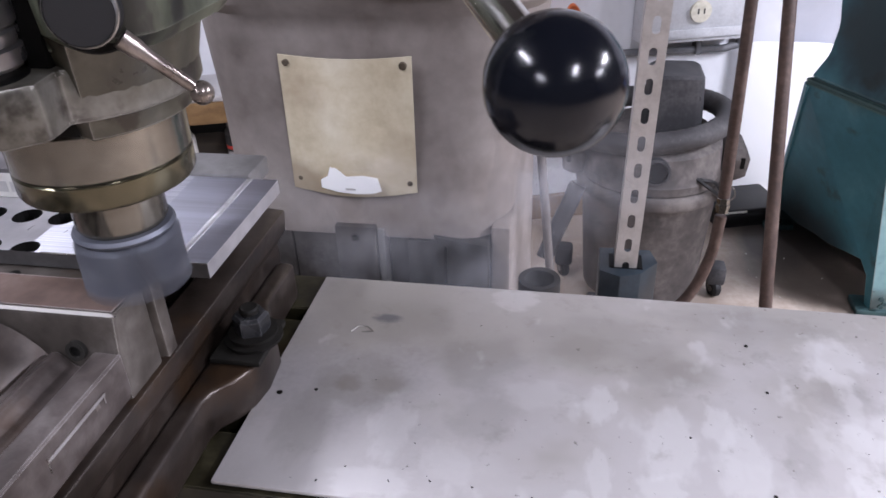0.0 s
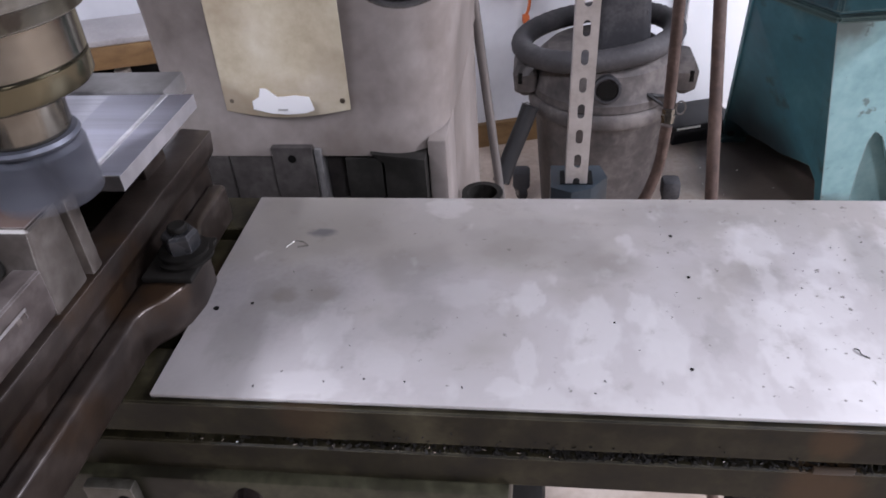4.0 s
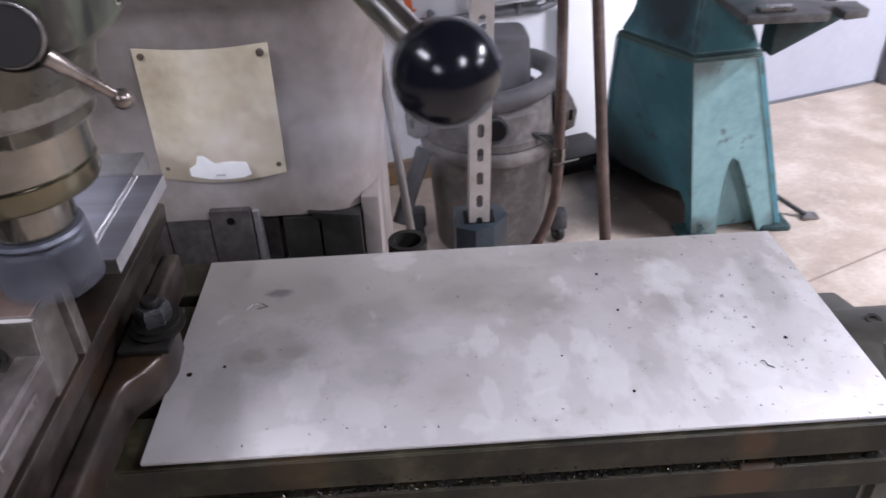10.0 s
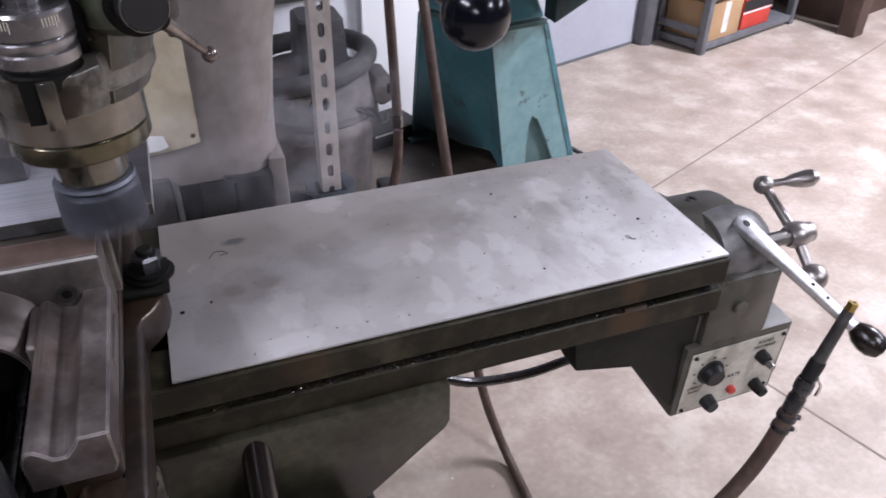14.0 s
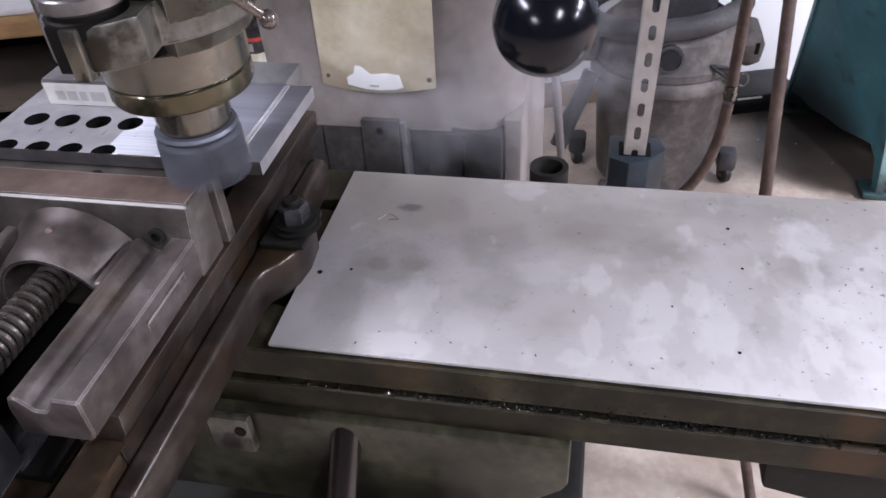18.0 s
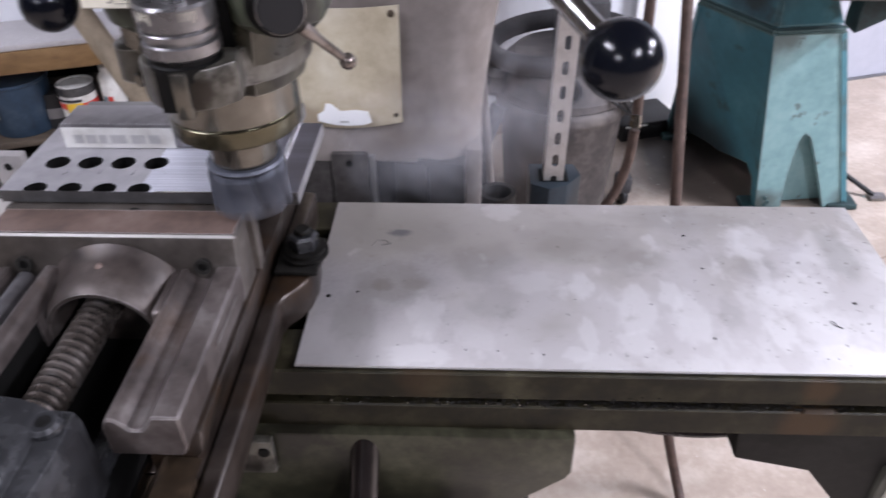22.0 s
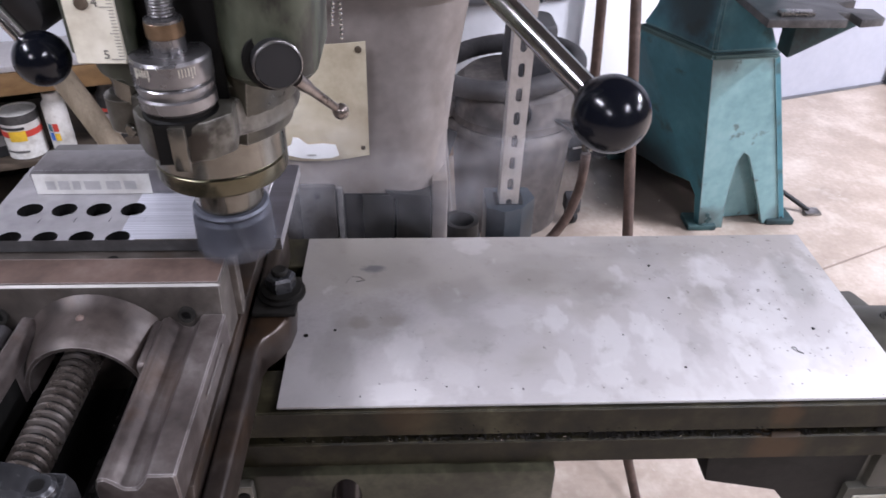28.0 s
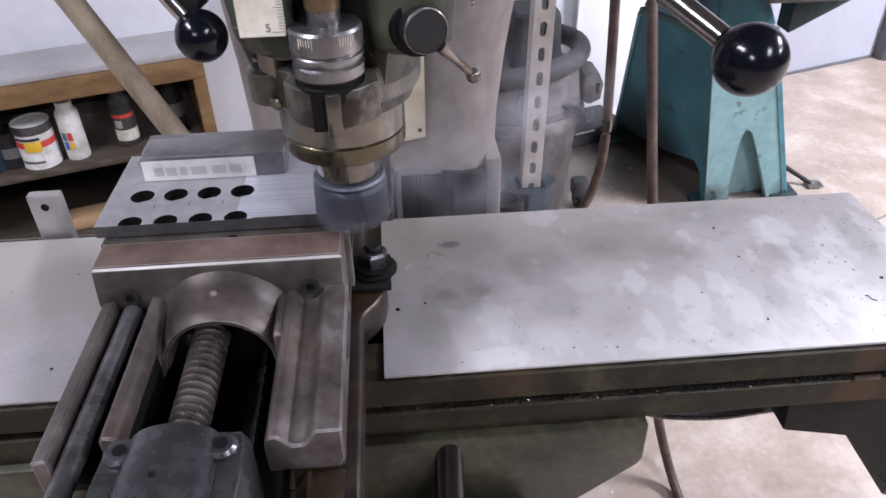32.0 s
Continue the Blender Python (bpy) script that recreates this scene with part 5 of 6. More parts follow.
    # engraved label on the side of the arm
    for lo, hi in (((-0.0184, -0.083, 1.0995), (-0.0172, -0.038, 1.1014)), ((-0.0184, -0.083, 1.0925), (-0.0181, -0.0823, 1.1005)), ((-0.0184, -0.0387, 1.0945), (-0.0181, -0.038, 1.1005))):
        part("label_edge", bm_box(lo, hi), M_CHROME, V, "bright worn edge of a small tag")
    part("print_bar", bm_box((-0.0184, -0.046, 1.0955), (-0.0182, -0.0425, 1.0985)), M_SCREW, V)
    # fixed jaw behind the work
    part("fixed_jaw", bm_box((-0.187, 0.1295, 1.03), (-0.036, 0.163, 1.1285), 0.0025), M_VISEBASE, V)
    part("jaw_cap", bm_box((-0.187, 0.1298, 1.1287), (-0.0045, 0.163, 1.1425), 0.0025), M_IRONPALE, V, "grey worn top of the fixed jaw")
    return vise


vise = build_vise()


def build_block():
    """Block with two rows of holes; its other end is being faced off."""
    x0, x1, y0, y1, z0, z1 = -0.194, 0.0155, 0.025, 0.129, 1.1308, 1.14
    bm = bmesh.new()
    def face(*pts):
        bm.faces.new([bm.verts.new(p) for p in pts])
    p = 0.0245
    xs = [-0.1818 + p * k for k in range(5)]
    ys = [y0, 0.0475, 0.0795]
    rows = ((0.0278, 0.0083), (0.0640, 0.0088))
    for i in range(4):
        for j, (cy, r) in enumerate(rows):
            cxx = (xs[i] + xs[i + 1]) / 2
            n = 20
            circ = [(cxx + r * math.cos(2 * math.pi * k / n), cy + r * math.sin(2 * math.pi * k / n)) for k in range(n)]
            box = []
            for k in range(n):
                a = 2 * math.pi * k / n
                ux, uy = math.cos(a), math.sin(a)
                sx = ((xs[i + 1] if ux > 0 else xs[i]) - cxx) / ux if abs(ux) > 1e-9 else 1e9
                sy = ((ys[j + 1] if uy > 0 else ys[j]) - cy) / uy if abs(uy) > 1e-9 else 1e9
                s = min(sx, sy)
                box.append((cxx + s * ux, cy + s * uy))
            circ = [b if c[1] < y0 else c for c, b in zip(circ, box)]  # the front row is cut open by the edge
            for k in range(n):
                a, b, c, d = box[k], box[(k + 1) % n], circ[(k + 1) % n], circ[k]
                face((*d, z1), (*a, z1), (*b, z1), (*c, z1))
                if max(c[1], d[1]) > y0 + 1e-6:
                    face((*d, z1), (*c, z1), (*c, z1 - 0.009), (*d, z1 - 0.009))
            for qx, qy in ((xs[i], ys[j]), (xs[i + 1], ys[j]), (xs[i + 1], ys[j + 1]), (xs[i], ys[j + 1])):
                near = sorted(box, key=lambda q: (q[0] - qx) ** 2 + (q[1] - qy) ** 2)[:2]
                face((qx, qy, z1), (*near[0], z1), (*near[1], z1))
            face(*[(*c, z1 - 0.009) for c in circ])
    for a, b, c, d in ((x0, xs[0], y0, ys[2]), (x0, (xs[3] + xs[4]) / 2, ys[2], y1), ((xs[3] + xs[4]) / 2, xs[4], ys[2], y1)):
        face((a, c, z1), (b, c, z1), (b, d, z1), (a, d, z1))
    # steel changes here where a reflection ended: its edge is painted in
    seam = -0.036
    face((xs[4], y0, z1), (seam, y0, z1), (seam - 0.006, y1, z1), (xs[4], y1, z1))
    face((seam, y0, z1), (x1, y0, z1), (x1, y1, z1), (seam - 0.006, y1, z1))
    face((x0, y0, z0), (x1, y0, z0), (x1, y0, z1), (x0, y0, z1))
    face((x1, y0, z0), (x1, y1, z0), (x1, y1, z1), (x1, y0, z1))
    face((x1, y1, z0), (x0, y1, z0), (x0, y1, z1), (x1, y1, z1))
    face((x0, y1, z0), (x0, y0, z0), (x0, y0, z1), (x0, y1, z1))
    face((x0, y0, z0), (x0, y1, z0), (x1, y1, z0), (x1, y0, z0))
    bmesh.ops.remove_doubles(bm, verts=bm.verts[:], dist=1e-6)
    bmesh.ops.recalc_face_normals(bm, faces=bm.faces[:])
    for f in bm.faces:
        # front face takes a darker steel: its shade is in the colour
        if f.normal.y < -0.9 and f.calc_center_median().y < y0 + 0.0005:
            f.material_index = 4
        elif f.calc_center_median().x > (xs[3] + xs[4]) / 2 and abs(f.normal.z) > 0.9 and f.calc_center_median().z > z1 - 0.001:
            f.material_index = 1 if f.calc_center_median().x > seam else 3
            if f.normal.z < 0:
                f.normal_flip()
        # hole walls and floors are black: shade painted in
        elif z0 + 0.001 < f.calc_center_median().z < z1 - 0.0005 and x0 + 0.001 < f.calc_center_median().x < x1 - 0.001 and y0 + 0.001 < f.calc_center_median().y < y1 - 0.001:
            f.material_index = 2
    block = tagged(part("drilled_block", bm, [M_BLOCK, M_MACHINED, M_GROOVE, M_LINED, M_DARKSTEEL], None, smooth=False), "drilled steel block in the vise, half of it freshly milled", "steel block")
    # polished ridge where two passes of the cutter meet
    bm = bm_prism([(-0.0035 + 0.0021 * math.cos(math.pi * k / 10), z1 + 0.0005 * math.sin(math.pi * k / 10)) for k in range(11)], "y", 0.036, 0.1285)
    part("ridge", bm, M_RIDGE, block, "bright polished ridge between two milling passes")
    part("burr", bm_tube([Vector((-0.084, y0 + 0.0003, z1)), Vector((-0.05, y0, z1 + 0.0002)), Vector((-0.02, y0, z1)), Vector((x1, y0, z1 + 0.0001))], 0.00045, 6), M_CHROME, block, "bright burr along the milled edge")
    parallels = []
    for y in (0.029, 0.118):
        parallels.append(tagged(part("parallel", bm_box((-0.19, y, 1.0765), (-0.05, y + 0.0105, 1.1305), 0.0008), M_DARKCAST), "dark steel parallel standing in the vise under the block", "parallel", "parallels in the vise"))
    bar = tagged(part("steel_bar", bm_prism([(-0.1735, 1.1402), (-0.065, 1.1402), (-0.065, 1.1605), (-0.1715, 1.1605), (-0.1745, 1.157)], "y", 0.086, 0.118, 0.0014), M_BAR, None), "dull grey steel bar with a worn paper label on the block", "steel bar")
    label = part("label_strip", bm_box((-0.1725, 0.0855, 1.1405), (-0.088, 0.0859, 1.1572)), M_LABEL, bar, "worn off-white label")
    rnd = random.Random(4)
    x = -0.164
    while x < -0.1:
        w = rnd.uniform(0.005, 0.012)
        part("print_bar", bm_box((x, 0.0852, 1.1443), (x + w, 0.0854, 1.1515)), M_PRINT, label)
        x += w + rnd.uniform(0.002, 0.005)
    stop = part("stop_block", bm_box((-0.3485, 0.234, 0.985), (-0.3165, 0.246, 1.0475), 0.002), M_BARGREY, slide, "grey steel stop block with a hole")
    part("stop_hole", bm_rod((-0.333, 0.2342, 1.0345), (-0.333, 0.2335, 1.0345), 0.004), M_GROOVE, stop)
    part("stop_screw_rail", bm_rod((-0.6, 0.245, 0.985), (-0.25, 0.245, 0.985), 0.006), M_BRASSY, table)
    return block, bar, *parallels


clamped = build_block()


# ---- behind the machine ----
def turned(bm):
    bm.transform(TURN)
    return bm


def build_vacuum():
    cx, cy = 0.417, 1.75
    at = Matrix.Translation((cx, cy, 0))
    vac = thing("shop_vacuum", "dusty grey shop vacuum on casters with its hose coiled on top", "vacuum cleaner", (cx, cy, 0))
    part("drum", bm_lathe([(0, 0.05), (0.155, 0.05), (0.168, 0.06), (0.19, 0.38), (0.192, 0.386), (0.206, 0.39), (0.209, 0.398), (0.209, 0.414), (0.206, 0.424), (0.2, 0.43), (0, 0.43)], 48, at), M_VAC, vac, "dust covered grey drum")
    part("lid", bm_lathe([(0.18, 0.431), (0.197, 0.433), (0.197, 0.455), (0.192, 0.462), (0.183, 0.53), (0.155, 0.556), (0, 0.562)], 48, at), M_VAC, vac, "dusty domed lid")
    part("motor_head", loft([ring(z, cx + 0.038 - w, cx + 0.038 + w, cy - d, cy + d, 0.025, 5) for z, w, d in ((0.52, 0.078, 0.095), (0.69, 0.07, 0.08), (0.715, 0.068, 0.078), (0.722, 0.06, 0.07))]), M_VACDARK, vac, "dark blue grey motor head")
    for x in (-0.02, 0.0):
        part("print_bar", bm_box((cx + 0.085 + x, cy - 0.0795, 0.66), (cx + 0.098 + x, cy - 0.0785, 0.672)), M_INK, vac)
    ringpts = [Vector((cx - 0.022 + 0.207 * math.cos(2 * math.pi * k / 90), cy + 0.005 + 0.175 * math.sin(2 * math.pi * k / 90), 0.578 + 0.02 * math.cos(2 * math.pi * k / 90) + 0.006 * math.sin(2 * math.pi * k / 90))) for k in range(90)]
    part("hose", bm_tube(ringpts, 0.0285, 14, closed=True, ripple=0.0016), M_HOSEDARK, vac, "ribbed dark hose coiled round the head")
    part("port", bm_lathe([(0.038, 0), (0.037, 0.03), (0.03, 0.031), (0.028, 0.0), (0, 0.001)], 28, along((cx - 0.003, cy - 0.165, 0.5), (cx - 0.003, cy - 0.4, 0.52))), M_VACDARK, vac, "round hose port")
    part("port_inside", bm_rod((cx - 0.003, cy - 0.1955, 0.5027), (cx - 0.003, cy - 0.1975, 0.5028), 0.0265), M_GROOVE, vac)
    for s in (-1, 1):
        x = cx + s * 0.218
        latch = part("side_handle", loft([ring(z, x - w, x + w, cy - d, cy + d, 0.012, 4) for z, w, d in ((0.425, 0.012, 0.05), (0.445, 0.03, 0.07), (0.495, 0.034, 0.075), (0.52, 0.024, 0.06), (0.525, 0.016, 0.05))]), M_VAC, vac, "dusty side handle with a dark slot")
        part("slot", bm_box((x - 0.006 + s * 0.014, cy - 0.0755, 0.47), (x + 0.006 + s * 0.014, cy - 0.07, 0.502), 0.002), M_GROOVE, latch)
        part("wire_loop", bm_tube([Vector((cx + s * 0.212 + 0.013 * math.cos(a), cy - 0.082, 0.398 + 0.02 * math.sin(a))) for a in [2 * math.pi * k / 16 for k in range(16)]], 0.0022, 6, closed=True), M_STEEL, latch)
    part("cord", bm_tube(smooth_path([(cx + 0.08, cy - 0.13, 0.482), (cx + 0.12, cy - 0.15, 0.468), (cx + 0.16, cy - 0.13, 0.45), (cx + 0.19, cy - 0.12, 0.40), (cx + 0.14, cy - 0.16, 0.45), (cx + 0.09, cy - 0.15, 0.482)]), 0.005, 8), M_BLACKMATT, vac)
    for x, y in ((0.185, 1.83), (0.65, 1.77), (0.285, 1.545), (0.56, 1.95)):
        leg = part("caster_bracket", bm_box((x - 0.028, y - 0.03, 0.045), (x + 0.028, y + 0.03, 0.11), 0.012), M_VACDARK, vac)
        part("wheel", bm_rod((x - 0.012, y - 0.012, 0.03), (x + 0.012, y - 0.002, 0.03), 0.03, edge=0.006), M_BLACKMATT, leg, "black caster wheel")
        part("hub", bm_rod((x - 0.014, y - 0.013, 0.03), (x + 0.014, y - 0.001, 0.03), 0.012), M_STEEL, leg)
    part("hose_end", bm_tube([Vector((0.135, 1.52, 0.245)), Vector((0.16, 1.55, 0.31)), Vector((0.2, 1.585, 0.4)), Vector((0.215, 1.6, 0.44))], 0.024, 16), M_BLACKMATT, vac, "black end of the hose hanging down beside the drum")


build_vacuum()


def build_black_case():
    case = thing("black_case", "low black case with a white strip on the sooty floor", "case", room(1.45, 1.94))
    part("body", turned(bm_box((1.36, 1.86, 0.0), (1.6, 2.04, 0.055), 0.008)), M_BLACKMATT, case)
    part("lid", turned(bm_box((1.355, 1.855, 0.056), (1.605, 2.045, 0.075), 0.008)), M_BLACKMATT, case)
    part("white_strip", turned(bm_box((1.37, 1.8535, 0.062), (1.46, 1.8545, 0.07))), M_LABEL, case, "white printed strip")


build_black_case()


def build_saw():
    """Saw on a tapered sheet-metal pedestal with an arched foot."""
    saw = thing("saw", "old teal painted machine saw on a tapered cast pedestal", "saw", (1.15, 2.0, 0))
    A, B, C, D = Vector((1.09, 1.71, 0)), Vector((1.41, 1.75, 0)), Vector((1.23, 2.32, 0)), Vector((0.907, 2.28, 0))
    a, b, c, d = Vector((0.985, 1.663, 0.63)), Vector((1.2, 1.695, 0.63)), Vector((1.06, 1.99, 0.63)), Vector((0.836, 1.945, 0.63))

    def wall(p, q, r, s, outline, thick, m, label=""):
        """A slab over the quad p q r s (foot, foot, head, head), with an outline in its own unit square."""
        def on(u, w):
            return p.lerp(q, u).lerp(s.lerp(r, u), w)
        n = (q - p).cross(s - p).normalized()
        bm = bmesh.new()
        f = [bm.verts.new(on(*o)) for o in outline]
        k = [bm.verts.new(on(*o) - n * thick) for o in outline]
        bm.faces.new(f)
        bm.faces.new(k)
        for i in range(len(f)):
            bm.faces.new((f[i], f[(i + 1) % len(f)], k[(i + 1) % len(f)], k[i]))
        bmesh.ops.recalc_face_normals(bm, faces=bm.faces[:])
        bmesh.ops.triangulate(bm, faces=[g for g in bm.faces if len(g.verts) > 4])
        return part("side_panel", bm, m, saw, label, smooth=False)

    notch = [(0.0, 0.0), (0.27, 0.0), (0.29, 0.14), (0.35, 0.29), (0.43, 0.43), (0.50, 0.48), (0.57, 0.45), (0.63, 0.33), (0.70, 0.14), (0.74, 0.0), (1, 0), (1, 1), (0, 1)]
    square = [(0, 0), (1, 0), (1, 1), (0, 1)]
    # lit front and shaded sides of one paint, by two colours
    wall(A, B, b, a, notch, 0.02, M_TEALLIT, "teal foot panel with an arched opening, coloured as lit")
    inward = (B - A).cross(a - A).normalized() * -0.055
    wall(A + inward, B + inward, b + inward, a + inward, [(0.12, 0.005), (0.88, 0.005), (0.8, 0.56), (0.2, 0.56)], 0.012, M_TEALLIT, "teal panel set back in the arch, coloured as lit")
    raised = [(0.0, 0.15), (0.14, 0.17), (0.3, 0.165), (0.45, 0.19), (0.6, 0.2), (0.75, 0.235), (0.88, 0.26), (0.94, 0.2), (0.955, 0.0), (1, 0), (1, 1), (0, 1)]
    wall(D, A, a, d, raised, 0.02, M_TEAL, "teal side panel cut high over the floor, coloured as shaded")
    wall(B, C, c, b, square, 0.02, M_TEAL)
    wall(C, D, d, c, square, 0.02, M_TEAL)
    for p in (A, B, C, D):
        q = p + (Vector((1.16, 2.0, 0)) - p).normalized() * 0.035
        part("foot_pad", bm_box((q.x - 0.05, q.y - 0.045, 0.0), (q.x + 0.05, q.y + 0.045, 0.022), 0.006), M_TEALDARK, saw)
        screw_head((q.x, q.y - 0.02, 0.022), (0, 0, 1), 0.014, saw, "foot_bolt", M_DARKCAST, True)
    for x, z in ((1.105, 0.065), (1.115, 0.05), (1.108, 0.04)):
        screw_head((x, 1.7, z), (0.1, -1, 0), 0.008, saw, "bolt", M_TEALDARK)
    # grimy seam and upper casting
    def quad(z, grow):
        m = (a + b + c + d) / 4
        return [((p - m) * grow + m) for p in (a, b, c, d)], z
    def band(levels, m, name, label=""):
        bm = bmesh.new()
        rings = []
        for z, g in levels:
            pts, _ = quad(z, g)
            rings.append([bm.verts.new((p.x, p.y, z)) for p in pts])
        for r, s in zip(rings, rings[1:]):
            for k in range(4):
                bm.faces.new((r[k], r[(k + 1) % 4], s[(k + 1) % 4], s[k]))
        bm.faces.new(rings[0])
        bm.faces.new(rings[-1])
        bmesh.ops.recalc_face_normals(bm, faces=bm.faces[:])
        bmesh.ops.bevel(bm, geom=bm.edges[:], offset=0.008, segments=2, affect="EDGES")
        return part(name, bm, m, saw, label)
    band(((0.624, 1.0), (0.634, 1.022), (0.646, 1.0)), M_TEALDARK, "seam_flange", "thin grimy seam")
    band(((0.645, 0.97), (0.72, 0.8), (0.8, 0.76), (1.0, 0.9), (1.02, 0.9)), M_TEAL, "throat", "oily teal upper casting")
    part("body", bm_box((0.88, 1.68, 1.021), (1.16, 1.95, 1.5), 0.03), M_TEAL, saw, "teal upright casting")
    for x in (0.93, 1.02, 1.11):
        part("rib", bm_box((x, 1.665, 1.05), (x + 0.015, 1.681, 1.4), 0.004), M_TEALDARK, saw)
    # slotted work table on a bracket
    part("brace", bm_prism([(1.15, 0.672), (1.32, 0.765), (1.32, 0.793), (1.15, 0.793)], "y", 1.56, 1.64, 0.006), M_TEALDARK, saw, "oily table bracket")
    tab = part("work_table", bm_prism([(1.02, 1.46), (1.23, 1.46), (1.23, 1.52), (1.265, 1.52), (1.265, 1.46), (1.335, 1.475), (1.34, 1.55), (1.27, 1.56), (1.27, 1.61), (1.33, 1.62), (1.32, 1.70), (1.02, 1.70)], "z", 0.794, 0.816, 0.003), M_DARKSTEEL, saw, "dark steel slotted work table")
    part("stop_bar", bm_box((1.06, 1.48, 0.8162), (1.15, 1.51, 0.829), 0.003), M_STEEL, tab)
    bar = thing("pry_bar", "black bar with a flat silver end beside the saw", "bar", (1.47, 1.8, 0))
    part("shaft", bm_rod((1.34, 1.9, 0.115), (1.52, 1.81, 0.012), 0.0085), M_BLACKMATT, bar)
    part("blade", bm_box((1.505, 1.785, 0.003), (1.56, 1.83, 0.013), 0.003), M_STEEL, bar, "silver flat end")


build_saw()


def build_strut():
    """Slotted channel on a dark blue bracket, with hoses and rods near it."""
    post = thing("strut_post", "slotted galvanised strut standing in a dark blue bracket", "strut", (0.31, 0.976, 0))
    x, y = 0.3105, 0.976
    w = 0.0205
    bm = bmesh.new()
    def face(*p):
        bm.faces.new([bm.verts.new(q) for q in p])
    z, pitch = 0.5522, 0.0508
    sl, hw = 0.0145, 0.0065
    lean = lambda z: 0.018 * (z - 0.6)
    while z < 1.7:
        lo, hi = z, z + pitch
        m = (lo + hi) / 2
        hole = []
        for k in range(8):
            a = math.pi * k / 7
            hole.append((hw * math.cos(a), m + sl - hw + hw * math.sin(a)))
        for k in range(8):
            a = math.pi + math.pi * k / 7
            hole.append((hw * math.cos(a), m - sl + hw + hw * math.sin(a)))
        n = len(hole)
        rim = []
        for hx, hz in hole:
            ux, uz = hx / hw, (hz - m) / sl
            s = max(abs(ux), abs(uz), 1e-6)
            rim.append((w * ux / s, m + pitch / 2 * uz / s))
        P = lambda q, dy=0.0: (x + lean(q[1]) + q[0], y - w + dy, q[1])
        for k in range(n):
            j = (k + 1) % n
            face(P(rim[k]), P(rim[j]), P(hole[j]), P(hole[k]))
            face(P(hole[k]), P(hole[j]), P(hole[j], 0.0025), P(hole[k], 0.0025))
        for cxn, czn in ((1, 1), (1, -1), (-1, 1), (-1, -1)):
            corner = (w * cxn, m + pitch / 2 * czn)
            near = sorted(rim, key=lambda q: (q[0] - corner[0]) ** 2 + (q[1] - corner[1]) ** 2)[:2]
            if min(abs(near[0][0] - near[1][0]), abs(near[0][1] - near[1][1])) > 1e-7:
                face(P(corner), P(near[0]), P(near[1]))
        z = hi
    zt = z
    for s in (-1, 1):
        a = x + s * w
        face((a + lean(0.5522), y - w, 0.5522), (a + lean(zt), y - w, zt), (a + lean(zt), y + w, zt), (a + lean(0.5522), y + w, 0.5522))
        b = x + s * (w - 0.01)
        face((a + lean(0.5522), y + w, 0.5522), (a + lean(zt), y + w, zt), (b + lean(zt), y + w, zt), (b + lean(0.5522), y + w, 0.5522))
    bmesh.ops.remove_doubles(bm, verts=bm.verts[:], dist=1e-6)
    bmesh.ops.recalc_face_normals(bm, faces=bm.faces[:])
    part("channel", bm, M_ZINC, post, "galvanised channel with a row of slots", smooth=False)
    part("bracket", bm_prism([(0.262, 0.945), (0.30, 0.925), (0.338, 0.94), (0.372, 0.985), (0.36, 1.03), (0.262, 1.03)], "z", 0.44, 0.578, 0.002), M_BLUE, post, "dark blue five-sided steel bracket")
    part("socket", bm_box((0.28, 0.955, 0.5782), (0.342, 1.005, 0.58)), M_GROOVE, post)
    part("foot", bm_box((0.28, 0.95, 0.0), (0.34, 1.01, 0.44), 0.004), M_BLUE, post)
    hose = thing("air_hose", "brown rubber air hose with a brass fitting hanging down", "hose", (0.47, 1.0, 0))
    part("upper_hose", bm_tube(smooth_path([(0.476, 1.12, 1.6), (0.473, 1.07, 1.2), (0.472, 1.013, 0.9), (0.47, 0.98, 0.725)]), 0.0105, 12), M_HOSE, hose)
    part("fitting", bm_lathe([(0, 0), (0.0112, 0), (0.0112, 0.008), (0.0125, 0.009), (0.0125, 0.015), (0.0112, 0.016), (0.0112, 0.026), (0, 0.026)], 6, along((0.469, 0.973, 0.698), (0.47, 0.98, 0.73))), M_BRASSY, hose, "brass hose fitting")
    part("lower_hose", bm_tube(smooth_path([(0.469, 0.973, 0.692), (0.462, 0.962, 0.62), (0.44, 0.95, 0.55), (0.40, 0.93, 0.50), (0.33, 0.88, 0.46), (0.22, 0.86, 0.38), (0.2, 0.9, 0.2), (0.22, 0.95, 0.011)]), 0.0105, 12), M_HOSE, hose)
    tagged(part("brown_hose", bm_tube(smooth_path([(0.494, 1.15, 1.6), (0.517, 0.9, 0.9), (0.527, 0.79, 0.6), (0.539, 0.68, 0.3), (0.552, 0.635, 0.18), (0.58, 0.61, 0.07), (0.594, 0.56, 0.016), (0.59, 0.45, 0.011), (0.56, 0.1, 0.011), (0.5, -0.3, 0.011)]), 0.0105, 14), M_HOSE), "stiff brown hose hanging behind the table to the floor", "hose")
    tagged(part("thin_rod", bm_rod((0.235, 0.85, 0.0), (0.14, 0.762, 1.03), 0.0072, n=14), M_RODGREY), "thin grey steel rod leaning by the column", "rod")
    tagged(part("pipe_socket", bm_lathe([(0.022, 0.3), (0.022, 0.84), (0.0245, 0.842), (0.0245, 0.868), (0.0175, 0.868), (0.0175, 0.82), (0, 0.82)], 24, Matrix.Translation((0.172, 0.455, 0))), M_DARKCAST, mill), "open pipe end beside the column ways")


build_strut()


def build_bench():
    """Workbench against the wall with a low shelf of cans."""
    bench = thing("workbench", "wooden workbench with a grey top and a dark shelf of cans", "workbench", room(-0.4, 1.85))
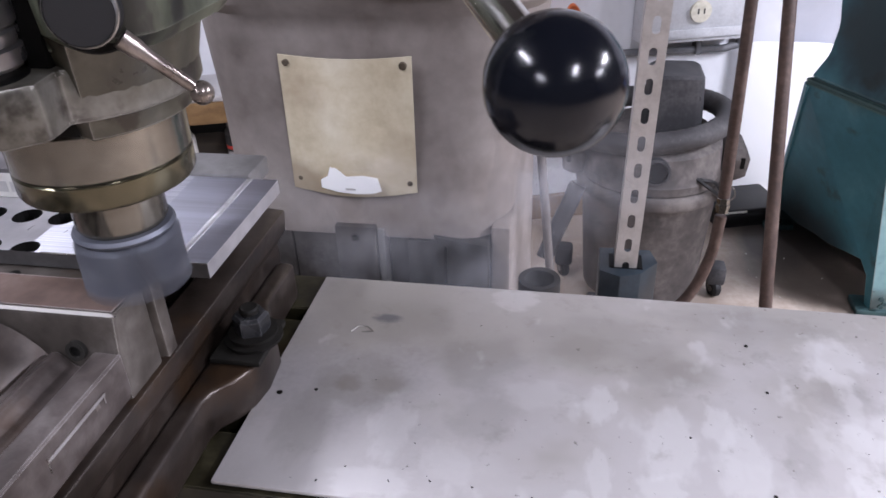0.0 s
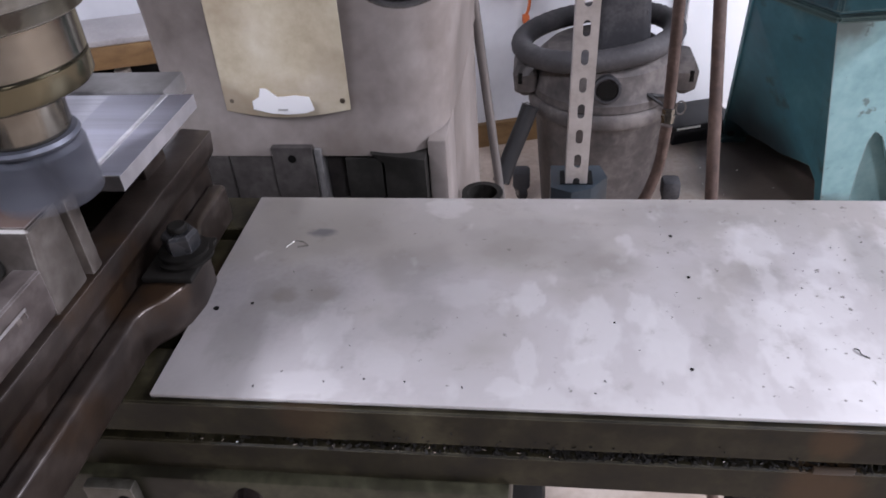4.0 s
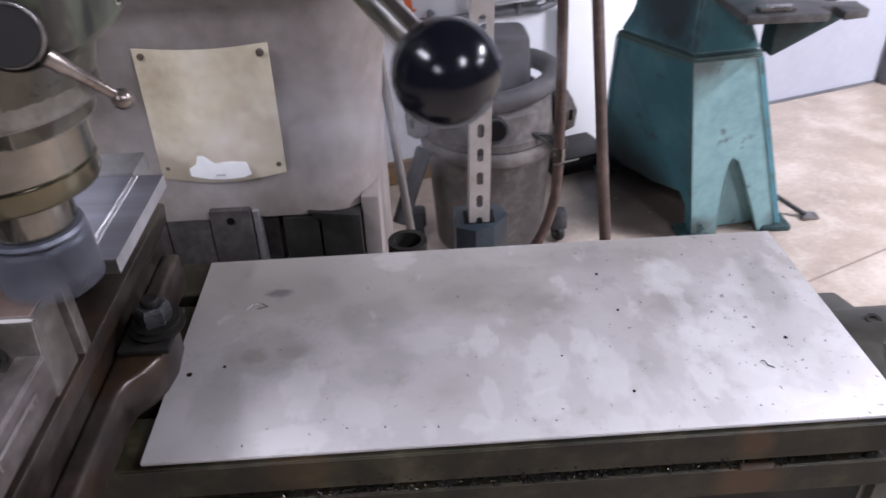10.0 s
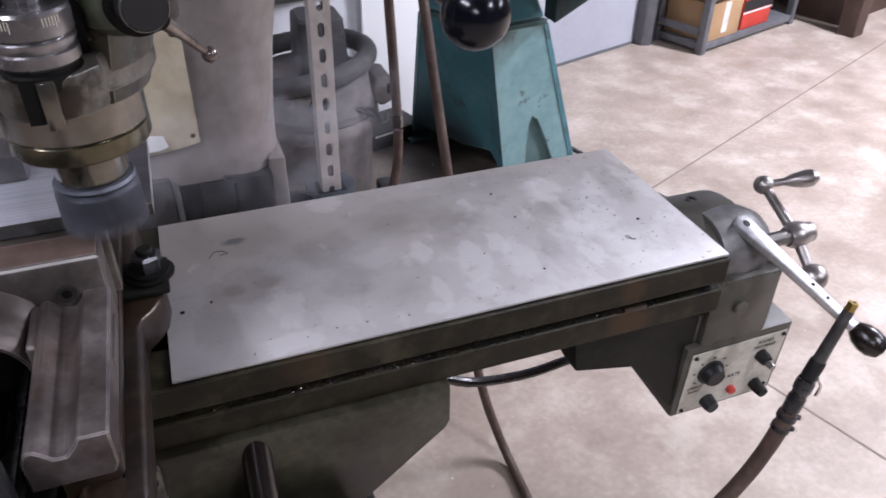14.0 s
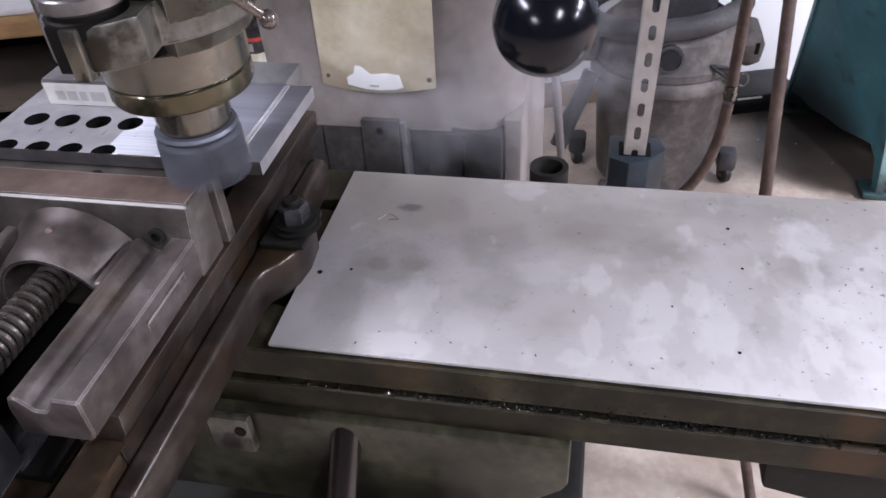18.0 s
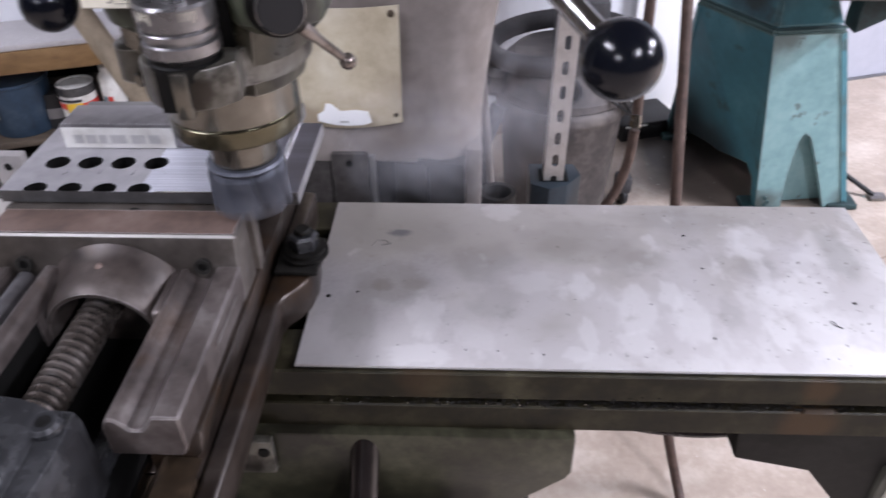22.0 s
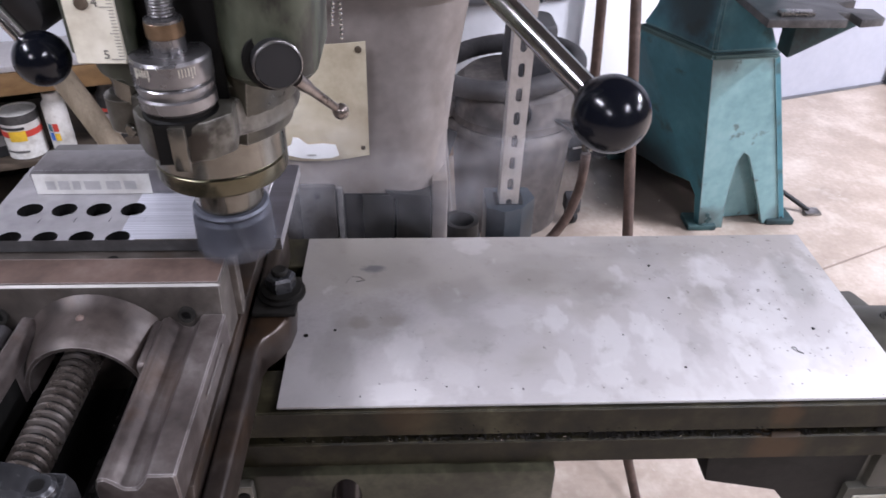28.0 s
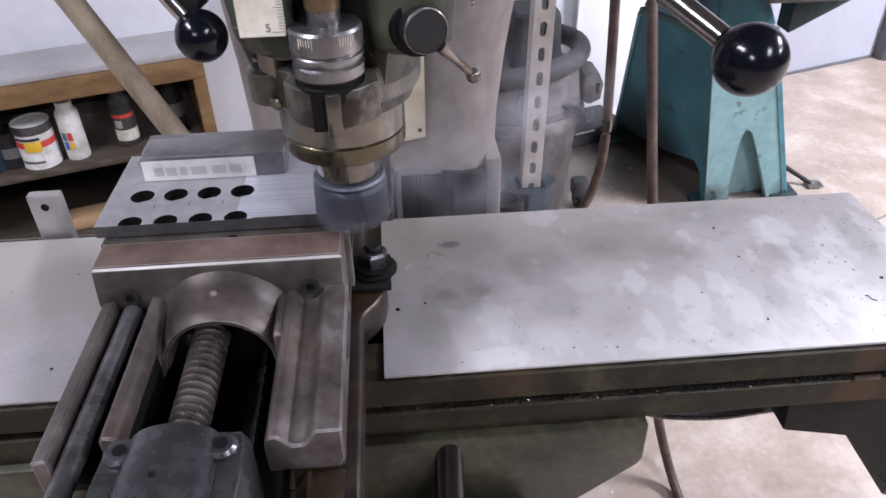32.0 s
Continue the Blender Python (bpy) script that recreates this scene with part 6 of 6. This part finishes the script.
    part("top", turned(bm_box((-1.6, 1.605, 0.70), (0.012, 1.80, 0.716), 0.003)), M_BENCHTOP, bench, "worn grey bench top")
    part("front_rail", turned(bm_box((-1.6, 1.60, 0.642), (0.012, 1.625, 0.6995), 0.002)), M_WOOD, bench, "orange brown plywood edge")
    for u in (-0.022, -1.5):
        part("leg", turned(bm_box((u, 1.602, 0.0), (u + 0.034, 1.66, 0.652), 0.003)), M_WOOD, bench)
        part("leg", turned(bm_box((u, 2.02, 0.0), (u + 0.034, 2.08, 0.699), 0.003)), M_WOOD, bench)
    part("side_panel", turned(bm_box((0.0, 1.662, 0.1), (0.01, 2.018, 0.652))), M_WOOD, bench)
    part("back_board", turned(bm_box((-1.6, 1.802, 0.64), (0.03, 1.83, 1.35), 0.002)), M_WHITE, bench, "white board standing along the back of the bench")
    part("seam", turned(bm_box((-0.673, 1.8, 0.72), (-0.668, 1.8018, 0.86))), M_SHELF, bench)
    part("seam", turned(bm_box((-1.6, 1.8, 0.86), (-0.6, 1.8018, 0.866))), M_SHELF, bench)
    part("shelf", turned(bm_box((-1.6, 1.612, 0.432), (-0.024, 2.05, 0.45), 0.002)), M_SHELFWOOD, bench, "dusty wooden shelf")
    part("shelf", turned(bm_box((-1.6, 1.66, 0.18), (-0.024, 2.05, 0.2), 0.002)), M_SHELFWOOD, bench, "dusty wooden shelf")
    # near-black sheet paints in the shade behind the shelf
    part("back_panel", turned(bm_box((-1.6, 2.052, 0.1), (0.0, 2.06, 0.699))), M_DARK, bench, "near-black back board with the shelf's shade in its colour")

    def can(name, u, v, z, r, h, prof, label, bands, cat, m=M_LABEL):
        p = room(u, v, z)
        t = thing(name, label, cat, p)
        at = Matrix.Translation(p)
        part("body", bm_lathe([(rr * r, hh * h) for rr, hh in prof], 28, at), m, t)
        for nm, z0, z1, mm, a0, a1 in bands:
            if a1 - a0 >= 360:
                part(nm, bm_lathe([(r * 1.004, z0 * h), (r * 1.012, z0 * h), (r * 1.012, z1 * h), (r * 1.004, z1 * h)], 28, at), mm, t)
            else:
                bm = bmesh.new()
                k = 8
                lo = [bm.verts.new((r * 1.022 * math.cos(radians(a0 + (a1 - a0) * i / k)), r * 1.022 * math.sin(radians(a0 + (a1 - a0) * i / k)), z0 * h)) for i in range(k + 1)]
                hi = [bm.verts.new((v2.co.x, v2.co.y, z1 * h)) for v2 in lo]
                for i in range(k):
                    bm.faces.new((lo[i], lo[i + 1], hi[i + 1], hi[i]))
                bm.transform(at)
                part(nm, bm, mm, t)
        return t

    tin = [(0, 0), (1, 0), (1, 0.02), (0.985, 0.03), (0.985, 0.95), (1.0, 0.965), (1.0, 1.0), (0.9, 1.0), (0.88, 0.97), (0, 0.97)]
    spray = [(0, 0), (0.97, 0), (1, 0.02), (1, 0.78), (0.95, 0.82), (0.72, 0.87), (0.7, 0.88), (0.7, 0.985), (0.62, 1.0), (0, 1.0)]
    can("paint_can", -0.452, 1.675, 0.451, 0.049, 0.124, tin, "round paint can with a white, red and yellow label", (("lid_band", 0.80, 1.0, M_DARKSTEEL, 0, 360), ("red_band", 0.5, 0.64, M_RED, 0, 360), ("print_bar", 0.68, 0.74, M_INK, 205, 305), ("yellow_patch", 0.42, 0.66, M_YELLOW, 255, 305), ("print_bar", 0.15, 0.2, M_SMUDGE, 215, 300)), "paint can")
    can("spray_can", -0.36, 1.672, 0.451, 0.03, 0.165, spray, "white spray can with coloured squares on its label", (("blue_patch", 0.2, 0.34, M_BINBLUE, 232, 258), ("red_patch", 0.36, 0.5, M_RED, 262, 288), ("yellow_patch", 0.2, 0.33, M_YELLOW, 262, 288), ("green_patch", 0.36, 0.5, M_TEAL, 232, 258)), "spray can")
    can("spray_can", -0.225, 1.70, 0.451, 0.03, 0.165, spray, "dark spray can with a cream and red label", (("cream_band", 0.1, 0.3, M_CREAM, 0, 360), ("red_band", 0.52, 0.58, M_RED, 0, 360), ("dark_band", 0.6, 0.76, M_INK, 200, 330), ("pale_print", 0.34, 0.48, M_BENCHTOP, 235, 275)), "spray can", M_DARKSTEEL)
    can("oil_bottle", -0.085, 1.72, 0.451, 0.03, 0.17, spray, "dark oil bottle standing in the shelf's corner", (("label_band", 0.3, 0.55, M_SMUDGE, 0, 360),), "bottle", M_BLACKMATT)
    can("bucket", -0.61, 1.71, 0.451, 0.088, 0.15, [(0, 0), (0.88, 0), (0.9, 0.02), (0.99, 0.93), (1.03, 0.95), (1.03, 1.0), (0.96, 1.0), (0.94, 0.9), (0, 0.88)], "faded blue round bucket on the shelf", (("pale_print", 0.4, 0.7, M_BENCHTOP, 225, 262),), "bucket", M_BUCKET)
    can("dark_jar", -0.52, 1.70, 0.451, 0.04, 0.1, tin, "dark jar standing behind the paint can", (("label_band", 0.3, 0.6, M_SMUDGE, 0, 360),), "jar", M_BLACKMATT)
    tagged(part("board", turned(bm_box((-0.45, 1.7, 0.201), (-0.12, 1.78, 0.235), 0.004)), M_CARD), "reddish board lying on the bench's lower shelf", "board")
    tagged(part("wooden_pole", bm_rod((-0.1486, 0.2987, 0.9325), (-0.4877, 0.441, 1.5), 0.0127, n=16, edge=0.002), M_WOODGREY), "weathered wooden pole leaning on the saddle behind the table", "pole")


build_bench()


def build_wall_things():
    box = thing("electrical_box", "grey electrical box with a round outlet on the white wall", "electrical box", room(1.24, 2.07, 0.8))
    part("case", turned(bm_box((1.06, 2.0, 0.645), (1.43, 2.089, 1.15), 0.008)), M_WHITEBOX, box)
    part("outlet", turned(bm_rod((1.25, 2.0, 0.745), (1.25, 1.99, 0.745), 0.035)), M_CREAM, box, "cream round outlet")
    for du in (-0.01, 0.01):
        part("socket_slot", turned(bm_box((1.248 + du, 1.9885, 0.738), (1.252 + du, 1.9902, 0.755))), M_INK, box)
    part("cover_lip", turned(bm_box((1.075, 1.992, 0.66), (1.415, 1.999, 0.69), 0.003)), M_WHITEBOX, box)
    pipe = thing("conduit", "black conduit pipe clipped to the white wall", "conduit", room(1.1, 2.07, 0.6))
    part("pipe", turned(bm_tube(smooth_path([(0.55, 2.07, 0.615), (0.9, 2.07, 0.608), (1.3, 2.07, 0.598), (1.41, 2.07, 0.60), (1.445, 2.07, 0.64), (1.45, 2.07, 0.9)]), 0.0125, 10)), M_SHELF, pipe)
    for u in (0.95, 1.28):
        part("clip", turned(bm_box((u, 2.05, 0.585), (u + 0.016, 2.089, 0.64), 0.002)), M_SHELF, pipe)
    cord = thing("extension_cord", "coiled orange extension cord hanging on the wall", "cord", room(0.845, 2.05, 0.6))
    rnd = random.Random(21)
    for k in range(9):
        w, h, sway = 0.02 + 0.0026 * k, 0.105 + rnd.uniform(-0.012, 0.016), rnd.uniform(-0.007, 0.007)
        part("loop", turned(bm_tube([Vector((0.835 + sway + w * math.cos(2 * math.pi * i / 28) + 0.3 * sway * math.sin(6 * math.pi * i / 28), 2.048 - 0.004 * k, 0.67 + h * math.sin(2 * math.pi * i / 28))) for i in range(28)], 0.0044, 8, closed=True)), M_ORANGE, cord)
    part("wrap", turned(bm_tube([Vector((0.835 + 0.05 * math.cos(2 * math.pi * i / 20), 2.03 + 0.036 * math.sin(2 * math.pi * i / 20), 0.655 + 0.012 * math.cos(2 * math.pi * i / 20 + 1))) for i in range(20)], 0.0048, 8, closed=True)), M_ORANGE, cord)
    part("tail", turned(bm_tube(smooth_path([(0.85, 2.03, 0.58), (0.872, 2.03, 0.55), (0.87, 2.03, 0.51), (0.862, 2.03, 0.49)]), 0.0052, 8)), M_ORANGE, cord)
    part("plug", turned(bm_box((0.85, 2.02, 0.462), (0.872, 2.042, 0.492), 0.005)), M_ORANGE, cord)
    sheet = turned(bm_prism([(1.455, 0.004), (1.80, 0.004), (1.80, 0.42), (1.815, 0.46), (1.83, 0.55), (1.80, 0.585), (1.7, 0.6), (1.455, 0.62)], "y", 2.04, 2.052, 0.004))
    tagged(part("white_sheet", sheet, M_BRIGHTWHITE), "smooth bright white plastic sheet leaning on the wall", "plastic sheet")
    tagged(part("floor_bracket", turned(bm_box((1.36, 1.86, 0.0), (1.6, 1.9, 0.05), 0.006)), M_BLACKMATT), "black steel bracket lying on the floor", "bracket")


build_wall_things()


def build_right_side():
    rack = thing("steel_rack", "dark steel storage rack with boxes and blue bins", "rack", room(3.8, 1.9))
    for u in (3.35, 4.2):
        for v in (1.735, 2.03):
            part("post", turned(bm_box((u, v, 0.0), (u + 0.04, v + 0.04, 1.6), 0.003)), M_SHELF, rack)
    for z in (0.02, 0.275, 0.72, 1.2):
        part("shelf", turned(bm_box((3.36, 1.74, z), (4.23, 2.065, z + 0.035), 0.003)), M_SHELF, rack)
    part("side_brace", turned(bm_box((3.34, 1.775, 0.1), (3.349, 2.03, 0.14))), M_SHELF, rack)

    def carton(name, lo, hi, m, label, cat, lid=True):
        t = thing(name, label, cat, room((lo[0] + hi[0]) / 2, (lo[1] + hi[1]) / 2, lo[2]))
        part("body", turned(bm_box(lo, hi, 0.004)), m, t)
        if lid:
            part("flap", turned(bm_box((lo[0] - 0.003, lo[1] - 0.003, hi[2] + 0.0005), (hi[0] + 0.003, (lo[1] + hi[1]) / 2 - 0.002, hi[2] + 0.004))), m, t)
            part("flap", turned(bm_box((lo[0] - 0.003, (lo[1] + hi[1]) / 2 + 0.002, hi[2] + 0.0005), (hi[0] + 0.003, hi[1], hi[2] + 0.004))), m, t)
            part("tape", turned(bm_box(((lo[0] + hi[0]) / 2 - 0.025, lo[1] - 0.0015, lo[2] + 0.03), ((lo[0] + hi[0]) / 2 + 0.025, lo[1] - 0.0005, hi[2]))), M_LABEL, t)
        return t

    carton("cardboard_box", (3.40, 1.75, 0.0562), (3.68, 2.03, 0.25), M_CARD, "brown cardboard box on the rack's bottom shelf", "box")
    carton("cardboard_box", (3.40, 1.76, 0.3112), (3.55, 2.03, 0.56), M_WOOD, "orange brown wooden box on the rack", "box")
    red = carton("red_box", (3.72, 1.76, 0.0562), (3.99, 1.9, 0.225), M_RED, "red and white printed box on the bottom shelf", "box", False)
    part("white_band", turned(bm_box((3.719, 1.7585, 0.142), (3.991, 1.7595, 0.152))), M_LABEL, red)
    part("dark_band", turned(bm_box((3.719, 1.7585, 0.156), (3.991, 1.7595, 0.215))), M_INK, red)
    for k in range(4):
        u = 3.58 + 0.15 * k
        b = thing("blue_bin", "blue plastic parts bin on the rack", "bin", room(u + 0.07, 1.85, 0.311), "blue bins")
        part("body", turned(bm_prism([(1.745, 0.3112), (1.99, 0.3112), (1.99, 0.54), (1.75, 0.54), (1.72, 0.435)], "x", u, u + 0.144, 0.004)), M_BINBLUE, b)
        part("lip", turned(bm_box((u + 0.004, 1.712, 0.425), (u + 0.14, 1.722, 0.447), 0.002)), M_BINBLUE, b)
    bench = thing("side_bench", "heavy dark brown wooden bench along the wall", "bench", room(4.8, 1.7))
    for u in (4.27, 5.12, 5.9):
        part("leg", turned(bm_box((u, 1.385, 0.0), (u + 0.11, 1.485, 0.72), 0.006)), M_BROWNBENCH, bench)
        part("leg", turned(bm_box((u, 1.96, 0.0), (u + 0.11, 2.06, 0.72), 0.006)), M_BROWNBENCH, bench)
    part("top", turned(bm_box((4.2, 1.33, 0.72), (6.1, 2.07, 0.8), 0.006)), M_BROWNBENCH, bench)
    part("apron", turned(bm_box((4.385, 1.395, 0.40), (5.895, 1.43, 0.55), 0.004)), M_BROWNBENCH, bench)
    part("back_board", turned(bm_box((4.385, 1.9, 0.1), (5.895, 1.93, 0.719))), M_BROWNBENCH, bench)
    carton("wooden_crate", (4.42, 1.55, 0.0), (5.05, 1.85, 0.25), M_BROWNBENCH, "dark wooden crate under the side bench", "crate", False)
    carton("cardboard_box", (5.25, 1.45, 0.0), (5.8, 1.8, 0.2), M_CARD, "low cardboard box under the side bench", "box")
    post = turned(bm_prism([(3.22, 2.03), (3.26, 2.0), (3.31, 2.02), (3.33, 2.088), (3.22, 2.088)], "z", 0.0, 2.6, 0.004))
    tagged(part("door_jamb", post, M_SHELF), "dark grey steel door jamb at the end of the grey wall", "trim", kind="structure")
    # saw cuts in the floor
    for outline in (((1.2, 0.889), (6.5, 1.483), (6.5, 1.49), (1.2, 0.896)), ((1.453, -3.0), (1.459, -3.0), (1.459, 0.915), (1.453, 0.914))):
        tagged(part("floor_joint", turned(bm_prism(outline, "z", 0.0003, 0.0012)), M_JOINT), "dark saw-cut joint in the concrete floor", "floor joint", kind="structure")
    tagged(part("baseboard_grey", turned(bm_box((1.85, 2.08, 0.0), (3.22, 2.0888, 0.012))), M_SHELF), "dark line along the foot of the grey wall", "baseboard", kind="structure")


build_right_side()


def build_hoses():
    gun = thing("air_blow_gun", "air nozzle with a brass tip on a brown hose", "air nozzle", (0.59, -0.075, 0.9))
    p = [Vector((0.5955, -0.0735, 0.972)), Vector((0.5785, -0.0745, 0.906)), Vector((0.572, -0.075, 0.884)), Vector((0.564, -0.075, 0.838)), Vector((0.5595, -0.075, 0.816))]
    part("brass_tip", bm_lathe([(0.0022, 0), (0.0052, 0), (0.0055, 0.009), (0, 0.009)], 6, along(p[0], p[1])), M_BRASS, gun, "brass nozzle tip")
    part("tip_hole", bm_rod(p[0] + (p[0] - p[1]).normalized() * 0.0002, p[0], 0.0022), M_INK, gun)
    part("barrel", bm_rod(p[0] + (p[1] - p[0]) * 0.12, p[1] + (p[2] - p[1]) * 0.3, 0.0052, 0.0064, n=18), M_DARKSTEEL, gun, "tapered grey barrel")
    part("collar", bm_lathe([(0, 0), (0.0072, 0), (0.0078, 0.002), (0.0078, 0.02), (0.007, 0.022), (0, 0.022)], 20, along(p[1], p[2])), M_BLACKMATT, gun, "dark blue-black collar")
    part("body", bm_lathe([(0, 0), (0.0082, 0), (0.0092, 0.004), (0.0092, 0.014), (0.0078, 0.017), (0.0078, 0.021), (0.0088, 0.024), (0.0088, 0.04), (0.0074, 0.044), (0, 0.048)], 22, along(p[2], p[3])), M_CAP, gun, "dark metal coupling body")
    part("trigger", bm_tube(smooth_path([p[2] + Vector((0.0085, -0.004, 0.0)), p[2] + Vector((0.014, -0.006, -0.01)), p[2] + Vector((0.012, -0.006, -0.022))], 5), 0.0016, 8), M_CHROME, gun, "bright bent trigger")
    for s, r in ((0.15, 0.0102), (0.85, 0.0098)):
        c = p[3] + (p[4] - p[3]) * s
        clamp = part("hose_clamp", bm_lathe([(r - 0.0015, -0.003), (r, -0.003), (r, 0.003), (r - 0.0015, 0.003)], 24, along(c, p[4] + (p[4] - p[3]))), M_CAP, gun, "dark hose clamp")
        part("clamp_screw", bm_rod(c + Vector((0.009, -0.006, 0)), c + Vector((0.016, -0.004, -0.006)), 0.003), M_CHROME, clamp)
    part("hose", bm_tube(smooth_path([p[3] + Vector((0, 0, 0.004)), p[4], (0.549, -0.076, 0.786), (0.531, -0.076, 0.747), (0.49, -0.07, 0.66), (0.46, -0.05, 0.5), (0.5, 0.0, 0.25), (0.62, 0.1, 0.011), (0.9, 0.15, 0.011)]), 0.0086, 14), M_HOSE, gun, "brown rubber hose")
    cable = thing("feed_cable", "dark cable looped under the milling table", "cable", (0.4, 0.2, 0.7))
    part("loop", bm_tube(smooth_path([(0.18, 0.22, 0.80), (0.25, 0.2, 0.745), (0.296, 0.2, 0.719), (0.34, 0.2, 0.699), (0.415, 0.2, 0.690), (0.485, 0.195, 0.703), (0.53, 0.15, 0.75), (0.55, 0.1, 0.80)]), 0.0068, 10), M_BLACKBROWN, cable)
    return gun, cable


hung = build_hoses()


def build_chips():
    """Bright milling chips on the table's ledge, dark specks on the plates and curls on the floor."""
    rnd = random.Random(11)
    def chip(x, y, z, s):
        b = bm_box((-s, -s * 0.4, -s * 0.2), (s, s * 0.4, s * 0.2))
        for v in b.verts:
            v.co += Vector((rnd.uniform(-1, 1), rnd.uniform(-1, 1), rnd.uniform(-0.5, 0.5))) * s * 0.35
        b.transform(Matrix.Translation((x, y, z + s * 0.3)) @ Euler((rnd.uniform(-0.5, 0.5), rnd.uniform(-0.5, 0.5), rnd.uniform(0, 6.28))).to_matrix().to_4x4())
        return b
    bright = [chip(rnd.choice((rnd.uniform(0.0, 0.5), rnd.gauss(0.17, 0.08))), rnd.uniform(-0.003, 0.004), 0.9612, rnd.uniform(0.0005, 0.0013)) for _ in range(190)]
    bright += [chip(rnd.uniform(0.02, 0.36), -0.0044, 0.9612 + abs(rnd.gauss(0, 0.0035)), rnd.uniform(0.0004, 0.0008)) for _ in range(24)]
    bright += [chip(rnd.uniform(-0.245, -0.005), rnd.uniform(0.0, 0.04), 0.9968, rnd.uniform(0.0006, 0.0012)) for _ in range(14)]
    chips = tagged(part("bright_chips", join(*bright), M_CHROME), "tiny bright milling chips in the table's groove", "metal chips", kind="stuff")
    crumbs = [chip(rnd.gauss(0.27, 0.11), rnd.uniform(-0.0042, 0.003), rnd.choice((0.9612, 0.9612, 0.9625)), rnd.uniform(0.0006, 0.0019)) for _ in range(420)]
    crumbs += [chip(rnd.uniform(0.05, 0.4), -0.0043, 0.968 + abs(rnd.gauss(0, 0.0045)), rnd.uniform(0.0005, 0.0011)) for _ in range(60)]
    clots = tagged(part("groove_swarf", join(*crumbs), M_DARKCAST), "dark oily swarf caked in the table's groove", "metal chips", kind="stuff")
    dark = [chip(rnd.uniform(0.02, 0.5), rnd.uniform(0.01, 0.22), 1.0, rnd.uniform(0.0003, 0.0006)) for _ in range(20)]
    dark += [chip(min(0.5, rnd.gauss(0.435, 0.035)), min(0.2, max(0.02, rnd.gauss(0.1, 0.035))), 1.0, rnd.uniform(0.0003, 0.0008)) for _ in range(14)]
    dark += [chip(rnd.uniform(0.02, 0.3), rnd.uniform(0.003, 0.025), 1.0, rnd.uniform(0.0006, 0.001)) for _ in range(9)]
    dark += [chip(rnd.uniform(-0.6, -0.27), rnd.uniform(0.01, 0.2), 1.0, rnd.uniform(0.0005, 0.001)) for _ in range(12)]
    specks = tagged(part("dark_specks", join(*dark), M_DARKSTEEL), "small dark chips strewn on the cover plates", "metal chips", kind="stuff")
    curl = smooth_path([(0.4285, 0.0585, 1.0004), (0.4305, 0.0565, 1.0012), (0.4312, 0.0535, 1.0005), (0.435, 0.0505, 1.0004)])
    curled = tagged(part("metal_curl", bm_tube(curl, 0.0004, 6), M_DARKSTEEL), "thin curled swarf lying on the cover plate", "swarf")
    far = [chip(*(room(rnd.uniform(0.5, 3.2), rnd.uniform(-1.2, 1.9), 0.0)), rnd.uniform(0.0012, 0.003)) for _ in range(260)]
    tagged(part("floor_chips", join(*far), M_LABEL), "pale metal chips scattered on the concrete floor", "metal chips", kind="stuff")
    return chips, clots, specks, curled


swarf = build_chips()


def build_smoke():
    """Thin wisps of cutting smoke that drift off the work."""
    rnd = random.Random(5)
    wisps = []
    for k in range(4):
        bm = bmesh.new()
        n, m = 10, 8
        g = []
        ph = rnd.random() * 6
        for j in range(m + 1):
            row = []
            for i in range(n + 1):
                a, b = i / n - 0.5, j / m - 0.5
                row.append(bm.verts.new((a * 0.26, 0.018 * math.sin(7 * a + ph) + 0.012 * math.cos(6 * b + ph), b * 0.17 + 0.012 * math.sin(5 * a + ph))))
            g.append(row)
        for j in range(m):
            for i in range(n):
                bm.faces.new((g[j][i], g[j][i + 1], g[j + 1][i + 1], g[j + 1][i]))
        ob = tagged(part("smoke_wisp", bm, M_SMOKE), "faint bluish wisp of cutting smoke drifting off the work", "smoke", "cutting smoke")
        wisps.append((ob, 0.045 + 0.055 * k + rnd.uniform(-0.02, 0.02), 0.27 + 0.05 * k, rnd.uniform(1.0, 1.05), rnd.random()))
    return wisps


wisps = build_smoke()
# seconds, how far the smoke has risen
HAZE = ((0, -0.02), (1.0, -0.01), (2.0, 0.08), (3.5, 0.8), (6, 1.0), (8, 0.5), (9, 0.12), (10, 0.1), (11, 0.05), (12, 0.08), (13.5, 0.0), (15, 0.05), (17, 0.0), (19, 0.02), (21, 0.0), (23, 0.06), (25, 0.2), (27, 0.04), (29, 0.0), (30.5, 0.03), (32, 0.0))


def motions():
    # the table feeds slowly towards the operator, with all that stands on it
    for ob in (slide, plate, plate_west, vise, *clamped, *hung, *swarf):
        rest = ob.matrix_basis.copy()
        walk(ob, [(t, Matrix.Translation((0, y, 0)) @ rest) for t, y in FEED])
    # the cutter turns
    frames = 32 * FPS
    walk(cutter, [(k / FPS, pose(AX, AY - 0.4, 1.16, 0, 0, -80.0 * k)) for k in range(frames + 1)])
    # the smoke lies over the ways while the cutter bites and rises off in between
    for ob, x, y, z, p in wisps:
        rows = []
        for t, lift in HAZE:
            s = 2 * math.pi * (t / 16.0 + p)
            rows.append((t, pose(x + 0.05 * math.sin(s), y + 0.02 * math.cos(s) + 0.1 * min(lift, 1.0), z + 0.015 * math.sin(2 * s) + 0.62 * lift, 10 * math.sin(s), 12 * math.cos(s), 10 * math.sin(s + p))))
        walk(ob, rows)


motions()
